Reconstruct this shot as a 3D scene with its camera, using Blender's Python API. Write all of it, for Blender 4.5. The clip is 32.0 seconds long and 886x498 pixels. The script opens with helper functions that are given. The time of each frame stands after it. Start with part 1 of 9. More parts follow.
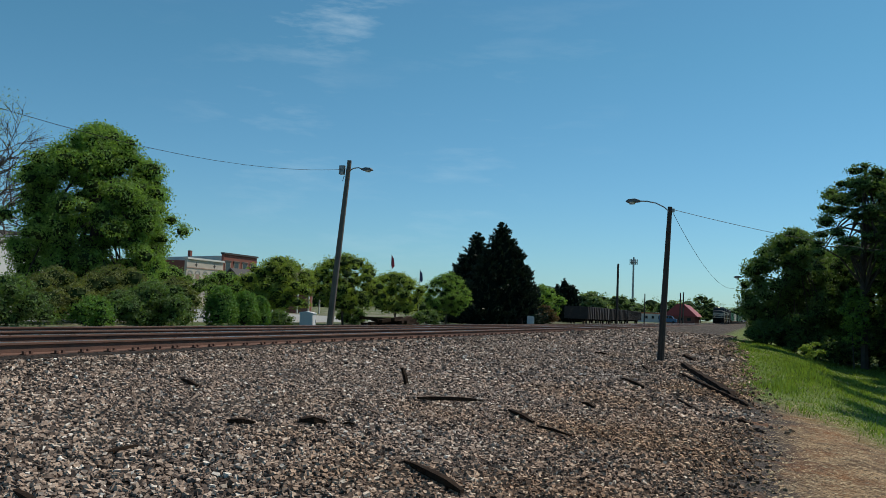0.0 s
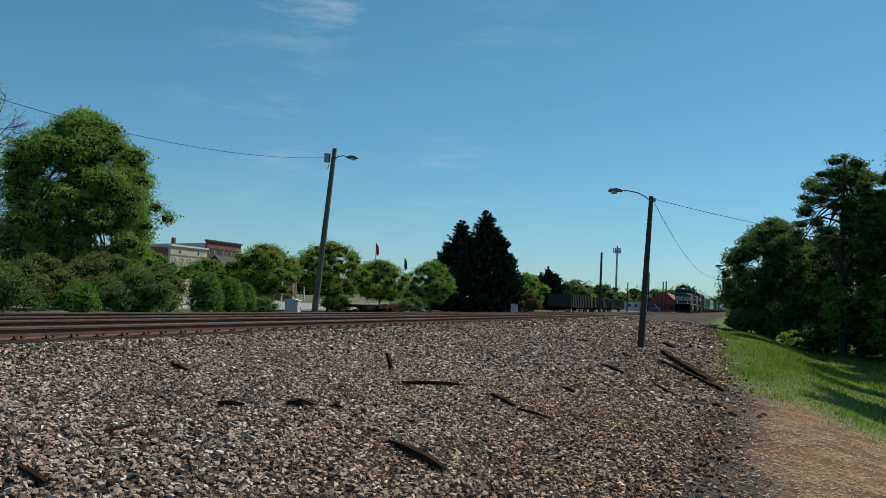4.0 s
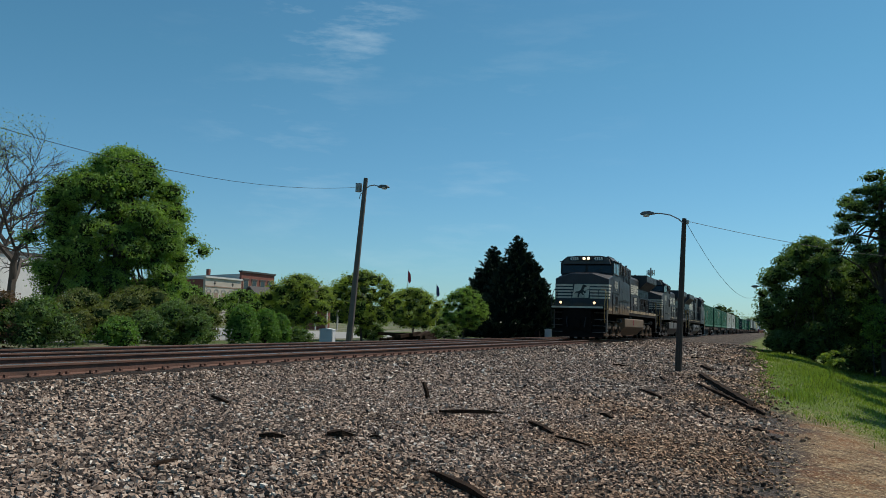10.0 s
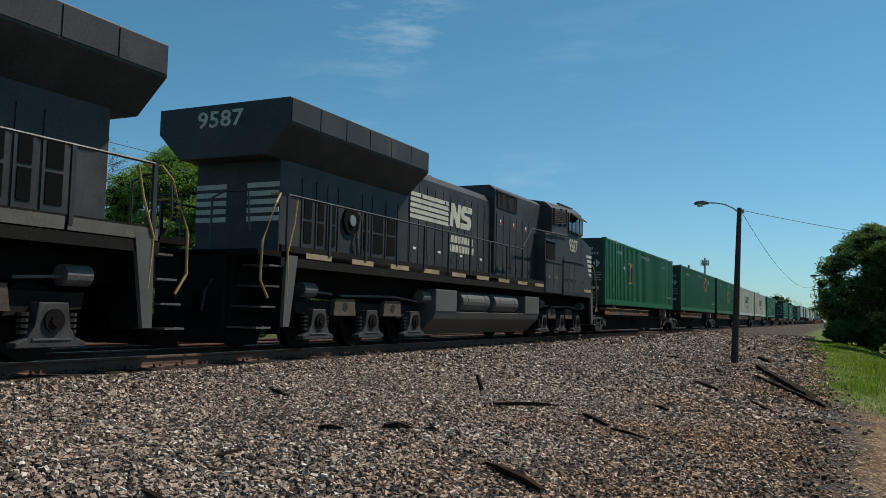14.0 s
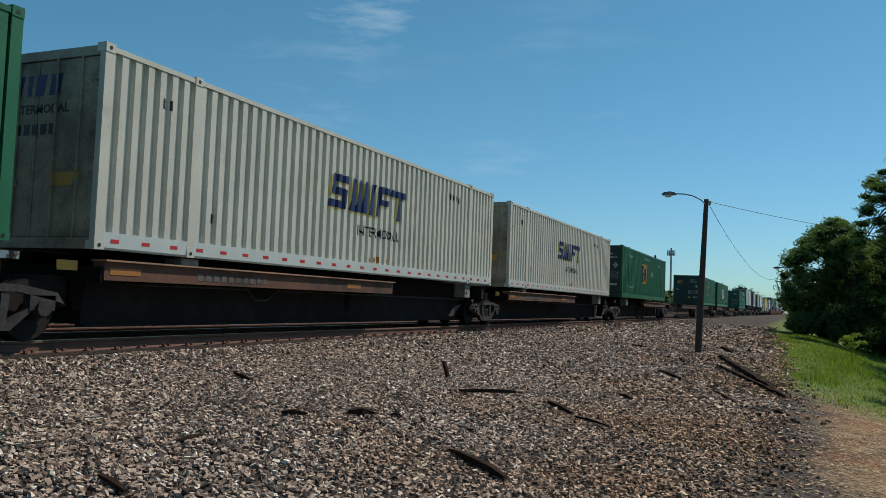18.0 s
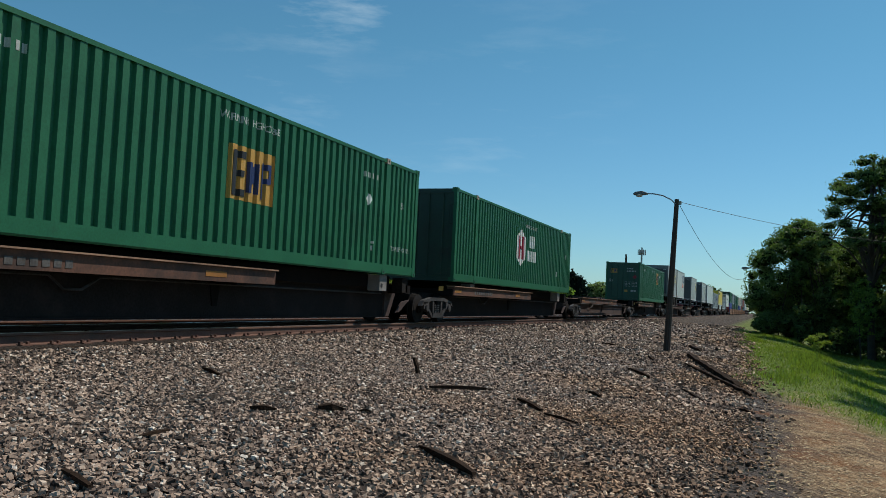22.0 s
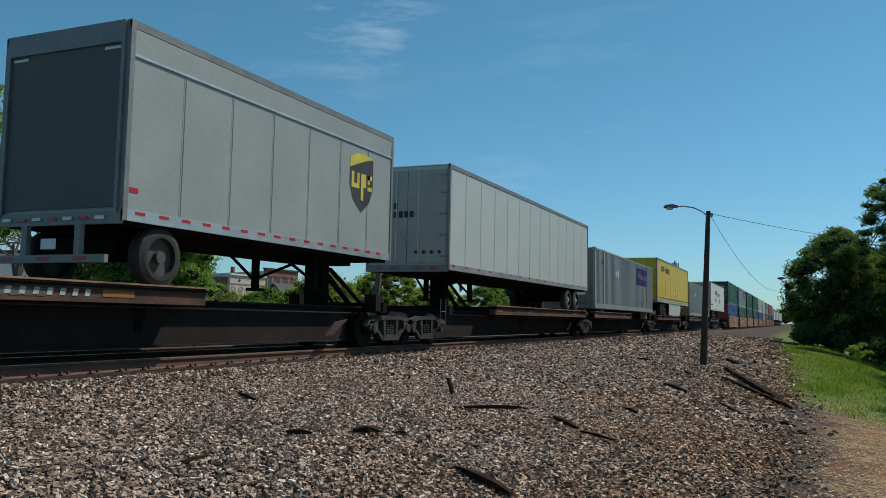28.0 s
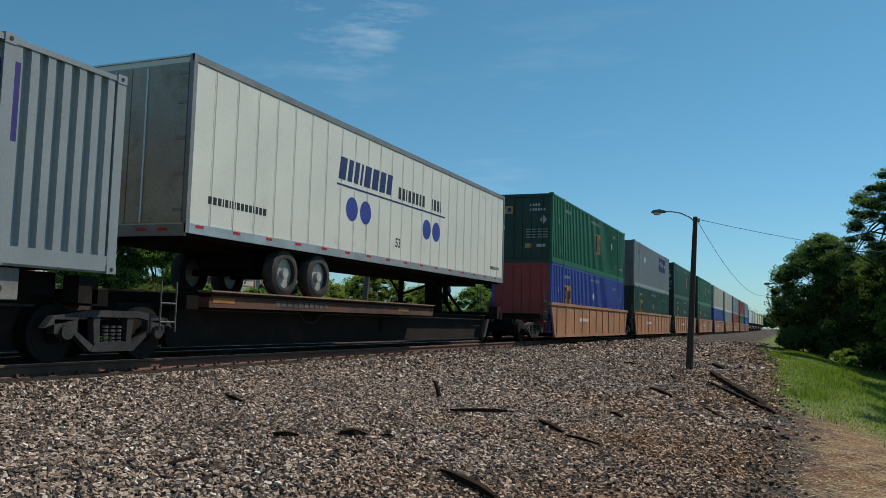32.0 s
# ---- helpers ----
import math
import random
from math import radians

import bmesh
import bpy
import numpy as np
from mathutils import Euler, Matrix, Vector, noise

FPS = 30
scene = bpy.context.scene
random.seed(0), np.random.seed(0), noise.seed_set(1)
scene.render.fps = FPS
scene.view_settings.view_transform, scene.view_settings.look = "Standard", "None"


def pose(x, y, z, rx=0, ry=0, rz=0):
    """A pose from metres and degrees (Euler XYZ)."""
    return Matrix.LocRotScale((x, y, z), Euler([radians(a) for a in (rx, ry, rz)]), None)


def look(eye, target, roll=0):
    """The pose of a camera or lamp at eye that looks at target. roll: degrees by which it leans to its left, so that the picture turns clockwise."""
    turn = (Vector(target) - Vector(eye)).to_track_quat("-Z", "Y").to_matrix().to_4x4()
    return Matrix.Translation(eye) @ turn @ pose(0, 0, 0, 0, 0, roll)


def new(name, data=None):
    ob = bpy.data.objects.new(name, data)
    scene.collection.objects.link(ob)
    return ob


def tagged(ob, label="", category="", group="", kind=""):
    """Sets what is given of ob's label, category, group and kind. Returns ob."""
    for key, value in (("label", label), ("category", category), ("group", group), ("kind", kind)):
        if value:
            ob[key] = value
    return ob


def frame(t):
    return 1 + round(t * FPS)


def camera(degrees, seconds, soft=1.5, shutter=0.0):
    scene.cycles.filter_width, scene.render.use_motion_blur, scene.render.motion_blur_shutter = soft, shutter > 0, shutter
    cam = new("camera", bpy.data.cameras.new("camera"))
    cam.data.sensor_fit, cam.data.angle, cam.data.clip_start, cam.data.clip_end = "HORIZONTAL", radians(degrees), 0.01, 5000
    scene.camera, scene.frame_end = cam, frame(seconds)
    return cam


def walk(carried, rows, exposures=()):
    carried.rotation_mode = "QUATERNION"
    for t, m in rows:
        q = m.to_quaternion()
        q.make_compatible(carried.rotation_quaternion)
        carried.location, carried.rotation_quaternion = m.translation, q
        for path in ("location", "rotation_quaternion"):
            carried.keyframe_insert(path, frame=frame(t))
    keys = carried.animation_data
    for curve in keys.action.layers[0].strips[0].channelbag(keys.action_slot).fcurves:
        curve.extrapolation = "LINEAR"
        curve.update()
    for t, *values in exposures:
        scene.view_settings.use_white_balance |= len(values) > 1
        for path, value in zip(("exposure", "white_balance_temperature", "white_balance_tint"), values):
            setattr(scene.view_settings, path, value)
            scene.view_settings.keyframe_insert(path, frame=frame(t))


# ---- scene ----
PATH = [  # seconds, eye x y z, yaw, pitch, roll
    (0.0, -0.091, 0.350, 0.716, 20.964, 4.155, 2.581),
    (0.5, -0.076, 0.333, 0.706, 20.151, 4.000, 2.463),
    (1.0, -0.069, 0.359, 0.706, 19.940, 3.951, 2.737),
    (1.5, -0.068, 0.347, 0.693, 19.916, 3.838, 2.870),
    (2.0, -0.081, 0.213, 0.719, 19.912, 4.479, 3.159),
    (2.5, -0.071, 0.071, 0.725, 19.303, 3.689, 1.880),
    (3.0, -0.025, 0.070, 0.703, 19.394, 3.529, 3.117),
    (3.5, 0.018, 0.086, 0.694, 20.055, 3.260, 2.641),
    (5.5, 0.024, -0.007, 0.718, 18.794, 4.047, 3.189),
    (6.0, 0.024, -0.012, 0.715, 19.609, 4.013, 2.776),
    (6.5, 0.007, -0.003, 0.714, 19.786, 4.013, 2.826),
    (7.0, 0.016, -0.008, 0.720, 20.017, 3.993, 3.342),
    (7.5, 0.005, -0.016, 0.714, 20.514, 3.989, 3.537),
    (8.0, 0.024, -0.055, 0.722, 20.932, 3.919, 3.850),
    (8.5, 0.020, -0.013, 0.735, 20.145, 4.340, 2.681),
    (9.0, -0.009, 0.017, 0.720, 20.323, 4.796, 3.034),
    (9.5, 0.010, -0.020, 0.732, 21.730, 5.012, 2.007),
    (10.0, 0.011, -0.019, 0.732, 22.104, 5.096, 1.636),
    (10.5, 0.026, -0.041, 0.757, 22.278, 5.073, 1.481),
    (11.0, 0.002, -0.013, 0.735, 22.709, 5.194, 1.263),
    (11.5, 0.029, -0.083, 0.737, 24.560, 5.072, 1.444),
    (12.0, 0.040, -0.074, 0.732, 24.586, 4.252, -0.128),
    (12.5, 0.021, -0.062, 0.735, 24.701, 4.166, 0.236),
    (13.0, -0.008, -0.036, 0.725, 25.308, 4.205, 1.519),
    (13.5, -0.018, -0.060, 0.740, 26.596, 4.838, 0.780),
    (14.0, 0.011, -0.111, 0.740, 25.567, 4.494, 1.238),
    (14.5, 0.008, -0.089, 0.715, 24.289, 4.425, 0.885),
    (16.5, 0.013, -0.089, 0.740, 22.965, 3.811, 2.496),
    (17.0, 0.009, -0.072, 0.726, 23.186, 3.610, 2.012),
    (17.5, 0.001, -0.047, 0.744, 23.244, 3.536, 2.100),
    (18.0, -0.000, -0.051, 0.747, 23.400, 3.577, 2.118),
    (18.5, 0.002, -0.056, 0.748, 23.748, 3.653, 2.141),
    (19.0, -0.014, -0.052, 0.734, 24.000, 3.583, 2.029),
    (19.5, 0.008, -0.075, 0.743, 24.364, 3.478, 1.828),
    (20.0, 0.010, -0.078, 0.744, 24.251, 3.492, 1.364),
    (20.5, -0.022, -0.025, 0.728, 24.832, 3.299, 2.065),
    (21.0, 0.019, -0.086, 0.758, 24.477, 3.215, 2.743),
    (21.5, 0.011, -0.040, 0.740, 22.801, 3.425, 2.571),
    (22.0, 0.005, -0.043, 0.744, 21.480, 3.432, 2.697),
    (22.5, 0.001, -0.033, 0.738, 21.295, 3.348, 2.978),
    (23.0, 0.026, -0.034, 0.735, 21.015, 3.371, 3.038),
    (23.5, -0.003, -0.024, 0.743, 21.176, 3.342, 3.070),
    (24.0, -0.009, -0.014, 0.734, 21.715, 3.537, 2.880),
    (24.5, -0.026, -0.015, 0.739, 22.025, 3.547, 2.974),
    (26.5, -0.010, -0.018, 0.748, 22.966, 4.186, 1.421),
    (27.0, 0.009, -0.039, 0.749, 23.226, 4.418, 1.299),
    (27.5, -0.003, -0.046, 0.746, 23.453, 4.520, 1.363),
    (28.0, 0.021, -0.070, 0.749, 23.651, 4.714, 1.132),
    (28.5, 0.022, -0.066, 0.749, 23.485, 4.753, 1.347),
    (29.0, 0.015, -0.073, 0.757, 23.201, 4.683, 1.245),
    (29.5, 0.006, -0.041, 0.750, 23.221, 4.631, 1.533),
    (30.0, -0.000, -0.054, 0.753, 22.971, 4.681, 1.811),
    (30.5, 0.007, -0.063, 0.746, 22.754, 4.659, 2.309),
    (31.0, -0.002, -0.054, 0.750, 22.785, 4.605, 2.588),
    (31.5, 0.005, -0.052, 0.748, 22.640, 4.729, 2.337),
    (32.0, 0.063, -0.131, 0.768, 22.894, 4.879, 1.616),
]
LENS = 56.50
cam = camera(LENS, 32.0, soft=0.45)


def aim(x, y, z, yaw, pitch, roll):
    a, b = radians(yaw), radians(pitch)
    ahead = Vector((-math.sin(a) * math.cos(b), math.cos(a) * math.cos(b), math.sin(b)))
    eye = Vector((x, y, z))
    return look(eye, eye + ahead, roll)


walk(cam, [(t, aim(*p)) for t, *p in PATH], exposures=[(0.0, 0.0), (32.0, 0.0)])

# ---- world and sun ----
SUN = Vector((0.45, 0.60, 1.0)).normalized()
world = bpy.data.worlds.new("sky")
scene.world = world
world.use_nodes = True
wn, wl = world.node_tree.nodes, world.node_tree.links
wn.clear()
sky = wn.new("ShaderNodeTexSky")
sky.sky_type, sky.sun_disc = "NISHITA", False
sky.sun_elevation, sky.sun_rotation = math.asin(SUN.z), math.atan2(SUN.x, SUN.y)
sky.air_density, sky.dust_density, sky.ozone_density, sky.altitude = 1.0, 0.3, 1.6, 250
wc = wn.new("ShaderNodeTexCoord")
CLOUDS = [((-0.462, 0.806, 0.372), 0.9945, 2.4), ((-0.536, 0.817, 0.210), 0.99, 0.6), ((-0.559, 0.772, 0.302), 0.985, 0.2)]
# thin cirrus: stretched noise, stronger high up
wm = wn.new("ShaderNodeMapping")
wm.inputs["Rotation"].default_value = (0.2, 0.5, 0.35)
wm.inputs["Scale"].default_value = (3.0, 5.0, 17.0)
wl.new(wc.outputs["Generated"], wm.inputs["Vector"])
n1 = wn.new("ShaderNodeTexNoise")
n1.inputs["Scale"].default_value, n1.inputs["Detail"].default_value, n1.inputs["Roughness"].default_value = 2.1, 7, 0.62
n1.inputs["Distortion"].default_value = 0.0
wl.new(wm.outputs[0], n1.inputs["Vector"])
n2 = wn.new("ShaderNodeTexNoise")
n2.inputs["Scale"].default_value, n2.inputs["Detail"].default_value = 2.6, 2
wl.new(wc.outputs["Generated"], n2.inputs["Vector"])
cm = wn.new("ShaderNodeMath"); cm.operation = "MULTIPLY"
r1 = wn.new("ShaderNodeMapRange"); r1.inputs[1].default_value, r1.inputs[2].default_value = 0.52, 0.86
r2 = wn.new("ShaderNodeMapRange"); r2.inputs[1].default_value, r2.inputs[2].default_value = 0.46, 0.7
wl.new(n1.outputs[0], r1.inputs[0]); wl.new(n2.outputs[0], r2.inputs[0])
grow = r2.outputs[0]
for d, lo, amount in CLOUDS:
    vm = wn.new("ShaderNodeVectorMath"); vm.operation = "DOT_PRODUCT"
    wl.new(wc.outputs["Generated"], vm.inputs[0]); vm.inputs[1].default_value = d
    gr = wn.new("ShaderNodeMapRange"); gr.interpolation_type = "SMOOTHSTEP"
    gr.inputs[1].default_value, gr.inputs[2].default_value, gr.inputs[4].default_value = lo, 1.0, amount
    wl.new(vm.outputs["Value"], gr.inputs[0])
    ad = wn.new("ShaderNodeMath"); ad.operation = "ADD"
    wl.new(grow, ad.inputs[0]); wl.new(gr.outputs[0], ad.inputs[1])
    grow = ad.outputs[0]
wl.new(r1.outputs[0], cm.inputs[0]); wl.new(grow, cm.inputs[1])
cs = wn.new("ShaderNodeMath"); cs.operation = "MULTIPLY"; cs.inputs[1].default_value = 0.16
wl.new(cm.outputs[0], cs.inputs[0])
tint = wn.new("ShaderNodeMix"); tint.data_type, tint.blend_type = "RGBA", "MULTIPLY"
tint.inputs["Factor"].default_value = 1.0
wz = wn.new("ShaderNodeSeparateXYZ"); wl.new(wc.outputs["Generated"], wz.inputs[0])
wr = wn.new("ShaderNodeMapRange"); wr.inputs[1].default_value, wr.inputs[2].default_value = 0.0, 0.30
wl.new(wz.outputs[2], wr.inputs[0])
hue = wn.new("ShaderNodeMix"); hue.data_type = "RGBA"
hue.inputs[6].default_value, hue.inputs[7].default_value = (0.585, 0.90, 1.13, 1), (0.535, 1.01, 1.05, 1)
wl.new(wr.outputs[0], hue.inputs["Factor"]); wl.new(hue.outputs[2], tint.inputs[7])
wl.new(sky.outputs[0], tint.inputs[6])
mixc = wn.new("ShaderNodeMix"); mixc.data_type = "RGBA"
wl.new(cs.outputs[0], mixc.inputs["Factor"]); wl.new(tint.outputs[2], mixc.inputs[6])
mixc.inputs[7].default_value = (9.0, 10.5, 11.0, 1)
bg = wn.new("ShaderNodeBackground"); bg.inputs["Strength"].default_value = 0.086
wl.new(mixc.outputs[2], bg.inputs["Color"])
wo = wn.new("ShaderNodeOutputWorld"); wl.new(bg.outputs[0], wo.inputs["Surface"])
sun = new("sun", bpy.data.lights.new("sun", "SUN"))
sun.data.energy, sun.data.angle, sun.data.color = 3.9, radians(0.55), (1.0, 0.93, 0.82)
sun.matrix_world = Matrix.Translation((0, 0, 60)) @ SUN.to_track_quat("Z", "Y").to_matrix().to_4x4()


# ---- materials ----
def mat(name, color, rough=0.6, metal=0.0, var=0.25, scale=3.0, fine=40.0, bump=0.0, dirt=None, dirt_amt=0.0, spec=0.5, island=0.0, dirt_scale=1.2, rvar=0.12):
    m = bpy.data.materials.new(name)
    m.use_nodes = True
    N, L = m.node_tree.nodes, m.node_tree.links
    p = N["Principled BSDF"]
    p.inputs["Metallic"].default_value, p.inputs["Specular IOR Level"].default_value = metal, spec
    tc = N.new("ShaderNodeTexCoord")
    a = N.new("ShaderNodeTexNoise"); a.inputs["Scale"].default_value, a.inputs["Detail"].default_value = scale, 4
    b = N.new("ShaderNodeTexNoise"); b.inputs["Scale"].default_value, b.inputs["Detail"].default_value = fine, 3
    L.new(tc.outputs["Object"], a.inputs["Vector"]); L.new(tc.outputs["Object"], b.inputs["Vector"])
    s = N.new("ShaderNodeMath"); s.operation = "ADD"; L.new(a.outputs[0], s.inputs[0]); L.new(b.outputs[0], s.inputs[1])
    r = N.new("ShaderNodeMapRange"); r.inputs[1].default_value, r.inputs[2].default_value = 0.7, 1.3
    r.inputs[3].default_value, r.inputs[4].default_value = 1 - var, 1 + var
    L.new(s.outputs[0], r.inputs[0])
    base = N.new("ShaderNodeMix"); base.data_type, base.blend_type = "RGBA", "MULTIPLY"
    base.inputs["Factor"].default_value = 1.0
    base.inputs[6].default_value = (*color, 1)
    L.new(r.outputs[0], base.inputs[7])
    out = base.outputs[2]
    if island:
        g = N.new("ShaderNodeNewGeometry")
        ir = N.new("ShaderNodeMapRange"); ir.inputs[3].default_value, ir.inputs[4].default_value = 1 - island, 1 + island
        L.new(g.outputs["Random Per Island"], ir.inputs[0])
        im = N.new("ShaderNodeMix"); im.data_type, im.blend_type = "RGBA", "MULTIPLY"; im.inputs["Factor"].default_value = 1.0
        L.new(out, im.inputs[6]); L.new(ir.outputs[0], im.inputs[7])
        out = im.outputs[2]
    if dirt:
        d = N.new("ShaderNodeTexNoise"); d.inputs["Scale"].default_value, d.inputs["Detail"].default_value, d.inputs["Roughness"].default_value = dirt_scale, 6, 0.7
        L.new(tc.outputs["Object"], d.inputs["Vector"])
        dr = N.new("ShaderNodeMapRange"); dr.inputs[1].default_value, dr.inputs[2].default_value = 0.62 - 0.4 * dirt_amt, 0.85 - 0.3 * dirt_amt
        L.new(d.outputs[0], dr.inputs[0])
        dm = N.new("ShaderNodeMix"); dm.data_type = "RGBA"; dm.inputs[7].default_value = (*dirt, 1)
        L.new(dr.outputs[0], dm.inputs["Factor"]); L.new(out, dm.inputs[6])
        out = dm.outputs[2]
    L.new(out, p.inputs["Base Color"])
    rr = N.new("ShaderNodeMapRange"); rr.inputs[3].default_value, rr.inputs[4].default_value = max(0.02, rough - rvar), min(1, rough + rvar)
    L.new(a.outputs[0], rr.inputs[0]); L.new(rr.outputs[0], p.inputs["Roughness"])
    if bump:
        bp = N.new("ShaderNodeBump"); bp.inputs["Strength"].default_value, bp.inputs["Distance"].default_value = min(1, bump), 0.02
        L.new(b.outputs[0], bp.inputs["Height"]); L.new(bp.outputs[0], p.inputs["Normal"])
    return m


def glow(name, color, strength):
    m = bpy.data.materials.new(name)
    m.use_nodes = True
    p = m.node_tree.nodes["Principled BSDF"]
    p.inputs["Base Color"].default_value = (*color, 1)
    p.inputs["Emission Color"].default_value, p.inputs["Emission Strength"].default_value = (*color, 1), strength
    return m


def leafy(name, color, var=0.5, scale=0.6, trans=0.35):
    m = bpy.data.materials.new(name)
    m.use_nodes = True
    N, L = m.node_tree.nodes, m.node_tree.links
    p = N["Principled BSDF"]
    p.inputs["Roughness"].default_value, p.inputs["Specular IOR Level"].default_value = 0.6, 0.3
    tc = N.new("ShaderNodeTexCoord")
    a = N.new("ShaderNodeTexNoise"); a.inputs["Scale"].default_value, a.inputs["Detail"].default_value = scale, 5
    L.new(tc.outputs["Object"], a.inputs["Vector"])
    g = N.new("ShaderNodeNewGeometry")
    s = N.new("ShaderNodeMath"); s.operation = "ADD"
    L.new(a.outputs[0], s.inputs[0]); L.new(g.outputs["Random Per Island"], s.inputs[1])
    r = N.new("ShaderNodeMapRange"); r.inputs[1].default_value, r.inputs[2].default_value = 0.3, 1.2
    r.inputs[3].default_value, r.inputs[4].default_value = 1 - var, 1 + var
    L.new(s.outputs[0], r.inputs[0])
    c = N.new("ShaderNodeMix"); c.data_type, c.blend_type = "RGBA", "MULTIPLY"; c.inputs["Factor"].default_value = 1.0
    c.inputs[6].default_value = (*color, 1); L.new(r.outputs[0], c.inputs[7])
    L.new(c.outputs[2], p.inputs["Base Color"])
    t = N.new("ShaderNodeBsdfTranslucent")
    tcol = N.new("ShaderNodeMix"); tcol.data_type, tcol.blend_type = "RGBA", "MULTIPLY"; tcol.inputs["Factor"].default_value = 1.0
    tcol.inputs[7].default_value = (1.5, 1.6, 0.5, 1); L.new(c.outputs[2], tcol.inputs[6]); L.new(tcol.outputs[2], t.inputs["Color"])
    mx = N.new("ShaderNodeMixShader"); mx.inputs[0].default_value = trans
    L.new(p.outputs[0], mx.inputs[1]); L.new(t.outputs[0], mx.inputs[2])
    L.new(mx.outputs[0], N["Material Output"].inputs["Surface"])
    return m


M = {}
M["black"] = mat("locomotive_black", (0.046, 0.046, 0.050), 0.5, 0, 0.3, 1.2, 30, 0.04, (0.080, 0.073, 0.068), 0.25, spec=0.2)


def road_dust(m, z0, z1, color, amount):
    """Road dust that has settled on the lower side of a body."""
    N, L = m.node_tree.nodes, m.node_tree.links
    p = N["Principled BSDF"]
    old = p.inputs["Base Color"].links[0].from_socket
    tc = N.new("ShaderNodeTexCoord")
    sp = N.new("ShaderNodeSeparateXYZ"); L.new(tc.outputs["Object"], sp.inputs[0])
    nz = N.new("ShaderNodeTexNoise"); nz.inputs["Scale"].default_value, nz.inputs["Detail"].default_value = 1.6, 6
    L.new(tc.outputs["Object"], nz.inputs["Vector"])
    ma = N.new("ShaderNodeMath"); ma.operation = "MULTIPLY_ADD"; ma.inputs[1].default_value = 0.5
    L.new(nz.outputs[0], ma.inputs[0]); L.new(sp.outputs[2], ma.inputs[2])
    r = N.new("ShaderNodeMapRange"); r.inputs[1].default_value, r.inputs[2].default_value, r.inputs[3].default_value, r.inputs[4].default_value = z0 + 0.25, z1 + 0.25, amount, 0
    L.new(ma.outputs[0], r.inputs[0])
    x = N.new("ShaderNodeMix"); x.data_type = "RGBA"; x.inputs[7].default_value = (*color, 1)
    L.new(r.outputs[0], x.inputs["Factor"]); L.new(old, x.inputs[6]); L.new(x.outputs[2], p.inputs["Base Color"])
    return m


M["black_road"] = road_dust(mat("locomotive_black_dusty", (0.040, 0.042, 0.049), 0.45, 0, 0.3, 1.2, 30, 0.04, spec=0.22), 1.76, 2.08, (0.175, 0.112, 0.064), 0.85)
M["black_dusty"] = mat("dusty_black", (0.013, 0.011, 0.010), 0.85, 0, 0.35, 2.0, 25, 0.08, (0.040, 0.029, 0.021), 0.25, spec=0.15)
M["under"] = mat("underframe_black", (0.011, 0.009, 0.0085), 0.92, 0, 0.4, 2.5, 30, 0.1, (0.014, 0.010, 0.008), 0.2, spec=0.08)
M["truck_grey"] = mat("truck_grey", (0.095, 0.088, 0.083), 0.75, 0.0, 0.4, 3, 30, 0.1, (0.025, 0.02, 0.017), 0.3)
M["truck_dust"] = mat("truck_dust", (0.034, 0.029, 0.025), 0.85, 0.0, 0.5, 5, 30, 0.2, (0.085, 0.066, 0.05), 0.25, spec=0.2)
M["truck_brown"] = mat("truck_brown_dust", (0.105, 0.070, 0.046), 0.9, 0.0, 0.45, 4, 30, 0.2, (0.040, 0.030, 0.023), 0.35, spec=0.15)
M["truck_mid"] = mat("truck_worn", (0.048, 0.044, 0.044), 0.7, 0.0, 0.5, 5, 30, 0.2, (0.012, 0.010, 0.009), 0.4, spec=0.35)
M["white"] = mat("stripe_white", (0.54, 0.51, 0.42), 0.6, 0, 0.2, 3, 40, 0, (0.22, 0.19, 0.15), 0.2, dirt_scale=2.5)
M["cream_sill"] = mat("sill_cream", (0.36, 0.27, 0.16), 0.7, 0, 0.3, 3, 40, 0, (0.13, 0.09, 0.055), 0.35)
M["tank_tan"] = mat("fuel_tank_tan", (0.155, 0.106, 0.066), 0.65, 0, 0.2, 1.5, 25, 0.03, (0.13, 0.10, 0.07), 0.25)
M["tank"] = mat("fuel_tank_grey", (0.092, 0.084, 0.079), 0.6, 0, 0.2, 1.5, 25, 0.03, (0.12, 0.095, 0.07), 0.25)
M["glass"] = mat("cab_glass", (0.012, 0.017, 0.024), 0.10, 0, 0.1, 2, 20, 0, spec=0.4, rvar=0.04)
M["yellow_rail"] = mat("yellow_handrail", (0.36, 0.235, 0.07), 0.55, 0, 0.3, 4, 40)
M["rail_grey"] = mat("dark_handrail", (0.03, 0.03, 0.033), 0.5, 0.2)
M["lamp"] = glow("headlight_glow", (1.0, 0.76, 0.46), 2.0)
M["ditch"] = glow("ditch_light_glow", (1.0, 0.70, 0.40), 1.5)
M["wheel"] = mat("wheel_steel", (0.010, 0.008, 0.007), 0.85, 0.0, 0.3, spec=0.12)
M["tread"] = mat("wheel_rim_dark", (0.016, 0.013, 0.012), 0.75, 0.0, 0.25, spec=0.2)
M["brow_grey"] = mat("brow_plain_grey", (0.068, 0.066, 0.066), 0.6, 0, 0.25, 3, 40)
M["sill_grey"] = mat("sill_grey_worn", (0.10, 0.09, 0.08), 0.7, 0, 0.3, 3, 40, 0, (0.25, 0.20, 0.13), 0.3)
M["truck_tan"] = mat("truck_tan_dust", (0.10, 0.078, 0.058), 0.85, 0, 0.35, 3, 30, 0.1, (0.045, 0.036, 0.03), 0.3, spec=0.2)
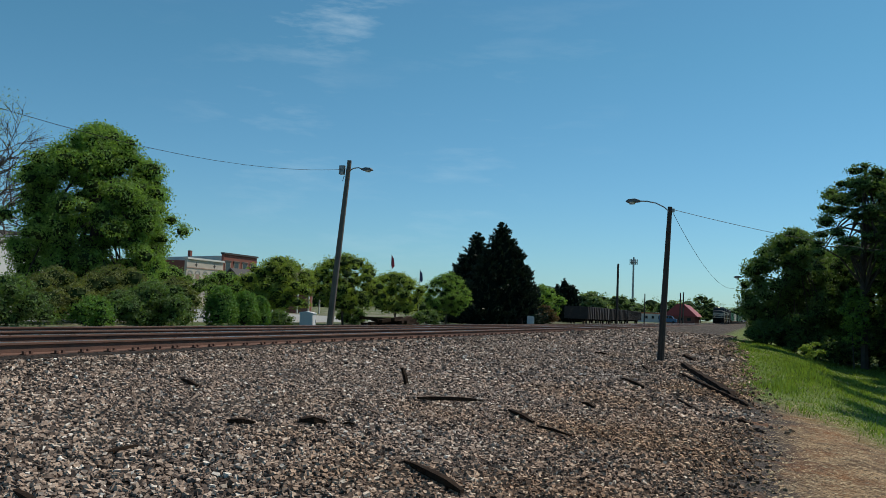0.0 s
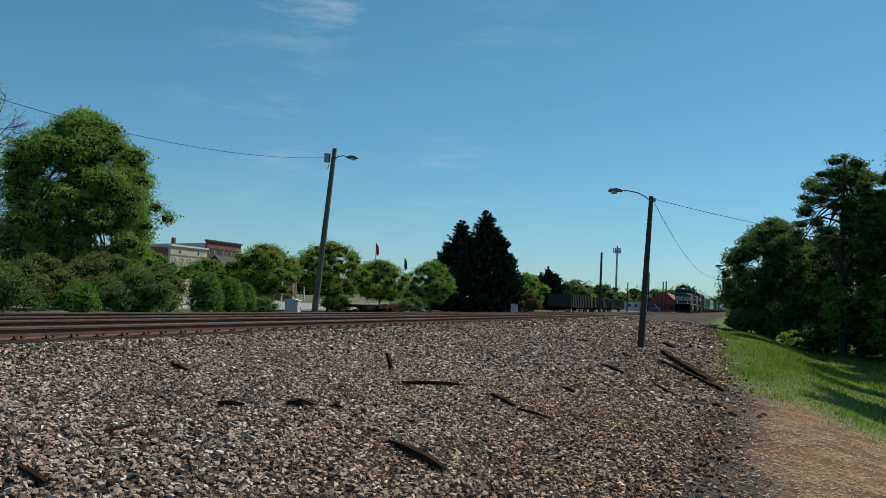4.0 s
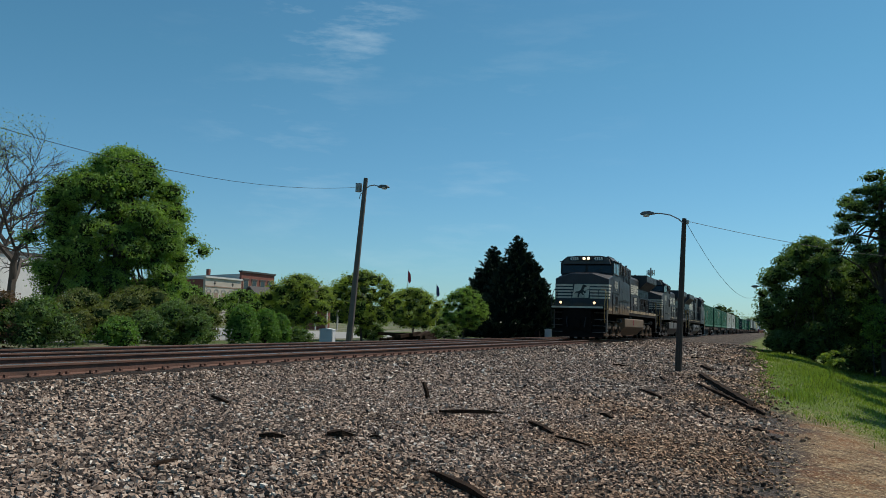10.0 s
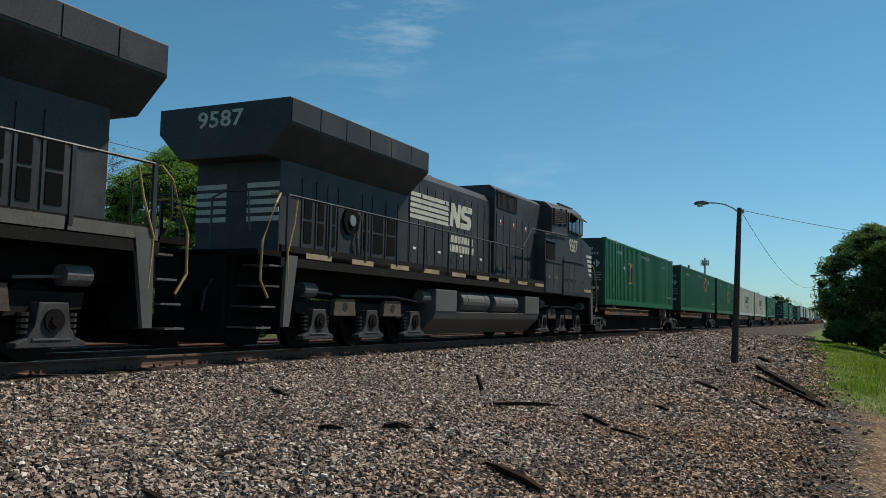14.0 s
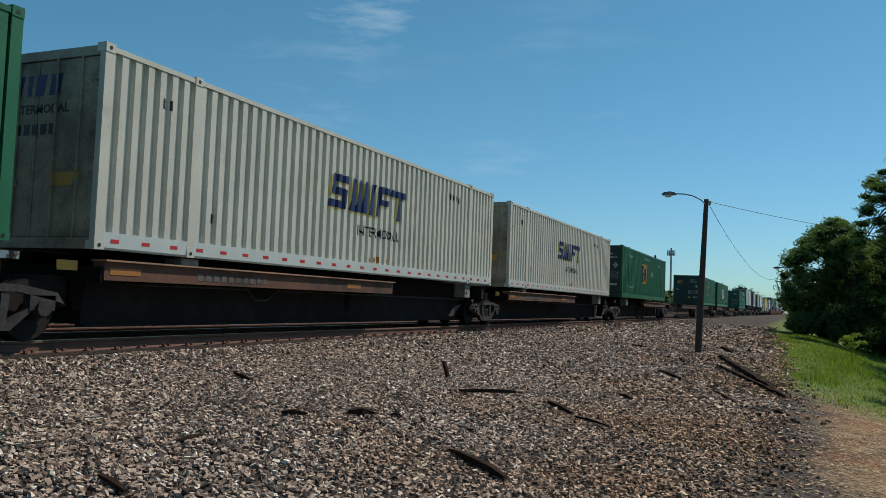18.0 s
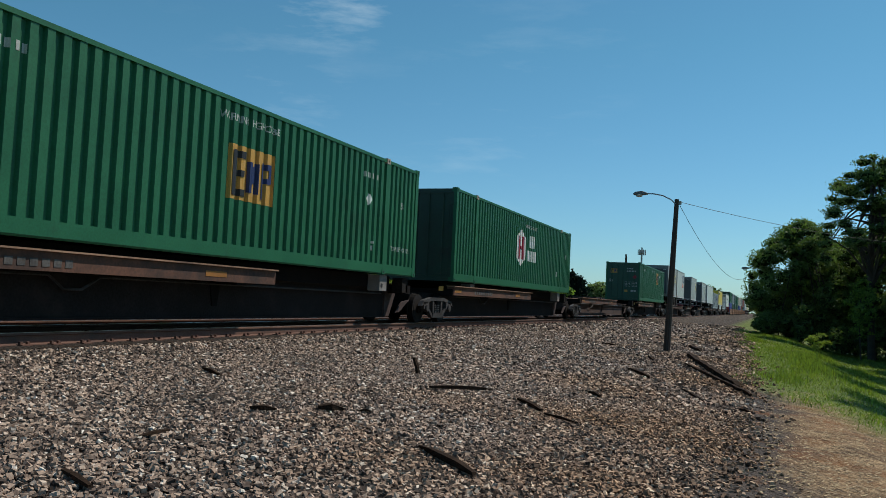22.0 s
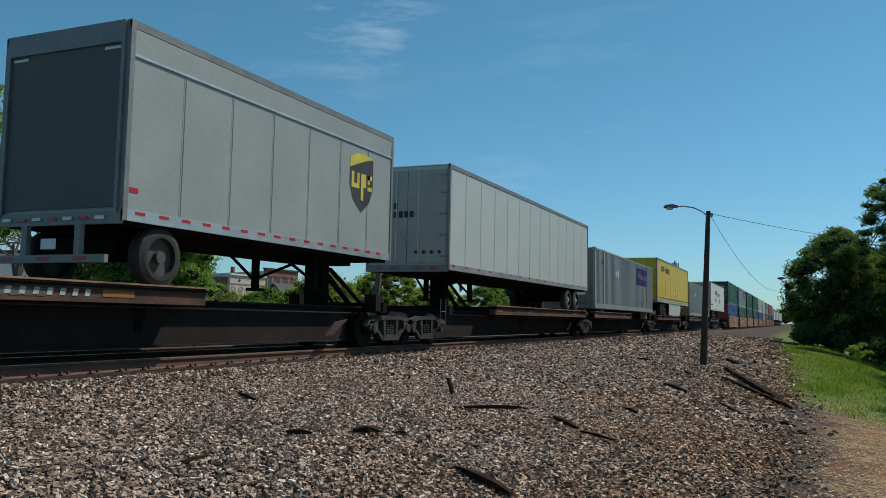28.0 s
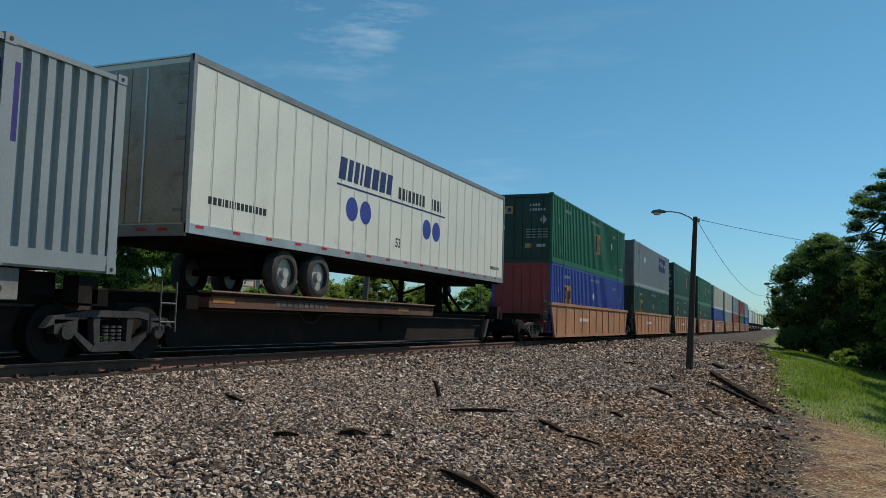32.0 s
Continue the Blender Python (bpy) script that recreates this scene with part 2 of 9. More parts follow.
M["grille"] = mat("grille_dark", (0.004, 0.004, 0.0045), 0.9, spec=0.1)
M["louver"] = mat("louver_brown", (0.035, 0.024, 0.020), 0.8, spec=0.2)
M["green"] = mat("container_green", (0.014, 0.118, 0.054), 0.5, 0, 0.2, 1.2, 30, 0.02, (0.016, 0.062, 0.034), 0.15, dirt_scale=0.7, spec=0.3)
M["green_dark"] = mat("container_dark_green", (0.012, 0.070, 0.042), 0.5, 0, 0.2, 1.2, 30, 0.02, (0.015, 0.04, 0.03), 0.15)
M["cream_cont"] = mat("container_cream", (0.50, 0.49, 0.42), 0.6, 0, 0.1, 1.0, 30, 0.02, (0.36, 0.32, 0.24), 0.15, dirt_scale=0.8)
M["grey_cont"] = mat("container_grey", (0.24, 0.27, 0.285), 0.5, 0, 0.12, 1.2, 30, 0.02, (0.22, 0.22, 0.21), 0.15)
M["blue_cont"] = mat("container_blue", (0.03, 0.06, 0.30), 0.5, 0, 0.2, 1.2)
M["red_cont"] = mat("container_red", (0.30, 0.035, 0.03), 0.55, 0, 0.2, 1.2)
# container ends: shade on the sunless doors put into the colours, plus grime
M["green_end_shaded"] = mat("container_door_green_shaded", (0.008, 0.038, 0.024), 0.55, 0, 0.3, 1.5, 25, 0.02, (0.010, 0.016, 0.013), 0.3)
M["cream_end_shaded"] = mat("container_door_cream_grimy_shaded", (0.33, 0.30, 0.215), 0.65, 0, 0.25, 1.5, 25, 0.02, (0.075, 0.055, 0.035), 0.45, dirt_scale=0.9)
M["grey_end_shaded"] = mat("container_door_grey_shaded", (0.16, 0.17, 0.175), 0.6, 0, 0.2, 1.5, 25, 0.02, (0.08, 0.07, 0.06), 0.3)
M["casting_worn"] = mat("corner_casting_worn", (0.42, 0.37, 0.30), 0.6, 0, 0.3, 8, 60, 0, (0.16, 0.07, 0.04), 0.3)
# trailer end doors: side whites darkened for the shaded end, with some dirt
M["white_end_shaded"] = mat("trailer_door_white_shaded", (0.36, 0.36, 0.33), 0.55, 0, 0.15, 1, 25, 0, (0.2, 0.19, 0.16), 0.2)
M["warm_end_shaded"] = mat("trailer_door_warm_shaded", (0.33, 0.31, 0.26), 0.55, 0, 0.2, 1, 25, 0, (0.15, 0.12, 0.09), 0.3)
M["paint_worn"] = mat("paint_white_worn", (0.42, 0.44, 0.41), 0.6, 0, 0.25, 6, 60)
M["gold_worn"] = mat("paint_gold_faded", (0.50, 0.40, 0.14), 0.6, 0, 0.25, 6, 60)
# rust made paler than the sill: sun on the flange edge as colour
M["deck_lit"] = mat("sill_top_rust_sunlit", (0.30, 0.17, 0.105), 0.75, 0, 0.3, 2, 25, 0, (0.06, 0.035, 0.03), 0.3)
M["post_grey"] = mat("trailer_post_grey", (0.20, 0.205, 0.205), 0.5, 0.2, 0.2, 2, 30)
# dusty rim, base darkened for the shade inside a deep hollow wheel
M["rim_dark"] = mat("wheel_rim_dusty_shaded", (0.07, 0.065, 0.06), 0.7, 0.1, 0.25, 4, 40, 0, (0.16, 0.14, 0.12), 0.15)
M["yellow"] = mat("trailer_yellow", (0.60, 0.44, 0.012), 0.45, 0, 0.1, 1, 25, 0, (0.45, 0.36, 0.05), 0.1)
M["door_cream"] = mat("door_cream_dusty", (0.30, 0.235, 0.13), 0.7, 0, 0.3, 1.5, 30, 0, (0.07, 0.048, 0.03), 0.55)
M["trailer_white"] = mat("trailer_white", (0.46, 0.50, 0.48), 0.45, 0, 0.07, 0.8, 25, 0, (0.45, 0.46, 0.42), 0.1)
M["trailer_warm"] = mat("trailer_warm_white", (0.66, 0.655, 0.59), 0.5, 0, 0.07, 0.8, 25, 0, (0.5, 0.48, 0.42), 0.12)
M["trailer_grey"] = mat("trailer_grey", (0.30, 0.325, 0.32), 0.5, 0, 0.1, 0.9, 25, 0, (0.28, 0.29, 0.28), 0.15)
M["rollup_grey"] = mat("trailer_door_grey", (0.085, 0.088, 0.09), 0.6, 0, 0.15, 1, 25)
M["alu"] = mat("aluminium_trim", (0.55, 0.56, 0.56), 0.4, 0.7, 0.15, 3, 40)
M["rubber"] = mat("tyre_rubber", (0.025, 0.024, 0.023), 0.85, 0, 0.3, 5, 40, 0, (0.09, 0.08, 0.07), 0.2)
M["rim"] = mat("wheel_rim", (0.45, 0.44, 0.42), 0.5, 0.4, 0.2, 4, 40, 0, (0.16, 0.14, 0.12), 0.25)
M["rust_sill"] = mat("rusty_sill", (0.115, 0.048, 0.028), 0.8, 0, 0.35, 1.5, 25, 0.05, (0.022, 0.015, 0.013), 0.4)
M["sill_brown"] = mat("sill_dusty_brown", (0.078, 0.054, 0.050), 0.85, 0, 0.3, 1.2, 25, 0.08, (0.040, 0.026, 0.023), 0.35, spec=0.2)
# shaded copy of the brown sill, for cars that carry a load
M["sill_shaded"] = mat("sill_dust_shaded", (0.024, 0.019, 0.018), 0.9, 0, 0.35, 1.2, 25, 0.08, (0.045, 0.032, 0.028), 0.2, spec=0.12)
M["pad_grey"] = mat("pad_pale_grey", (0.20, 0.185, 0.175), 0.75, 0, 0.3, 4, 40, 0.05, (0.09, 0.07, 0.06), 0.3)
M["orange_mark"] = mat("orange_marker", (0.30, 0.12, 0.02), 0.6, 0, 0.2)
M["well_tan"] = mat("well_car_tan", (0.36, 0.17, 0.085), 0.7, 0, 0.2, 1, 25, 0.02, (0.18, 0.08, 0.05), 0.25)
M["red"] = mat("reflector_red", (0.45, 0.02, 0.025), 0.35)
M["pwhite"] = mat("paint_white", (0.75, 0.75, 0.72), 0.5, 0, 0.06)
M["navy"] = mat("paint_navy", (0.012, 0.022, 0.10), 0.5)
M["royal"] = mat("paint_blue", (0.03, 0.05, 0.28), 0.5)
M["purple"] = mat("paint_purple", (0.030, 0.016, 0.16), 0.5, 0, 0.15)
M["orange"] = mat("paint_orange", (0.72, 0.16, 0.03), 0.5)
M["orange_red"] = mat("paint_orange_red", (0.62, 0.06, 0.02), 0.5)
M["amber"] = mat("paint_amber", (0.50, 0.27, 0.05), 0.55, 0, 0.15)
M["crimson"] = mat("paint_crimson", (0.30, 0.01, 0.03), 0.5)
M["shield"] = mat("paint_brown", (0.045, 0.04, 0.035), 0.5)
M["gold"] = mat("paint_gold", (0.62, 0.50, 0.06), 0.5)
M["ink"] = mat("paint_black", (0.012, 0.012, 0.014), 0.55)
M["wood_pole"] = mat("pole_wood", (0.045, 0.034, 0.028), 0.85, 0, 0.35, 2, 40, 0.15)
# paler twin of the dark pole wood: sunlight put into the weathered colour
M["pole_lit"] = mat("pole_weathered_sunlit", (0.14, 0.115, 0.095), 0.85, 0, 0.3, 2, 40, 0.15)
M["tie_wood"] = mat("tie_wood", (0.030, 0.019, 0.013), 0.95, 0, 0.5, 6, 50, 0.4, (0.06, 0.042, 0.030), 0.2, spec=0.06)
M["metal_grey"] = mat("galvanised", (0.30, 0.31, 0.31), 0.5, 0.6, 0.15)
M["lamp_head"] = mat("lamp_head_grey", (0.12, 0.13, 0.14), 0.5, 0.4)
M["lamp_lens"] = mat("lamp_lens", (0.5, 0.5, 0.46), 0.2)
M["cable"] = mat("cable_black", (0.012, 0.012, 0.013), 0.7)
M["box_white"] = mat("cabinet_white", (0.62, 0.62, 0.60), 0.5, 0, 0.08)
M["rail_rust"] = mat("rail_rust", (0.13, 0.062, 0.042), 0.85, 0, 0.3, 3, 50, 0.1, (0.055, 0.035, 0.028), 0.3)
M["rail_top"] = mat("rail_polished", (0.42, 0.40, 0.38), 0.3, 0.9, 0.15, 4, 40)
def stone_mat():
    m = bpy.data.materials.new("ballast_stone")
    m.use_nodes = True
    N, L = m.node_tree.nodes, m.node_tree.links
    p = N["Principled BSDF"]
    p.inputs["Roughness"].default_value, p.inputs["Specular IOR Level"].default_value = 0.85, 0.25
    g = N.new("ShaderNodeNewGeometry")
    cr = N.new("ShaderNodeValToRGB")
    cols = [(0.0, (0.042, 0.030, 0.025)), (0.25, (0.155, 0.110, 0.085)), (0.55, (0.305, 0.218, 0.164)), (0.8, (0.430, 0.312, 0.232)), (0.95, (0.56, 0.45, 0.36)), (1.0, (0.78, 0.70, 0.60))]
    cr.color_ramp.elements[0].position, cr.color_ramp.elements[0].color = 0, (*cols[0][1], 1)
    cr.color_ramp.elements[1].position, cr.color_ramp.elements[1].color = 1, (*cols[-1][1], 1)
    for q, c in cols[1:-1]:
        cr.color_ramp.elements.new(q).color = (*c, 1)
    L.new(g.outputs["Random Per Island"], cr.inputs[0])
    tc = N.new("ShaderNodeTexCoord")
    a = N.new("ShaderNodeTexNoise"); a.inputs["Scale"].default_value, a.inputs["Detail"].default_value = 0.35, 5
    L.new(tc.outputs["Object"], a.inputs["Vector"])
    sx = N.new("ShaderNodeSeparateXYZ"); L.new(tc.outputs["Object"], sx.inputs[0])
    # earthier towards the foot of the bank
    bx = N.new("ShaderNodeMapRange"); bx.inputs[1].default_value, bx.inputs[2].default_value = -5.5, -0.5
    bx.inputs[3].default_value, bx.inputs[4].default_value = -0.18, 0.22
    L.new(sx.outputs[0], bx.inputs[0])
    ad = N.new("ShaderNodeMath"); ad.operation = "ADD"; L.new(a.outputs[0], ad.inputs[0]); L.new(bx.outputs[0], ad.inputs[1])
    r = N.new("ShaderNodeMapRange"); r.inputs[1].default_value, r.inputs[2].default_value, r.inputs[4].default_value = 0.42, 0.75, 0.85
    L.new(ad.outputs[0], r.inputs[0])
    t = N.new("ShaderNodeMix"); t.data_type, t.blend_type = "RGBA", "MULTIPLY"
    t.inputs[7].default_value = (1.0, 0.80, 0.58, 1)
    L.new(r.outputs[0], t.inputs["Factor"]); L.new(cr.outputs[0], t.inputs[6])
    b = N.new("ShaderNodeTexNoise"); b.inputs["Scale"].default_value = 60
    L.new(tc.outputs["Object"], b.inputs["Vector"])
    br = N.new("ShaderNodeMapRange"); br.inputs[1].default_value, br.inputs[2].default_value, br.inputs[3].default_value, br.inputs[4].default_value = 0.3, 0.7, 0.7, 1.25
    L.new(b.outputs[0], br.inputs[0])
    f = N.new("ShaderNodeMix"); f.data_type, f.blend_type = "RGBA", "MULTIPLY"; f.inputs["Factor"].default_value = 1
    L.new(t.outputs[2], f.inputs[6]); L.new(br.outputs[0], f.inputs[7])
    L.new(f.outputs[2], p.inputs["Base Color"])
    return m


M["stone"] = stone_mat()
# near-black filler: shade deep inside the crowns, given as a colour
M["leaf_shade_core"] = mat("leaf_shade_core", (0.026, 0.042, 0.014), 0.95, 0, 0.5, 3, 12, 0.3, spec=0.05)
M["leaf"] = leafy("leaf_green", (0.128, 0.208, 0.056), 0.6, trans=0.42)
M["leaf_dark"] = leafy("leaf_dark_green", (0.080, 0.128, 0.046), 0.6, trans=0.38)
M["leaf_yellow"] = leafy("leaf_yellow_green", (0.160, 0.210, 0.050), 0.6, trans=0.42)
M["leaf_russet"] = leafy("leaf_russet_green", (0.110, 0.125, 0.046), 0.6, trans=0.35)
# far foliage greyed: distance haze mixed into the leaf colour
M["leaf_far"] = leafy("leaf_hazed_green", (0.125, 0.175, 0.085), 0.5, trans=0.35)
M["leaf_red"] = leafy("leaf_red_brown", (0.085, 0.050, 0.030))
M["cedar"] = leafy("cedar_needles", (0.016, 0.028, 0.016), 0.4, trans=0.08)
M["shrub"] = leafy("shrub_green", (0.085, 0.165, 0.036), 0.6, trans=0.38)
M["cedar_shade_core"] = mat("cedar_shade_core", (0.006, 0.011, 0.008), 1.0, 0, 0.5, 3, 12, 0.5, spec=0.0)
M["bark"] = mat("bark", (0.06, 0.048, 0.038), 0.9, 0, 0.35, 3, 30, 0.3)
M["grass"] = leafy("grass_blades", (0.125, 0.172, 0.036), 0.65, scale=1.4)
M["brick"] = mat("brick_red", (0.20, 0.065, 0.045), 0.8, 0, 0.2, 1, 12)
M["brick_tan"] = mat("brick_tan", (0.30, 0.20, 0.14), 0.8, 0, 0.2, 1, 12)
M["wall_tan"] = mat("wall_pale_brick", (0.46, 0.40, 0.33), 0.8, 0, 0.15, 0.8, 14)
M["wall_white"] = mat("wall_pale", (0.58, 0.56, 0.52), 0.75, 0, 0.1, 0.6, 10)
M["roof_dark"] = mat("roof_dark", (0.045, 0.04, 0.038), 0.8)
M["roof_red"] = mat("roof_red", (0.26, 0.035, 0.035), 0.6, 0, 0.15)
M["roof_orange"] = mat("roof_orange", (0.5, 0.16, 0.07), 0.6)
M["concrete"] = mat("concrete_pale", (0.30, 0.29, 0.265), 0.85, 0, 0.12, 0.5, 20)
M["blue_van"] = mat("blue_paint", (0.03, 0.10, 0.22), 0.4)
M["gondola"] = mat("gondola_black", (0.020, 0.014, 0.013), 0.75, 0, 0.35, 1, 20, 0, (0.07, 0.045, 0.04), 0.25)
M["gondola_rib"] = mat("gondola_rib", (0.036, 0.026, 0.024), 0.75, 0, 0.3)
M["window_dark"] = mat("window_dark", (0.02, 0.025, 0.03), 0.1, 0, 0.1)


# ---- mesh helpers ----
class Geo:
    def __init__(self):
        self.v, self.f, self.mi, self.cur = [], [], [], 0

    def add(self, verts, faces):
        o = len(self.v)
        self.v += [tuple(p) for p in verts]
        self.f += [tuple(o + i for i in f) for f in faces]
        self.mi += [self.cur] * len(faces)
        return self

    def box(self, x0, x1, y0, y1, z0, z1):
        return self.add([(x, y, z) for x in (x0, x1) for y in (y0, y1) for z in (z0, z1)],
                        [(0, 1, 3, 2), (4, 6, 7, 5), (0, 4, 5, 1), (2, 3, 7, 6), (0, 2, 6, 4), (1, 5, 7, 3)])

    def prism(self, poly, axis, a, b):
        """A polygon in the two other axes (in x,y,z order), drawn out along axis from a to b."""
        def put(p, q):
            r = list(p)
            r.insert("xyz".index(axis), q)
            return r
        n = len(poly)
        fs = [tuple(range(n))[::-1], tuple(range(n, 2 * n))] + [(i, (i + 1) % n, n + (i + 1) % n, n + i) for i in range(n)]
        return self.add([put(p, a) for p in poly] + [put(p, b) for p in poly], fs)

    def cyl(self, c, axis, r, h, n=14, r2=None):
        r2 = r if r2 is None else r2
        k = "xyz".index(axis)
        ring = []
        for q, rad in ((-h / 2, r), (h / 2, r2)):
            for i in range(n):
                a = 2 * math.pi * i / n
                p = [math.cos(a) * rad, math.sin(a) * rad]
                p.insert(k, q)
                ring.append((c[0] + p[0], c[1] + p[1], c[2] + p[2]))
        return self.add(ring, [tuple(range(n))[::-1], tuple(range(n, 2 * n))] + [(i, (i + 1) % n, n + (i + 1) % n, n + i) for i in range(n)])

    def tube(self, pts, r, n=6, r_end=None):
        pts = [Vector(p) for p in pts]
        vs, m = [], len(pts)
        for i, p in enumerate(pts):
            d = (pts[min(i + 1, m - 1)] - pts[max(i - 1, 0)]).normalized()
            s = d.orthogonal().normalized() if abs(d.z) > 0.9 else d.cross(Vector((0, 0, 1))).normalized()
            u = s.cross(d)
            rad = r if r_end is None else r + (r_end - r) * i / (m - 1)
            vs += [p + (s * math.cos(2 * math.pi * k / n) + u * math.sin(2 * math.pi * k / n)) * rad for k in range(n)]
        fs = [(i * n + k, i * n + (k + 1) % n, (i + 1) * n + (k + 1) % n, (i + 1) * n + k) for i in range(m - 1) for k in range(n)]
        return self.add(vs, fs + [tuple(range(n))[::-1], tuple(range((m - 1) * n, m * n))])

    def mesh(self, name, *mats):
        me = bpy.data.meshes.new(name)
        me.from_pydata(self.v, [], self.f)
        for x in mats:
            me.materials.append(x)
        if len(mats) > 1:
            me.polygons.foreach_set("material_index", self.mi)
        bm = bmesh.new()
        bm.from_mesh(me)
        bmesh.ops.recalc_face_normals(bm, faces=bm.faces)
        bm.to_mesh(me)
        bm.free()
        return me


def part(name, geo, material, parent=None, label="", bevel=0.0, smooth=False):
    ms = material if isinstance(material, (list, tuple)) else [material]
    me = geo.mesh(name, *ms) if isinstance(geo, Geo) else geo
    if smooth:
        me.shade_smooth()
    ob = new(name, me)
    ob.parent = parent
    if label:
        ob["label"] = label
    if bevel:
        b = ob.modifiers.new("bevel", "BEVEL")
        b.width, b.segments, b.limit_method, b.angle_limit = bevel, 2, "ANGLE", radians(35)
    return ob


def thing(name, label, category, group="", m=None, kind=""):
    ob = new(name)
    ob.empty_display_size = 0.3
    if m is not None:
        ob.matrix_basis = m
    return tagged(ob, label, category, group, kind)


def from_np(name, verts, quads, material, smooth=False):
    me = bpy.data.meshes.new(name)
    nv, nf, k = len(verts), len(quads), quads.shape[1]
    me.vertices.add(nv)
    me.vertices.foreach_set("co", np.ascontiguousarray(verts, dtype=np.float32).ravel())
    me.loops.add(nf * k)
    me.loops.foreach_set("vertex_index", np.ascontiguousarray(quads, dtype=np.int32).ravel())
    me.polygons.add(nf)
    me.polygons.foreach_set("loop_start", np.arange(nf, dtype=np.int32) * k)
    me.update(calc_edges=True)
    me.shade_flat()
    me.materials.append(material)
    return me


TEXTS = {}


def text_mesh(s, height):
    """Letters as a flat mesh in the xy plane, cap height given, origin at lower left."""
    if s not in TEXTS:
        c = bpy.data.curves.new("text", "FONT")
        c.body, c.extrude, c.offset = s, 0.002, 0.016
        c.resolution_u = 2
        o = bpy.data.objects.new("text", c)
        scene.collection.objects.link(o)
        dg = bpy.context.evaluated_depsgraph_get()
        dg.update()
        me = bpy.data.meshes.new_from_object(o.evaluated_get(dg))
        bpy.data.objects.remove(o)
        bpy.data.curves.remove(c)
        TEXTS[s] = ([v.co.copy() for v in me.vertices], [tuple(p.vertices) for p in me.polygons])
    vs, fs = TEXTS[s]
    k = height / 0.69
    return [Vector((v.x * k, v.y * k, v.z)) for v in vs], fs


def lettering(s, height, y, z, x, parent, material, sx=1.0, name="lettering"):
    """Letters on a side that faces +x; they run along +y."""
    vs, fs = text_mesh(s, height)
    return part(name, Geo().add([(x + v.z, y + v.x * sx, z + v.y) for v in vs], fs), material, parent)


def lettering_end(s, height, x, z, y, parent, material, sx=1.0, name="lettering"):
    """Letters on an end that faces -y; they run along +x."""
    vs, fs = text_mesh(s, height)
    return part(name, Geo().add([(x + v.x * sx, y - v.z, z + v.y) for v in vs], fs), material, parent)


def plate(poly, x, t=0.004):
    """A flat painted shape on a side that faces +x; poly in y, z."""
    return Geo().prism(poly, "x", x, x + t)


def rect(y0, y1, z0, z1, slant=0.0):
    return [(y0, z0), (y1, z0), (y1 + slant, z1), (y0 + slant, z1)]


TRACK = -10.3
SPEED = 20.25
KEYED = []


def keyed(ob, s):
    """Remember a vehicle whose front stands s metres down the line at 14.5 s."""
    ob.location = (TRACK, s, 0)
    KEYED.append((ob, s))
    return ob

# ---- ground ----
XS = [-3000, -400, -120, -60, -40, -30, -24, -20, -17.2, -16.4, -15.5, -13.6, -12.9, -12.4, -11.95, -11.3, -10.3, -9.3, -8.75, -8.3, -7.6, -6.5, -5, -3.5, -2, -1, -0.2, 0.5, 1.2, 2, 3, 4.5, 6, 8, 11, 15, 20, 30, 45, 70, 150, 500, 3000]
ZS = [-0.6, -0.6, -0.5, -0.5, -0.5, -0.48, -0.46, -0.44, -0.42, -0.32, -0.27, -0.27, -0.34, -0.36, -0.2, -0.17, -0.17, -0.17, -0.2, -0.34, -0.4, -0.47, -0.57, -0.68, -0.79, -0.86, -0.92, -0.97, -1.03, -1.16, -1.5, -1.8, -1.92, -1.98, -2.0, -2.0, -2, -2, -2, -2, -2, -2, -2]


def ground_z(x, y):
    z = float(np.interp(x, XS, ZS))
    if x > -7:
        # the bank eases out down the line
        z += 0.35 * (1 - math.exp(-max(0, y - 22) / 30)) * min(1, (x + 7) / 5) * (1 if x < 0 else max(0.0, 1 - x / 3.5))
    return z


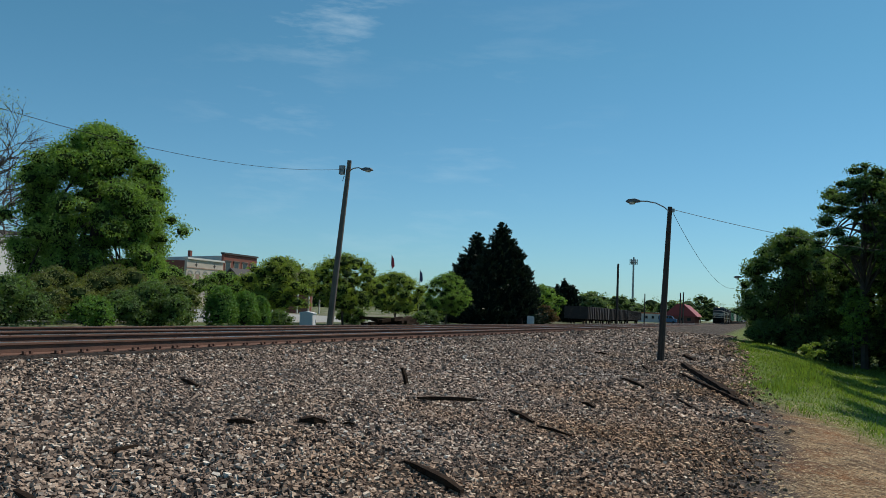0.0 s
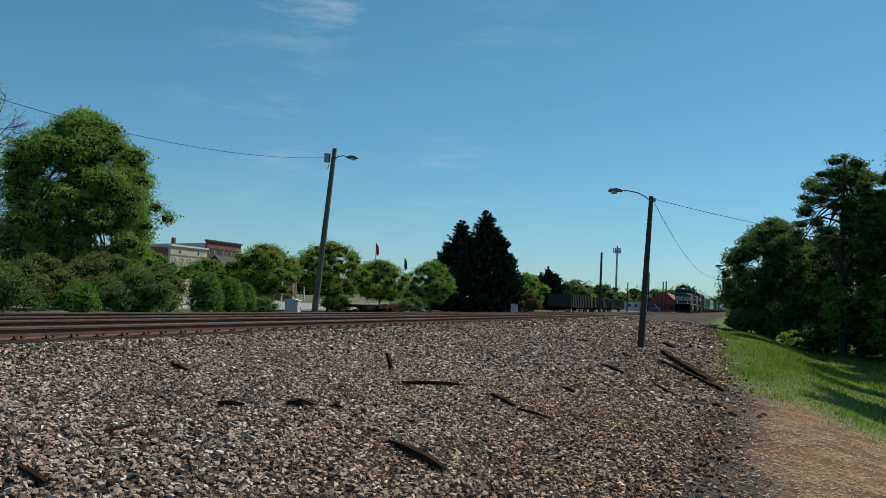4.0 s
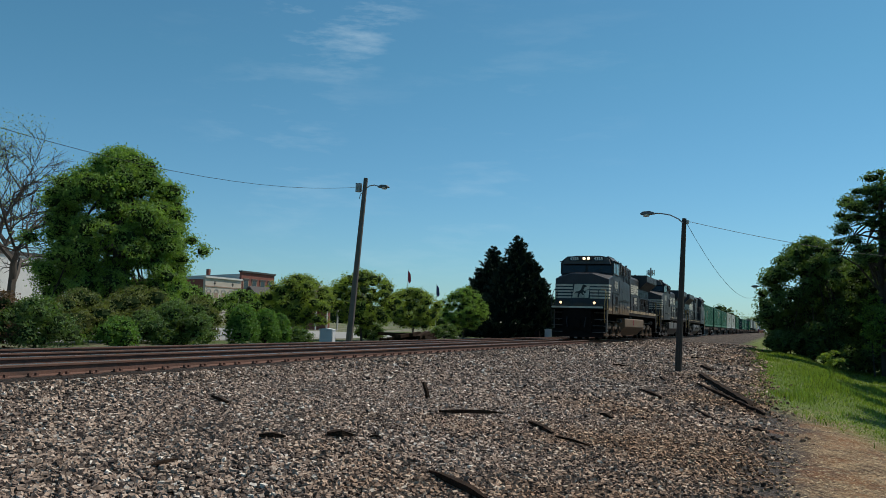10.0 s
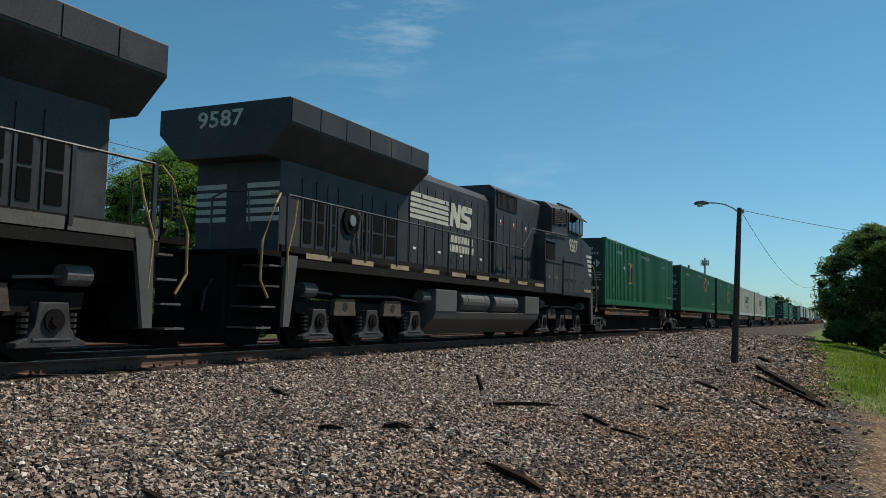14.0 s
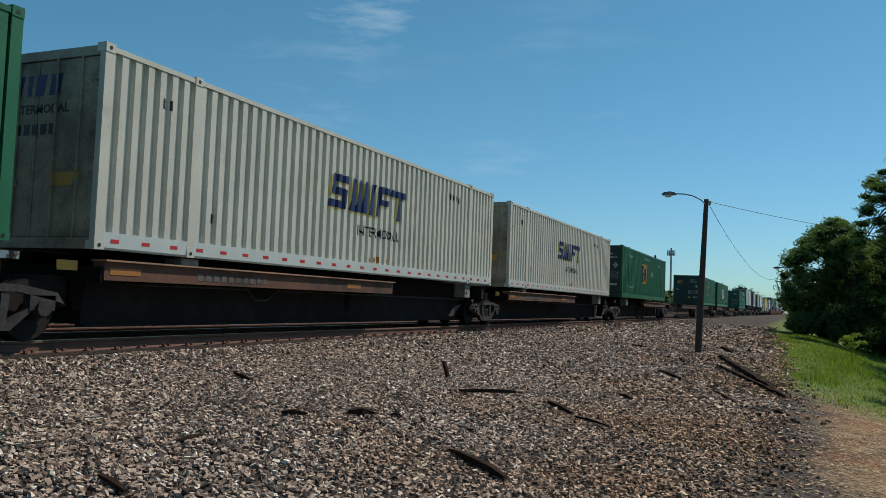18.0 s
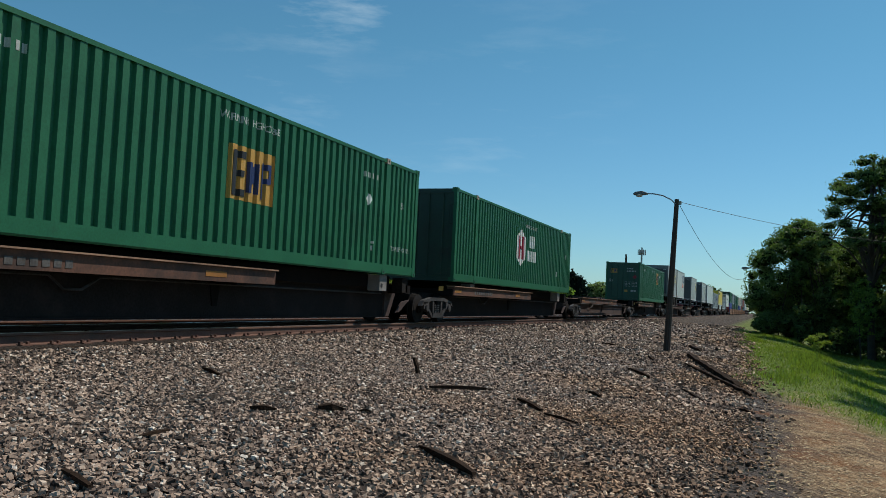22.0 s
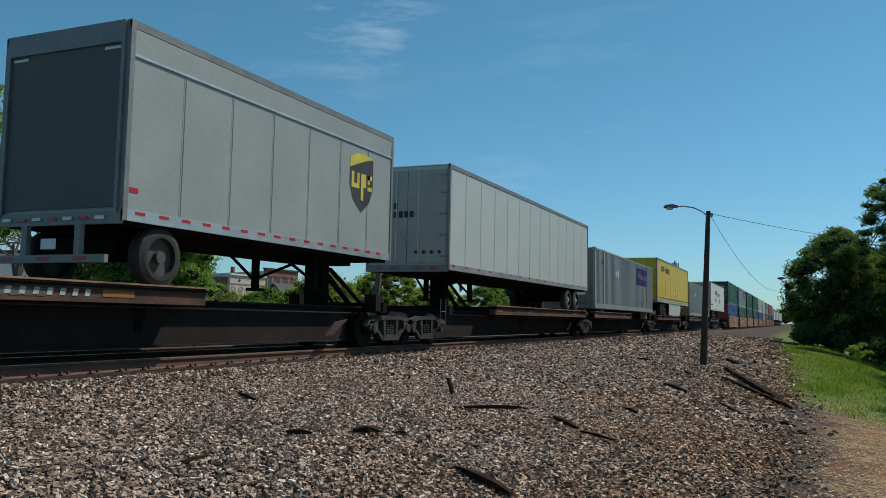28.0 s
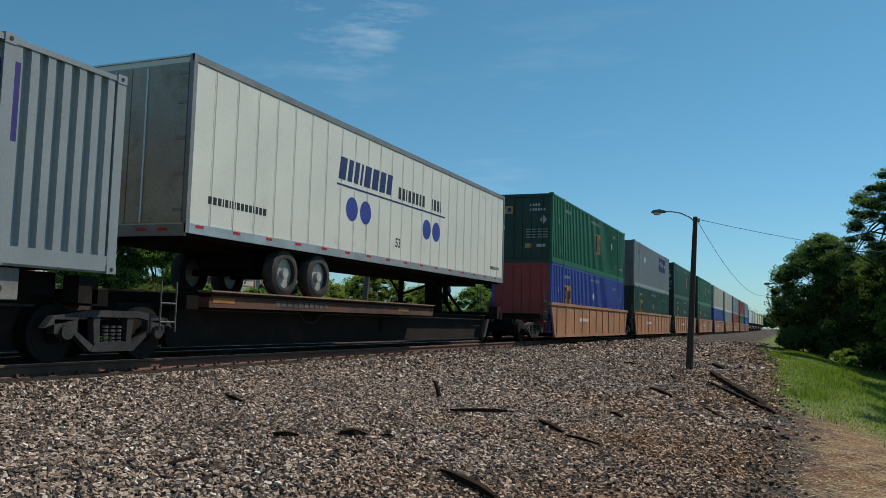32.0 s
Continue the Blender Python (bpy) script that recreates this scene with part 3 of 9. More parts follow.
def build_ground():
    xs = sorted(set(XS + [x / 2 for x in range(-18, 24)]))
    ys = [-3000, -500, -100, -40, -20] + list(range(-10, 40, 2)) + list(range(40, 120, 5)) + [130, 150, 180, 220, 300, 400, 600, 1000, 3000]
    vs, fs = [], []
    for y in ys:
        for x in xs:
            w = 0.035 * noise.noise(Vector((x * 0.6, y * 0.35, 0))) if -8 < x < 40 else 0
            vs.append((x, y, ground_z(x, y) + w))
    n = len(xs)
    for j in range(len(ys) - 1):
        for i in range(n - 1):
            fs.append((j * n + i, j * n + i + 1, (j + 1) * n + i + 1, (j + 1) * n + i))
    m = bpy.data.materials.new("ground_mix")
    m.use_nodes = True
    N, L = m.node_tree.nodes, m.node_tree.links
    p = N["Principled BSDF"]
    p.inputs["Roughness"].default_value, p.inputs["Specular IOR Level"].default_value = 0.92, 0.2
    tc = N.new("ShaderNodeTexCoord")
    sp = N.new("ShaderNodeSeparateXYZ"); L.new(tc.outputs["Object"], sp.inputs[0])

    def noise_n(scale, detail=4, rough=0.55):
        a = N.new("ShaderNodeTexNoise"); a.inputs["Scale"].default_value, a.inputs["Detail"].default_value, a.inputs["Roughness"].default_value = scale, detail, rough
        L.new(tc.outputs["Object"], a.inputs["Vector"])
        return a.outputs[0]

    def math_n(op, a, b):
        q = N.new("ShaderNodeMath"); q.operation = op
        for k, s in enumerate((a, b)):
            if isinstance(s, (int, float)):
                q.inputs[k].default_value = s
            else:
                L.new(s, q.inputs[k])
        return q.outputs[0]

    def ramp(v, a, b):
        r = N.new("ShaderNodeMapRange"); r.inputs[1].default_value, r.inputs[2].default_value = a, b
        L.new(v, r.inputs[0])
        return r.outputs[0]

    def mix(f, a, b):
        q = N.new("ShaderNodeMix"); q.data_type = "RGBA"
        L.new(f, q.inputs["Factor"])
        for k, s in ((6, a), (7, b)):
            if isinstance(s, tuple):
                q.inputs[k].default_value = (*s, 1)
            else:
                L.new(s, q.inputs[k])
        return q.outputs[2]
    vo = N.new("ShaderNodeTexVoronoi"); vo.inputs["Scale"].default_value = 17
    L.new(tc.outputs["Object"], vo.inputs["Vector"])
    vs_ = N.new("ShaderNodeSeparateColor"); L.new(vo.outputs["Color"], vs_.inputs[0])
    gravel = mix(ramp(vs_.outputs[0], 0, 1), (0.030, 0.022, 0.018), (0.20, 0.148, 0.115))
    # cell edges darkened: crevice shade put into the gravel colour
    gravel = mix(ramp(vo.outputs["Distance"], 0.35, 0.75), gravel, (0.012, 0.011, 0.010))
    # near-black ground between the loose stones: shade of the gaps as colour
    gap_shade = mix(ramp(noise_n(22, 4), 0.3, 0.7), (0.010, 0.008, 0.007), (0.055, 0.040, 0.031))
    gravel = mix(ramp(sp.outputs[1], 56, 74), gap_shade, gravel)
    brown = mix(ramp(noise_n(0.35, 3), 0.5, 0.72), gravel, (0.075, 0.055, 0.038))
    dirt = mix(ramp(noise_n(2.5, 8, 0.75), 0.38, 0.62), (0.12, 0.072, 0.040), (0.46, 0.315, 0.175))
    dirt = mix(ramp(noise_n(14, 6, 0.8), 0.48, 0.6), dirt, (0.085, 0.055, 0.034))
    dirt = mix(ramp(noise_n(0.6, 6, 0.75), 0.5, 0.64), dirt, (0.24, 0.115, 0.05))
    dark = mix(ramp(noise_n(9, 8, 0.75), 0.35, 0.7), (0.030, 0.024, 0.022), (0.13, 0.10, 0.082))
    dark = mix(ramp(noise_n(0.9, 5, 0.7), 0.55, 0.68), dark, (0.20, 0.082, 0.034))
    grass = mix(ramp(noise_n(2.2, 6, 0.7), 0.3, 0.7), (0.070, 0.105, 0.022), (0.175, 0.220, 0.050))
    grass = mix(ramp(noise_n(0.5, 5, 0.7), 0.54, 0.7), grass, (0.20, 0.17, 0.07))
    # distance from the foot of the bank
    wob = math_n("MULTIPLY", math_n("SUBTRACT", noise_n(0.7, 5), 0.5), 1.6)
    foot = math_n("ADD", sp.outputs[0], math_n("MULTIPLY", ramp(sp.outputs[1], 24, 80), 2.2))
    d = math_n("ADD", foot, wob)
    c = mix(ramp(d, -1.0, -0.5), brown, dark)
    c = mix(ramp(d, 0.1, 0.8), c, dirt)
    gline = math_n("SUBTRACT", math_n("ADD", d, math_n("MULTIPLY", ramp(sp.outputs[1], 12.5, 21), 3.4)), 3.0)
    c = mix(ramp(gline, -0.7, 0.7), c, grass)
    # beyond the second line: lawn, earth
    far = math_n("ADD", sp.outputs[0], wob)
    lawn = mix(ramp(noise_n(0.12, 4), 0.45, 0.6), (0.09, 0.12, 0.035), (0.24, 0.21, 0.16))
    c = mix(ramp(far, -17.6, -18.6), c, lawn)
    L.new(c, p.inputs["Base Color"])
    bp = N.new("ShaderNodeBump"); bp.inputs["Strength"].default_value, bp.inputs["Distance"].default_value = 1.0, 0.04
    L.new(math_n("SUBTRACT", noise_n(30, 4), vo.outputs["Distance"]), bp.inputs["Height"]); L.new(bp.outputs[0], p.inputs["Normal"])
    g = part("ground", Geo().add(vs, fs), m)
    tagged(g, "gravel railway bank with bare earth and bright grass at its foot", "ground", kind="structure")
    g.data.shade_smooth()


build_ground()


def stones(name, n, x0, x1, y0, y1, size, seed, y_bias=1.0):
    """Loose ballast as small cut blocks lying on the bank."""
    r = np.random.RandomState(seed)
    x = r.uniform(x0, x1, n)
    y = y0 + (y1 - y0) * r.uniform(0, 1, n) ** y_bias
    lim = -0.42 + 0.34 * r.randn(n) - 1.9 * np.clip((y - 24) / 56, 0, 1)
    keep = (x < lim) & (y > 3.2 + 0.5 * (x + 5.5))
    x, y = x[keep], y[keep]
    n = len(x)
    z = np.array([ground_z(a, b) for a, b in zip(x, y)])
    s = size * r.uniform(0.5, 1.35, n)
    corner = np.array([(a, b, c) for a in (-1, 1) for b in (-1, 1) for c in (-1, 1)], float)
    P = corner[None] * (0.5 + r.uniform(-0.22, 0.16, (n, 8, 3))) * (s[:, None] * np.stack([1.12 * np.ones(n), r.uniform(0.55, 0.95, n), r.uniform(0.45, 0.85, n)], 1))[:, None]
    a, b, c = r.uniform(0, 6.28, n), r.normal(0, 0.34, n), r.normal(0, 0.34, n)

    def turn(P, i, j, ang):
        Q = P.copy()
        ca, sa = np.cos(ang)[:, None], np.sin(ang)[:, None]
        Q[:, :, i] = P[:, :, i] * ca - P[:, :, j] * sa
        Q[:, :, j] = P[:, :, i] * sa + P[:, :, j] * ca
        return Q
    P = turn(turn(turn(P, 1, 2, b), 0, 2, c), 0, 1, a)
    P += np.stack([x, y, z + s * r.uniform(0.0, 0.42, n)], 1)[:, None]
    F = np.array([(0, 1, 3, 2), (4, 6, 7, 5), (0, 4, 5, 1), (2, 3, 7, 6), (1, 5, 7, 3)])  # the underside lies in the ground
    Q = (F[None] + 8 * np.arange(n)[:, None, None]).reshape(-1, 4)
    ob = new(name, from_np(name, P.reshape(-1, 3), Q, M["stone"]))
    return tagged(ob, "loose grey and brown crushed stone ballast on the bank", "ballast", kind="stuff")


stones("ballast_near", 84000, -8.9, 0.9, 3.4, 14, 0.0355, 1)
stones("ballast_middle", 46000, -8.9, 0.9, 14, 32, 0.056, 2, 1.3)
stones("ballast_far", 14000, -8.9, 0.0, 32, 75, 0.11, 3, 1.5)


# ---- tracks ----
def rail_profile(x):
    return [(x - 0.075, -0.18), (x + 0.075, -0.18), (x + 0.07, -0.16), (x + 0.012, -0.145), (x + 0.010, -0.045), (x + 0.037, -0.035), (x + 0.037, -0.008),
            (x + 0.028, 0), (x - 0.028, 0), (x - 0.037, -0.008), (x - 0.037, -0.035), (x - 0.010, -0.045), (x - 0.012, -0.145), (x - 0.07, -0.16)]


def build_track(name, cx, dz, y0, y1, ty0, ty1, label):
    t = tagged(new(name), label, "track", kind="structure")
    for s in (-0.755, 0.755):
        g = Geo()
        g.prism([(a, b + dz) for a, b in rail_profile(cx + s)], "y", y0, y1)
        r = part("rail", g, M["rail_rust"], t)
        part("running_surface", Geo().box(cx + s - 0.03, cx + s + 0.03, y0, y1, dz - 0.004, dz + 0.003), M["rail_top"], r, "polished rail head")
    tie = Geo().box(-1.3, 1.3, -0.115, 0.115, -0.2, 0).mesh("tie", M["tie_wood"])
    plate_g = Geo()
    for s in (-0.755, 0.755):
        plate_g.box(s - 0.19, s + 0.19, -0.09, 0.09, 0.0, 0.022)
        for a in (-0.12, 0.12):
            for b in (-0.06, 0.06):
                plate_g.box(s + a - 0.02, s + a + 0.02, b - 0.02, b + 0.02, 0.02, 0.06)
    plate_m = plate_g.mesh("tie_plate", M["rail_rust"])
    y, r = ty0, random.Random(5)
    while y < ty1:
        o = new("tie", tie)
        o.parent = t
        o.location = (cx + r.uniform(-0.04, 0.04), y, dz - 0.178)
        o.rotation_euler = (0, 0, r.uniform(-0.02, 0.02))
        q = new("tie_plate", plate_m)
        q.parent = o
        q.location = (0, 0, 0)
        y += 0.52
    return t


build_track("track_main", TRACK, 0.0, -60, 900, -4, 62, "rusty railway track with polished rail heads on wooden ties")
build_track("track_second", TRACK - 4.3, -0.1, -60, 900, -2, 30, "second rusty railway track behind the main line")
build_track("track_siding", TRACK - 10.3, -0.36, 62, 190, 62, 64, "short siding track under the parked gondola cars")


# ---- plants ----
def ball(m=3):
    """A small ball of quads: points and faces."""
    pts, faces, seen = [], [], {}
    for ax in range(3):
        for sg in (-1, 1):
            def at(i, j):
                p = [0, 0, 0]
                p[ax], p[(ax + 1) % 3], p[(ax + 2) % 3] = sg, -1 + 2 * i / m, -1 + 2 * j / m
                key = tuple(round(c, 4) for c in p)
                if key not in seen:
                    seen[key] = len(pts)
                    q = math.sqrt(sum(c * c for c in p))
                    pts.append([c / q for c in p])
                return seen[key]
            for i in range(m):
                for j in range(m):
                    f = [at(i, j), at(i + 1, j), at(i + 1, j + 1), at(i, j + 1)]
                    faces.append(f if sg > 0 else f[::-1])
    return np.array(pts), np.array(faces)


def leaf_cloud(name, blobs, n, size, seed, material, clump=14, spread=0.35, fill=0.35, core=False, up=0.22):
    """Leaves in small sprays over lobes (centre, radii): folded quads that turn outwards and to the light."""
    r = np.random.RandomState(seed)
    w = np.array([b[3] * b[4] + b[4] * b[5] + b[3] * b[5] for b in blobs], float)
    which = r.choice(len(blobs), max(1, n // clump), p=w / w.sum())
    B = np.array(blobs, float)[which]
    d = r.normal(size=(len(which), 3))
    d[:, 2] += 0.25
    d /= np.linalg.norm(d, axis=1)[:, None]
    rad = 1 - fill * r.uniform(0, 1, len(which)) ** 1.6 + r.normal(0, 0.06, len(which))
    C = np.repeat(B[:, :3] + d * B[:, 3:6] * rad[:, None], clump, 0)
    D = np.repeat(d, clump, 0)
    k = len(C)
    C = C + r.normal(0, spread, (k, 3)) * np.array([1, 1, 0.55])
    nz = D * 0.5 + np.array([0, 0, up]) + r.normal(0, 0.45, (k, 3))
    nz /= np.linalg.norm(nz, axis=1)[:, None]
    a = np.cross(nz, r.normal(size=(k, 3)))
    a /= np.linalg.norm(a, axis=1)[:, None]
    b = np.cross(nz, a)
    s = size * r.uniform(0.6, 1.3, k)[:, None]
    V = np.stack([C - a * s, C + b * s * 0.5, C + a * s, C - b * s * 0.5], 1)
    V[:, 1] += nz * s * 0.22
    V[:, 3] += nz * s * 0.22
    Q = np.arange(4 * k).reshape(-1, 4)
    V = V.reshape(-1, 3)
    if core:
        # rough dark balls in the lobes: the crown's inner shade as colour
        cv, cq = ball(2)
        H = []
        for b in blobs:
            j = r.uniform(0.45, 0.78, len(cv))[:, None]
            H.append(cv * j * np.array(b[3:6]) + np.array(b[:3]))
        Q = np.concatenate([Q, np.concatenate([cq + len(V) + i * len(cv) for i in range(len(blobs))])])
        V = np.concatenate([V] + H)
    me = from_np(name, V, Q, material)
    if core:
        me.materials.append(M["leaf_shade_core"])
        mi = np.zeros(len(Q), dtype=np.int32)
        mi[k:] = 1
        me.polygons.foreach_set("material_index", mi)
    return me


def limbs(g, base, top, r0, n, blobs, rnd, lean=0.0):
    b, t = Vector(base), Vector(top)
    mid = b.lerp(t, 0.5) + Vector((rnd.uniform(-0.2, 0.2), rnd.uniform(-0.2, 0.2), 0))
    g.tube([b, b.lerp(mid, 0.5), mid, t], r0, 8, r0 * 0.4)
    for i in range(n):
        bl = blobs[i % len(blobs)]
        s = b.lerp(t, rnd.uniform(0.35, 0.95))
        e = Vector(bl[:3]) + Vector((rnd.uniform(-1, 1) * bl[3], rnd.uniform(-1, 1) * bl[4], rnd.uniform(-0.3, 0.7) * bl[5])) * 0.75
        m = s.lerp(e, 0.5) + Vector((0, 0, 0.12 * (e - s).length))
        g.tube([s, m, e], r0 * 0.35, 5, r0 * 0.08)
    return g


def tree(label, x, y, blobs, n, size, seed, leaf, trunk_r=0.18, group="", spread=0.35, z=None, clump=14, fill=0.35, name="tree", nlimb=14):
    """blobs: lobes relative to the foot."""
    z = ground_z(x, y) if z is None else z
    t = thing(name, label, "tree" if name == "tree" else name, group)
    t.location = (x, y, z)
    rnd = random.Random(seed)
    hi = max(b[2] for b in blobs)
    cx = sum(b[0] for b in blobs) / len(blobs)
    cy = sum(b[1] for b in blobs) / len(blobs)
    part("trunk", limbs(Geo(), (0, 0, -0.05), (cx, cy, hi), trunk_r, nlimb, blobs, rnd), M["bark"], t)
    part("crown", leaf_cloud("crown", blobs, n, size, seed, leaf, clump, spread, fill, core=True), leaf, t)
    return t


def lobes(seed, n, w, d, h0, h1, r0, r1, wide=0.38, low=0.75, thin=0.62):
    """Lobes over a domed crown of width w and depth d from h0 to h1, widest at the share wide of its height."""
    r = random.Random(seed)
    out = []
    for i in range(n):
        u = (i + r.random()) / n
        if u > wide:
            e = max(0.0, 1 - ((u - wide) / (1 - wide)) ** 2) ** 0.55
        else:
            e = low + (1 - low) * u / wide
        a = i * 2.39996 + r.uniform(-0.5, 0.5)
        k = r.uniform(0.55, 1.0) ** 0.5 * r.uniform(0.9, 1.06) if i % 4 else r.uniform(0.1, 0.7)
        q = r.uniform(r0, r1)
        if r.random() < 0.2:
            k, q = k * r.uniform(1.06, 1.2), q * 0.7
        out.append((math.cos(a) * k * max(0.05, e * w / 2 - q * 0.6), math.sin(a) * k * max(0.05, e * d / 2 - q * 0.6), h0 + q * 0.3 + (h1 - h0 - q * 0.6) * u, q, q, q * r.uniform(thin, thin + 0.2)))
    return out


def shrub(label, x, y, w, h, seed, leaf, n=5000, size=0.05, group="", name="shrub", d=None, cone=False, z=None):
    d = d or w
    if cone:
        blobs = [(0, 0, h * 0.36, w * 0.47, d * 0.47, h * 0.36), (0, 0, h * 0.62, w * 0.37, d * 0.37, h * 0.38)]
        return tree(label, x, y, blobs, n, size, seed, leaf, 0.04, group, 0.035, z, 8, 0.1, name, 6)
    blobs = lobes(seed, 24, w, d, h * 0.06, h * 0.76, min(w, h) * 0.15, min(w, h) * 0.25, 0.3, 0.8)
    return tree(label, x, y, blobs, n, size, seed, leaf, 0.05, group, 0.085, z, 9, 0.25, name, 10)

# ---- trees and shrubs beyond the tracks ----
tree("tall leafy green tree with a broad rounded crown", -28.9, 30.2, lobes(11, 190, 7.5, 7.4, 0.8, 8.95, 0.45, 0.85, 0.36, 0.8) + [(3.3, 1.2, 4.7, 0.5, 0.5, 0.35), (3.8, 1.5, 4.2, 0.4, 0.4, 0.3)], 118000, 0.066, 11, M["leaf"], 0.26, spread=0.15, clump=12, nlimb=26)
tree("young leafy tree at the street edge", -30.0, 20, lobes(12, 60, 6.4, 6.4, 2.4, 12.0, 0.5, 0.9), 26000, 0.085, 12, M["leaf"], 0.28, spread=0.17, clump=12)


def bare_tree(label, x, y, h, seed):
    t = thing("bare_tree", label, "tree", m=pose(x, y, ground_z(x, y)))
    rnd = random.Random(seed)
    g = Geo()

    def grow(p, d, length, r, depth):
        e = p + d * length
        g.tube([p, p.lerp(e, 0.5) + Vector((rnd.uniform(-1, 1), rnd.uniform(-1, 1), 0)) * length * 0.06, e], r, 4, r * 0.6)
        if depth:
            for _ in range(3 if depth > 1 else 5):
                nd = (d + Vector((rnd.uniform(-1, 1), rnd.uniform(-1, 1), rnd.uniform(-0.4, 0.42))) * 0.9).normalized()
                grow(p.lerp(e, rnd.uniform(0.6, 1)), nd, length * rnd.uniform(0.62, 0.86), r * 0.58, depth - 1)
    grow(Vector((0, 0, -0.1)), Vector((0.05, 0, 1)).normalized(), h * 0.29, 0.26, 6)
    part("trunk", g, M["bark"], t)
    part("crown", leaf_cloud("crown", lobes(seed, 24, h * 0.5, h * 0.5, h * 0.45, h * 0.86, 0.7, 1.2), 1300, 0.05, seed, M["leaf_yellow"], 4, 0.3), M["leaf_yellow"], t, "sparse new leaves")


bare_tree("nearly bare tree with fine branches and sparse new leaves", -44.5, 36, 15.0, 21)
bare_tree("nearly bare tree with fine branches beside the street", -37.2, 31.5, 13.6, 22)
for i, (x, y, w, h, s) in enumerate([(-23.6, 38, 4.4, 3.45, 31), (-21.9, 42, 5.0, 3.9, 32), (-21.5, 48.2, 4.2, 3.25, 33), (-20.6, 55, 3.6, 3.6, 34), (-28.5, 44, 4.0, 3.0, 36), (-33.6, 41, 4.6, 3.0, 38), (-30.6, 42.5, 4.0, 2.8, 39)]):
    tree("small round multi-stemmed tree with yellow-green leaves", x, y, lobes(s, 60, w, w, h * 0.24, h, w * 0.075, w * 0.13, 0.34, 0.7), 15000 if i < 4 else 8000, 0.058, s, M["leaf_yellow"] if i in (0, 1, 2, 4) else M["leaf"], 0.07, "small round street trees", 0.1, clump=9, nlimb=20)
tree("round green tree in the distance", -26.6, 107, lobes(37, 24, 6, 5, 0.8, 4.6, 0.5, 0.9), 6000, 0.14, 37, M["leaf"], 0.12, spread=0.2)


def conifer(label, x, y, tops, seed, dense=42, size=0.17):
    """A dense juniper: upturned feathery branches round several pointed tops (dx, dy, height, radius)."""
    t = thing("conifer", label, "tree", m=pose(x, y, ground_z(x, y)))
    r = np.random.RandomState(seed)
    V = []
    for dx, dy, h, rad in tops:
        part("trunk", Geo().tube([(dx * 0.5, dy * 0.5, -0.05), (dx, dy, h * 0.5), (dx, dy, h * 0.97)], 0.2, 7, 0.02), M["bark"], t)
        reach = lambda u: rad * min(1.0, 0.86 + u) * (1 - u) ** 0.7
        # solid near-black cone: shade within the juniper put into its colour
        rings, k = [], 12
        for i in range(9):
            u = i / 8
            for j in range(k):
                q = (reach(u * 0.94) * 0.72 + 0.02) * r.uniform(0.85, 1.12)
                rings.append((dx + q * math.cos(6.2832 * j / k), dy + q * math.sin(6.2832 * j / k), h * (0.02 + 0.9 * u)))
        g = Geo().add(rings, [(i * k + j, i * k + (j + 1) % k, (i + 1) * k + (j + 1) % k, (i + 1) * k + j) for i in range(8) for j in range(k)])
        part("inner_crown", g, M["cedar_shade_core"], t)
        for i in range(int(dense * h)):
            u = r.uniform(0.02, 1.0)
            a = r.uniform(0, 6.283)
            n = 20
            ln = reach(u) * r.uniform(0.82, 1.18) + 0.12
            out = np.array([math.cos(a), math.sin(a), 0.0])
            s = r.uniform(0.5, 1.0, n)[:, None]
            rise = r.uniform(0.25, 0.6)
            C = np.array([dx, dy, h * u * 0.97]) + out * ln * s + np.array([0, 0, 1.0]) * (rise * ln * (s - 0.5) ** 2 * 1.6)
            C += r.normal(0, 1, (n, 3)) * (0.03 + 0.15 * (1.05 - s)) * min(1.0, 0.4 + ln * 0.4)
            A = out * r.uniform(0.5, 1.0, (n, 1)) + np.array([0, 0, 1.0]) * r.uniform(0.25, 0.9, (n, 1)) + r.normal(0, 0.35, (n, 3))
            A /= np.linalg.norm(A, axis=1)[:, None]
            B = np.cross(A, r.normal(size=(n, 3)))
            B /= np.linalg.norm(B, axis=1)[:, None]
            z = size * r.uniform(0.6, 1.2, (n, 1)) * (0.75 if u > 0.85 else 1.0)
            V.append(np.stack([C - A * z, C + B * z * 0.3, C + A * z, C - B * z * 0.3], 1).reshape(-1, 3))
    V = np.concatenate(V)
    part("crown", from_np("crown", V, np.arange(len(V)).reshape(-1, 4), M["cedar"]), M["cedar"], t)


conifer("large dark juniper with two pointed tops", -20.0, 63.5, [(0.75, 0, 8.5, 3.0), (-1.5, 0.5, 7.7, 2.8), (1.9, 0.3, 6.6, 2.5), (-2.5, 0, 5.8, 2.1), (2.6, 0.2, 5.0, 1.9), (-3.0, 0.3, 4.0, 1.7), (0.0, -1.2, 6.2, 2.6)], 41)
conifer("dark pointed conifer in the distance", -27.0, 122, [(0, 0, 6.7, 2.7), (-1.3, 0.5, 5.8, 2.3), (1.3, 0, 5.7, 2.4)], 42, 14, 0.26)

S = M["shrub"]
shrub("rusty red-green shrub beside the parking lot", -22.6, 18.5, 2.8, 2.2, 51, M["leaf_red"], 6000, 0.05, "shrub row", d=3)
shrub("spreading shrub with reddish tips under the tall tree", -24.5, 27.0, 4.4, 2.9, 65, M["leaf_russet"], 11000, 0.05, "shrub row")
shrub("bushy shrub at the edge of the lot", -22.0, 14.0, 3.0, 2.0, 66, M["leaf_yellow"], 5000, 0.05, "shrub row")
shrub("bushy green shrub in a row", -20.9, 15.5, 2.8, 1.75, 58, S, 5000, 0.05, "shrub row")
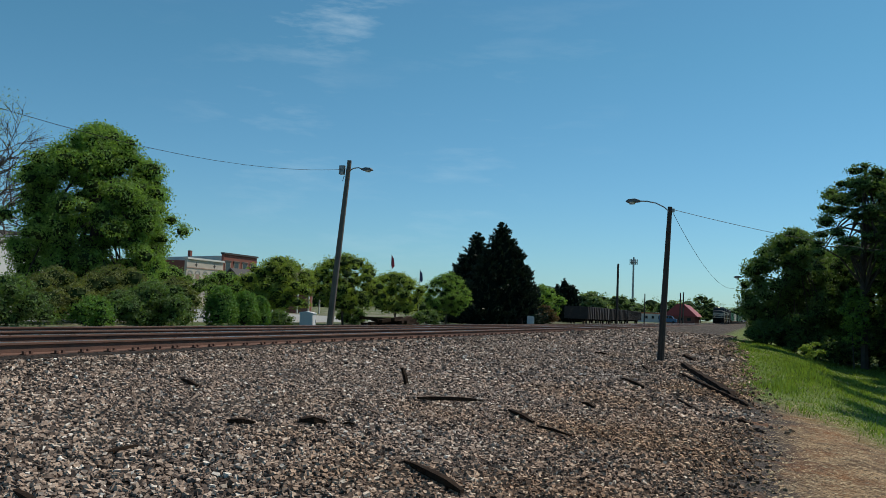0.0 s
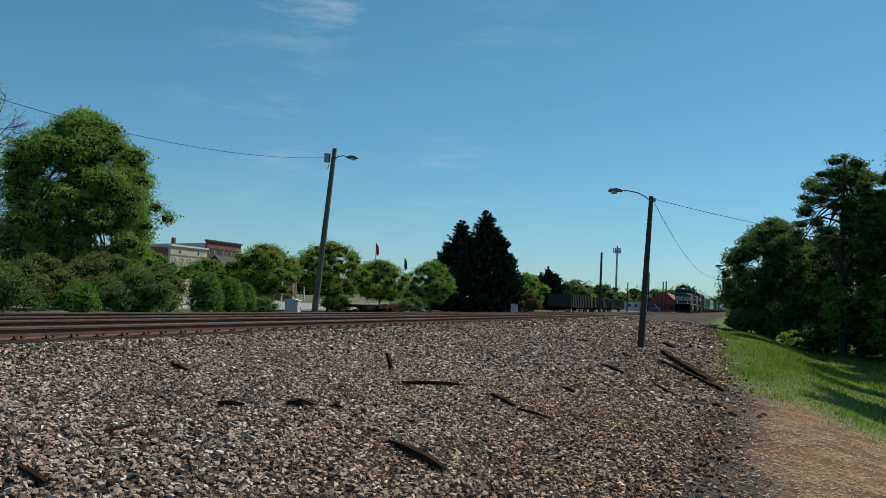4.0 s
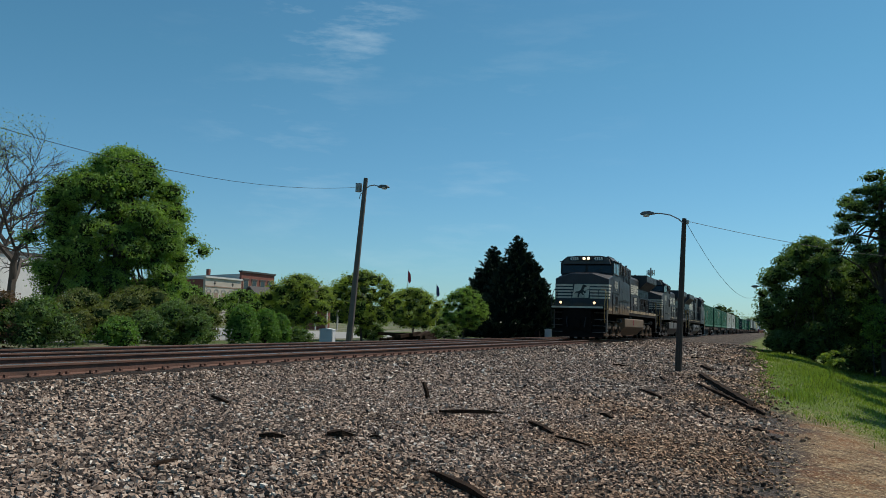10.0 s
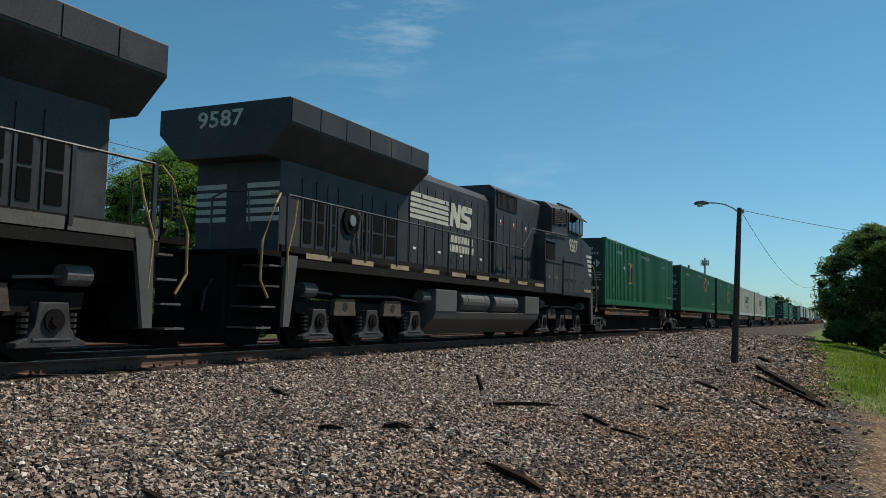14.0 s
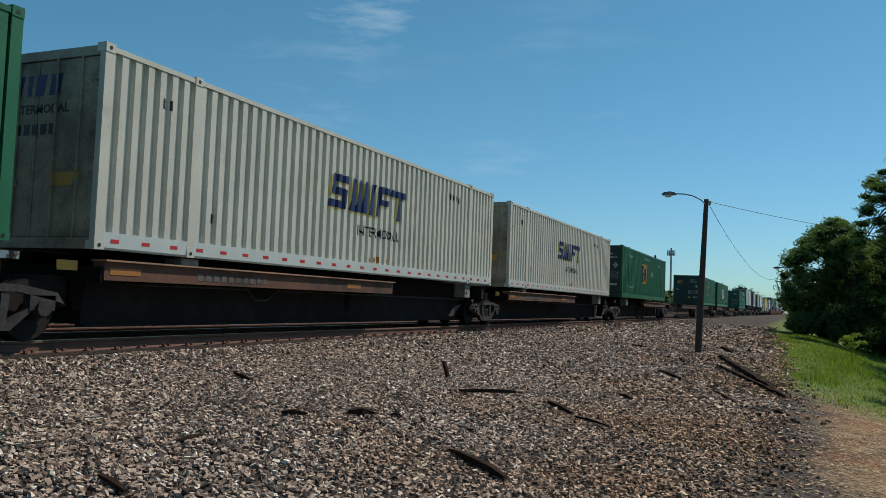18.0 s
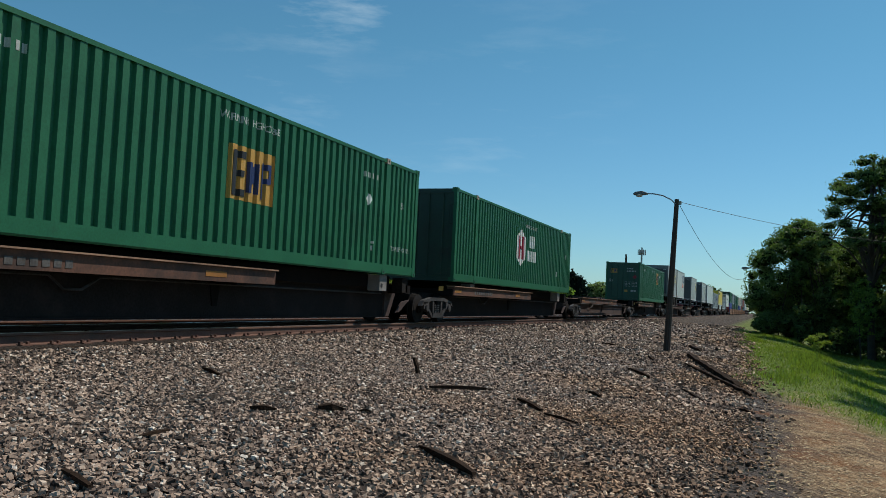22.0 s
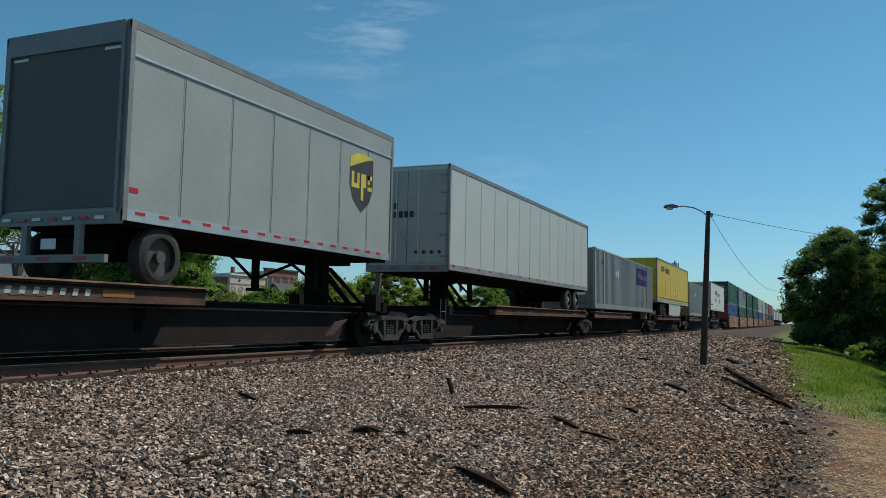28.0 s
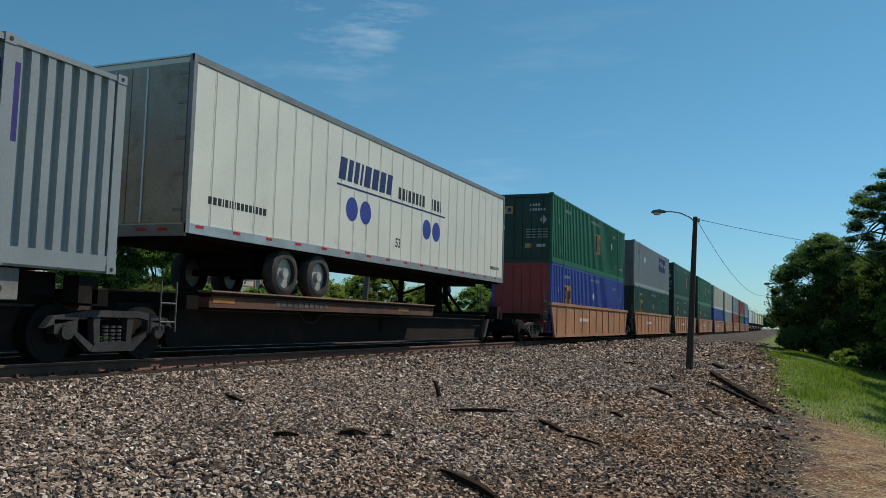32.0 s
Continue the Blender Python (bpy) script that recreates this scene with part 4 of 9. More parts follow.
shrub("low wide green shrub in a row", -21.2, 19.0, 2.7, 2.0, 52, M["leaf_dark"], 9000, 0.05, "shrub row")
shrub("bright green shrub in a row", -20.2, 21.4, 1.7, 1.3, 53, S, 6000, 0.042, "shrub row")
shrub("spreading yellow-green shrub under the tall tree", -24.2, 23.6, 3.2, 2.5, 54, M["leaf_russet"], 8000, 0.05, "shrub row")
shrub("dark green rounded shrub in a row", -20.3, 24.3, 3.4, 2.1, 55, M["leaf_dark"], 13000, 0.05, "shrub row")
shrub("dark shrub with reddish tips in a row", -21.9, 27.4, 2.4, 2.5, 67, M["leaf_russet"], 7000, 0.05, "shrub row")
shrub("small low dark shrub", -18.75, 30.2, 1.25, 0.95, 56, M["leaf_dark"], 4000, 0.04, "shrub row")
shrub("dark shrub at the foot of a round tree", -22.4, 44.2, 2.4, 1.3, 57, M["leaf_dark"], 4000, 0.055)
shrub("dark shrub at the foot of a round tree", -20.8, 52.0, 2.8, 1.3, 59, M["leaf_dark"], 4000, 0.055)
shrub("red-leaved shrub near the gondola cars", -21.7, 89, 3.4, 2.5, 60, M["leaf_red"], 4000, 0.09)
for x, y, w, h, s in [(-18.5, 25.9, 1.3, 1.62, 61), (-18.6, 27.5, 1.25, 1.5, 62), (-18.9, 29.0, 0.95, 1.32, 63)]:
    shrub("clipped egg-shaped evergreen shrub", x, y, w, h, s, S, 9000, 0.036, "clipped evergreens", "clipped_shrub", cone=True)

# ---- woods by the track on the near side ----
def wood_tree(x, y, w, h, foot, n, seed, leaf="leaf_dark", size=0.1, clear=0.85):
    z = max(30, int(w * 11))
    # trees past x = 11, mostly unseen, get swelled crowns to cast denser shade
    k = 1.45 if x > 11 else 1.0
    tree("tall leafy tree at the edge of the woods", x, y, lobes(seed, z, w, w, foot, h, w * 0.075 * k, w * 0.135 * k, 0.4, clear), n, size, seed, M[leaf], 0.22, "woods beside the bank", 0.17, clump=10, nlimb=24)


for x, y, w, h, foot, n, s in [(2.3, 64.5, 7.8, 8.6, 0.6, 42000, 71), (6.2, 66, 7.0, 8.2, 0.5, 26000, 70), (10.3, 62, 7.2, 12.0, 1.0, 34000, 73), (9.2, 69, 8, 11.5, 0.8, 9000, 75),
                               (17, 60, 9, 13.5, 1.5, 6000, 74), (11.6, 51, 7.0, 12.2, 1.2, 22000, 274), (12.6, 57, 8.0, 12.8, 1.5, 12000, 275), (14.0, 46.5, 7.5, 12, 1.5, 8000, 276), (5.5, 90, 9, 9.5, 0.8, 8000, 76), (15.5, 52, 8, 12, 1.5, 8000, 77), (8, 112, 12, 11, 0.8, 7000, 78)]:
    wood_tree(x, y, w, h + (0.5 if x > 4 else 0), foot, n, s, size=0.1 if y < 80 else 0.2)


def umbrella_tree(x, y, h, seed):
    """A tall tree with flat open layers of leaves on bent limbs."""
    r = random.Random(seed)
    blobs = []
    for i in range(84):
        u = i / 83
        z = h * (0.50 + 0.48 * u)
        e = 3.1 * (1 - (max(0, u - 0.35) / 0.65) ** 2 * 0.75) * r.uniform(0.45, 1.0)
        a = i * 2.4 + r.uniform(-0.4, 0.4)
        q = r.uniform(0.35, 0.8)
        blobs.append((math.cos(a) * e, math.sin(a) * e, z + r.uniform(-0.4, 0.4), q, q, q * 0.5))
    tree("tall open tree with flat layers of leaves on bent limbs", x, y, blobs, 19000, 0.085, seed, M["leaf_dark"], 0.24, "woods beside the bank", 0.12, clump=10, fill=0.6, nlimb=46)


umbrella_tree(6.3, 58.5, 12.7, 72)
umbrella_tree(9.6, 57.5, 12.4, 79)
tree("low leafy branch of sunlit leaves at the edge of the woods", 8.6, 56, lobes(80, 20, 2.6, 2.6, 0.8, 5.2, 0.3, 0.5), 4200, 0.1, 80, M["leaf"], 0.06, "woods beside the bank", 0.14, clump=8, name="sapling")
tree("low leafy branch of sunlit leaves at the edge of the woods", 5.6, 57.5, lobes(180, 16, 1.8, 1.8, 1.6, 5.0, 0.25, 0.42), 2600, 0.1, 180, M["leaf"], 0.05, "woods beside the bank", 0.14, clump=8, name="sapling")
for x, y, w, h, s in [(4.3, 61.5, 3.8, 2.6, 87), (6.8, 60.5, 4.0, 2.8, 88), (9.4, 59.5, 4.4, 3.0, 89), (0.2, 61.5, 2.2, 1.9, 97), (2.2, 61.8, 3, 2.6, 84), (0.9, 65, 3, 2.6, 86), (12.5, 57, 4, 3.2, 85)]:
    shrub("dark undergrowth at the foot of the woods", x, y, w, h, s, M["leaf_dark"], 5000, 0.085, "woods undergrowth", "undergrowth")

# trees that stand over the lawn and shade it
for x, y, tx, ty, wide, deep, s in [(9.6, 44.0, 14, 45, 2.6, 3.8, 171), (8.6, 36.4, 13.5, 37, 1.4, 0.5, 172), (8.2, 27.6, 13, 28, 1.7, 2.8, 173)]:
    rs = random.Random(s)
    blobs = [(x - tx + wide * math.cos(i * 2.4) * (i / 14) ** 0.5, y - ty + deep * math.sin(i * 2.4) * (i / 14) ** 0.5, 10.4 + rs.uniform(-0.5, 0.6), 0.75, 0.75, 0.5) for i in range(15)]
    tree("leafy tree whose crown shades the lawn below the bank", tx, ty, blobs, 8000, 0.13, s, M["leaf_dark"], 0.22, "woods beside the bank", 0.25, clump=10)

# far woods closing the line
far = []
rf = random.Random(9)
for i in range(60):
    x = rf.uniform(-150, 70)
    y = 380 + rf.uniform(0, 60) + abs(x) * 0.2
    if -22 < x < -2:
        continue
    w = rf.uniform(9, 15)
    far += [(x, y, rf.uniform(3, 8), w * 0.5, w * 0.5, rf.uniform(4, 6))]
for i in range(16):
    far += [(rf.uniform(-60, 30), 990 + rf.uniform(0, 60), rf.uniform(6, 14), 14, 14, rf.uniform(8, 12))]
for i in range(40):
    x = rf.uniform(-260, -75)
    far += [(x, 240 + rf.uniform(0, 60), rf.uniform(1, 4), 8, 8, rf.uniform(4, 5))]
fw = new("distant_woods", leaf_cloud("distant_woods", far, 42000, 0.42, 5, M["leaf_far"], 10, 0.7, core=True))
tagged(fw, "distant green woods along the railway", "woods", kind="stuff")
for x, y, w, h, s in [(-25.5, 420, 17, 13, 91), (-31, 330, 13, 8, 92), (-1.5, 330, 9, 9, 93), (-36, 150, 9, 5.5, 94), (-28, 150, 8, 5.2, 95), (-45, 190, 14, 6, 96), (-43, 280, 15, 8, 192)]:
    tree("broad green tree far down the line", x, y, lobes(s, 40, w, w, h * 0.1, h, w * 0.09, w * 0.15, 0.45, 0.85), 4500, 0.24, s, M["leaf_far"], 0.3, "far trees", 0.25)

# grass at the foot of the bank
rg = np.random.RandomState(4)
n = 110000
gx, gy = rg.uniform(-2.6, 10.5, n), 12 + 52 * rg.uniform(0, 1, n) ** 1.2
edge = -0.2 - 2.0 * np.clip((gy - 24) / 56, 0, 1) + 3.4 * (1 - np.clip((gy - 12.5) / 8.5, 0, 1)) + rg.normal(0, 0.35, n)
k = gx > edge
gx, gy = gx[k], gy[k]
n = len(gx)
gz = np.array([ground_z(a, b) for a, b in zip(gx, gy)]) - 0.02
ang = rg.uniform(0, 6.28, n)
tuft = np.array([noise.noise(Vector((a * 0.9, b * 0.45, 3.0))) for a, b in zip(gx, gy)])
bank_tufts = np.exp(-((gx - 1.4) / 0.9) ** 2 - ((gy - 33) / 7) ** 2)
hgt = rg.uniform(0.03, 0.09, n) * (1 + 1.8 * np.clip(tuft * 2.2, 0, 1) + 1.6 * bank_tufts)
wd = 0.006 + 0.0004 * gy
A = np.stack([gx, gy, gz], 1)
dx = np.stack([np.cos(ang), np.sin(ang), 0 * ang], 1) * wd[:, None]
tip = A + np.stack([rg.normal(0, 0.05, n), rg.normal(0, 0.05, n), hgt], 1)
V = np.stack([A - dx, A + dx, tip], 1).reshape(-1, 3)
gr = new("grass", from_np("grass", V, np.arange(3 * n).reshape(-1, 3), M["grass"]))
tagged(gr, "bright green grass at the foot of the bank", "grass", kind="stuff")


# straw and small stones on the bare earth
n = 9000
sx_, sy_ = rg.uniform(0.0, 4.5, n), 6 + 14 * rg.uniform(0, 1, n)
k = sx_ < 0.2 + 3.2 * (1 - np.clip((sy_ - 12.5) / 8.5, 0, 1)) + rg.normal(0, 0.4, n)
sx_, sy_ = sx_[k], sy_[k]
n = len(sx_)
sz_ = np.array([ground_z(a, b) for a, b in zip(sx_, sy_)]) + 0.03
ang = rg.uniform(0, 6.28, n)
ln, wd = rg.uniform(0.01, 0.035, n), rg.uniform(0.004, 0.011, n)
A = np.stack([sx_, sy_, sz_ + rg.uniform(-0.01, 0.012, n)], 1)
u = np.stack([np.cos(ang), np.sin(ang), rg.normal(0, 0.12, n)], 1) * ln[:, None]
w_ = np.stack([-np.sin(ang), np.cos(ang), 0 * ang], 1) * wd[:, None]
V = np.stack([A - u - w_, A + u - w_, A + u + w_, A - u + w_], 1).reshape(-1, 3)
st = new("straw", from_np("straw", V, np.arange(4 * n).reshape(-1, 4), mat("dry_straw", (0.36, 0.27, 0.15), 0.9, island=0.4)))
tagged(st, "dry straw scattered on the bare earth path", "straw", kind="stuff")


def weed(x, y, h, seed):
    t = thing("weed", "tall pale weed standing in the grass", "weed", m=pose(x, y, ground_z(x, y)))
    r = random.Random(seed)
    g = Geo()
    tips = []
    for i in range(5):
        e = (r.uniform(-0.3, 0.3), r.uniform(-0.3, 0.3), h * r.uniform(0.5, 1))
        g.tube([(0, 0, 0), (e[0] * 0.4, e[1] * 0.4, e[2] * 0.6), e], 0.012, 4, 0.005)
        tips.append((*e, 0.16, 0.16, 0.06))
    part("stem", g, M["leaf_yellow"], t)
    part("leaves", leaf_cloud("leaves", tips, 700, 0.05, seed, M["leaf_yellow"], 8, 0.05), M["leaf_yellow"], t)


weed(2.15, 40, 1.3, 3)
weed(2.5, 43, 0.9, 4)


# ---- poles, lamps and cables ----
def lamp_head(t, tip, side, s=1.0):
    g = Geo()
    x, y, z = tip
    prof = [(-0.42, 0.0), (-0.30, 0.10), (0.0, 0.13), (0.22, 0.06), (0.22, -0.02), (-0.1, -0.05), (-0.36, -0.04)]
    g.prism([(x + side * a * s, z + b * s) for a, b in prof], "y", y - 0.13 * s, y + 0.13 * s)
    h = part("lamp_head", g, M["lamp_head"], t, "grey cobra-head street light", 0.02)
    part("lens", Geo().cyl((x - side * 0.14 * s, y, z - 0.07 * s), "z", 0.13 * s, 0.09 * s, 10, 0.16 * s), M["lamp_lens"], h)


def light_pole_near():
    t = thing("street_lamp", "dark wooden lamp post leaning slightly on the gravel bank", "street lamp")
    b, p = Vector((-2.98, 28.0, -0.47)), Vector((-2.80, 28.0, 4.38))
    part("post", Geo().tube([b - Vector((0, 0, 0.15)), b.lerp(p, 0.5), p], 0.115, 10, 0.072), M["wood_pole"], t)
    part("arm", Geo().tube([(-2.83, 27.95, 4.22), (-2.98, 27.95, 4.36), (-3.25, 27.95, 4.50), (-3.55, 27.95, 4.56), (-3.85, 27.95, 4.57)], 0.022, 6), M["metal_grey"], t)
    lamp_head(t, (-3.92, 27.95, 4.55), 1, 0.75)
    part("insulator", Geo().cyl((-2.70, 28.0, 4.26), "z", 0.05, 0.12, 8), M["metal_grey"], t)


def light_pole_far():
    t = thing("street_lamp", "weathered leaning wooden pole with a transformer and street light", "street lamp")
    b, p = Vector((-19.2, 35.5, -0.5)), Vector((-18.75, 35.8, 7.72))
    part("post", Geo().tube([b, b.lerp(p, 0.5), p], 0.17, 10, 0.11), M["pole_lit"], t)
    part("arm", Geo().tube([(-18.78, 35.8, 7.18), (-18.5, 35.75, 7.32), (-18.2, 35.7, 7.34), (-17.95, 35.7, 7.26)], 0.028, 6), M["metal_grey"], t)
    lamp_head(t, (-17.8, 35.7, 7.22), -1, 0.9)
    part("transformer", Geo().cyl((-19.1, 35.75, 7.25), "z", 0.16, 0.42, 12), M["metal_grey"], t)
    part("bracket", Geo().tube([(-18.8, 35.8, 7.0), (-19.0, 35.78, 6.95), (-19.05, 35.75, 6.7)], 0.02, 5), M["metal_grey"], t)


def small_lamp_far():
    t = thing("street_lamp", "thin lamp post against the edge of the woods", "street lamp")
    part("post", Geo().tube([(-0.35, 72, -1.0), (-0.30, 72, 4.4)], 0.1, 8, 0.07), M["wood_pole"], t)
    part("arm", Geo().tube([(-0.3, 72, 4.1), (-0.8, 72, 4.4), (-1.3, 72, 4.42)], 0.03, 5), M["metal_grey"], t)
    lamp_head(t, (-1.5, 72, 4.38), 1, 1.0)


light_pole_near()
light_pole_far()
small_lamp_far()


def cable(label, a, b, sag, r=0.012):
    a, b = Vector(a), Vector(b)
    pts = [a.lerp(b, i / 16) - Vector((0, 0, sag * 4 * (i / 16) * (1 - i / 16))) for i in range(17)]
    c = part("cable", Geo().tube(pts, r, 5), M["cable"])
    tagged(c, label, "cable")


cable("black overhead cable hanging from the leaning pole", (-18.85, 35.8, 7.3), (-17.2, 6, 5.6), 1.1, 0.008)
cable("black overhead cable running from the lamp post into the woods", (-2.75, 28, 4.3), (12, 56, 5.3), 0.5, 0.009)
cable("thin service wire slung down the line from the lamp post", (-2.74, 28, 4.25), (-1.15, 72, 4.0), 1.35, 0.008)


def plain_pole(label, x, y, h, r):
    t = thing("utility_pole", label, "pole", "far poles")
    part("post", Geo().tube([(x, y, -0.6), (x, y, h)], r, 8, r * 0.7), M["wood_pole"], t)


plain_pole("bare dark wooden pole beside the siding", -19.0, 121, 8.4, 0.2)
plain_pole("thin dark pole near the depot", -18.7, 150, 5.0, 0.13)
plain_pole("thin dark pole near the depot", -19.1, 190, 8.6, 0.2)
plain_pole("thin dark pole near the depot", -16.6, 206, 7.3, 0.2)
plain_pole("thin dark pole near the depot", -17.3, 206, 7.1, 0.2)


def cell_tower():
    t = thing("cell_tower", "slim grey cell tower with antennas far away", "tower")
    x, y = -43, 310
    part("mast", Geo().tube([(x, y, -1), (x, y, 23)], 0.42, 10, 0.3), M["metal_grey"], t)
    for i in range(6):
        a = i * math.pi / 3
        part("antenna", Geo().box(x + math.cos(a) * 1.3 - 0.15, x + math.cos(a) * 1.3 + 0.15, y + math.sin(a) * 1.3 - 0.1, y + math.sin(a) * 1.3 + 0.1, 20.2, 22.2), M["metal_grey"], t)
    part("platform", Geo().cyl((x, y, 21), "z", 1.2, 0.2, 12), M["metal_grey"], t)


cell_tower()


# ---- cabinets, ties and small things by the tracks ----
def cabinet(x, y, w, d, h, label):
    t = thing("signal_cabinet", label, "cabinet", m=pose(x, y, ground_z(x, y), 0, 0, 14))
    part("body", Geo().box(-w / 2, w / 2, -d / 2, d / 2, 0, h * 0.9), M["box_white"], t, bevel=0.01)
    part("lid", Geo().prism([(-w / 2 - 0.03, h * 0.88), (w / 2 + 0.03, h * 0.88), (w / 2 + 0.03, h * 0.93), (0, h), (-w / 2 - 0.03, h * 0.95)], "y", -d / 2 - 0.03, d / 2 + 0.03), M["box_white"], t)
    part("door", Geo().box(w / 2, w / 2 + 0.012, -d * 0.4, d * 0.4, h * 0.12, h * 0.82), M["box_white"], t)
    part("latch", Geo().box(w / 2 + 0.012, w / 2 + 0.03, d * 0.25, d * 0.32, h * 0.4, h * 0.55), M["metal_grey"], t)


cabinet(-17.8, 31.0, 0.55, 0.55, 0.78, "white signal cabinet with a sloping lid by the tracks")
cabinet(-15.75, 60, 0.5, 0.5, 0.78, "small white signal cabinet by the tracks")
sw = thing("switch_stand", "low dark switch stand beside the second track", "switch stand", m=pose(-16.0, 58, -0.35))
part("base", Geo().box(-0.25, 0.25, -0.3, 0.3, 0, 0.15), M["under"], sw)
part("housing", Geo().cyl((0, 0, 0.42), "z", 0.24, 0.55, 10, 0.16), M["under"], sw)


def tie_at(label, x, y, length, yaw, w=0.2, h=0.15, tilt=0.0, name="old_tie", lift=0.0):
    seed = int(abs(x * 100 + y * 10))
    r = random.Random(seed)
    g = Geo()
    n = max(2, int(length / 0.25))
    vs = []
    for i in range(n + 1):
        u = -length / 2 + length * i / n
        k = 1 - 0.25 * r.random() - (0.45 if i in (0, n) else 0)
        for a, b in ((-1, 0), (1, 0), (1, 1), (-1, 1)):
            vs.append((u + r.uniform(-0.02, 0.02), a * w / 2 * (k + r.uniform(-0.1, 0.1)), b * h * (k + r.uniform(-0.1, 0.1))))
    fs = [(3, 2, 1, 0), tuple(4 * n + q for q in range(4))] + [(4 * i + a, 4 * i + (a + 1) % 4, 4 * i + 4 + (a + 1) % 4, 4 * i + 4 + a) for i in range(n) for a in range(4)]
    ob = part(name, g.add(vs, fs), M["tie_wood"])
    ob.matrix_basis = pose(x, y, ground_z(x, y) + 0.03 + lift, 0, tilt, yaw)
    return tagged(ob, label, "timber", "timbers on the bank")


def tie_between(label, a, b, w, h, name="old_tie"):
    a, b = Vector(a), Vector(b)
    d = b - a
    yaw = math.degrees(math.atan2(d.y, d.x))
    za, zb = ground_z(a.x, a.y), ground_z(b.x, b.y)
    return tie_at(label, (a.x + b.x) / 2, (a.y + b.y) / 2, d.length, yaw, w, h, -math.degrees(math.atan2(zb - za, d.length)), name)


tie_between("long dark railway tie lying on the gravel bank", (-2.22, 26.98, 0), (-0.51, 18.79, 0), 0.16, 0.14)
tie_between("long split railway tie lying on the gravel bank", (-2.01, 23.61, 0), (-0.23, 17.53, 0), 0.09, 0.07)
DEBRIS = [  # ends on the bank, width, height
    (-7.28, 9.55, -6.78, 9.23, 0.09, 0.07), (-5.1, 7.52, -4.90, 7.72, 0.13, 0.08), (-4.67, 8.22, -4.45, 8.44, 0.15, 0.09), (-4.3, 8.53, -4.21, 8.62, 0.05, 0.05),
    (-4.56, 11.26, -3.86, 12.15, 0.10, 0.07), (-4.91, 5.64, -4.93, 6.02, 0.06, 0.04), (-3.04, 7.34, -2.26, 6.69, 0.10, 0.07), (-4.51, 4.43, -4.09, 4.26, 0.09, 0.06),
    (-3.3, 11.63, -2.76, 10.87, 0.11, 0.07), (-2.66, 10.67, -2.18, 10.4, 0.07, 0.05), (-4.1, 15.34, -3.75, 15.3, 0.07, 0.05), (-5.01, 27.66, -4.59, 27.53, 0.16, 0.12),
    (-2.91, 19.43, -2.29, 18.15, 0.13, 0.10), (-2.69, 13.77, -2.45, 13.47, 0.10, 0.08), (-1.47, 16.72, -0.97, 15.14, 0.06, 0.05), (-0.36, 14.76, -0.18, 14.51, 0.09, 0.07),
    (-3.54, 38.42, -2.92, 38.09, 0.22, 0.14), (-2.59, 31.95, -2.03, 29.92, 0.20, 0.14), (-3.08, 24.33, -2.85, 23.5, 0.15, 0.10), (-2.35, 4.0, -2.1, 3.7, 0.08, 0.05)]
for x0, y0, x1, y1, w, h in DEBRIS:
    tie_between("dark splintered piece of old tie on the gravel", (x0, y0, 0), (x1, y1, 0), w * 0.8, h * 0.8, "wood_chunk")
stick = part("wood_chunk", Geo().tube([(-5.35, 12.75, -0.6), (-5.42, 12.8, -0.42), (-5.50, 12.85, -0.28)], 0.05, 6, 0.03), M["tie_wood"])
tagged(stick, "dark splinter of wood standing up from the gravel", "timber", "timbers on the bank")


# ---- buildings across the street ----
def building(name, label, x0, x1, y, depth, z1, wall, parapet, windows=0, wz=(1, 2.4)):
    t = thing(name, label, "building")
    g = part("wall", Geo().box(x0, x1, y, y + depth, -0.6, z1), wall, t)
    part("parapet", Geo().box(x0 - 0.15, x1 + 0.15, y - 0.15, y + depth + 0.15, z1, z1 + 0.35), parapet, t)
    part("roof", Geo().box(x0 + 0.2, x1 - 0.2, y + 0.2, y + depth - 0.2, z1 + 0.36, z1 + 0.4), M["roof_dark"], t)
    for i in range(windows):
        cx = x0 + (x1 - x0) * (i + 0.5) / windows
        w = part("window", Geo().box(cx - 0.4, cx + 0.4, y - 0.05, y + 0.02, wz[0], wz[1]), M["brick_tan"], t)
        part("pane", Geo().box(cx - 0.3, cx + 0.3, y - 0.065, y - 0.05, wz[0] + 0.1, wz[1] - 0.1), M["window_dark"], w)
    return t


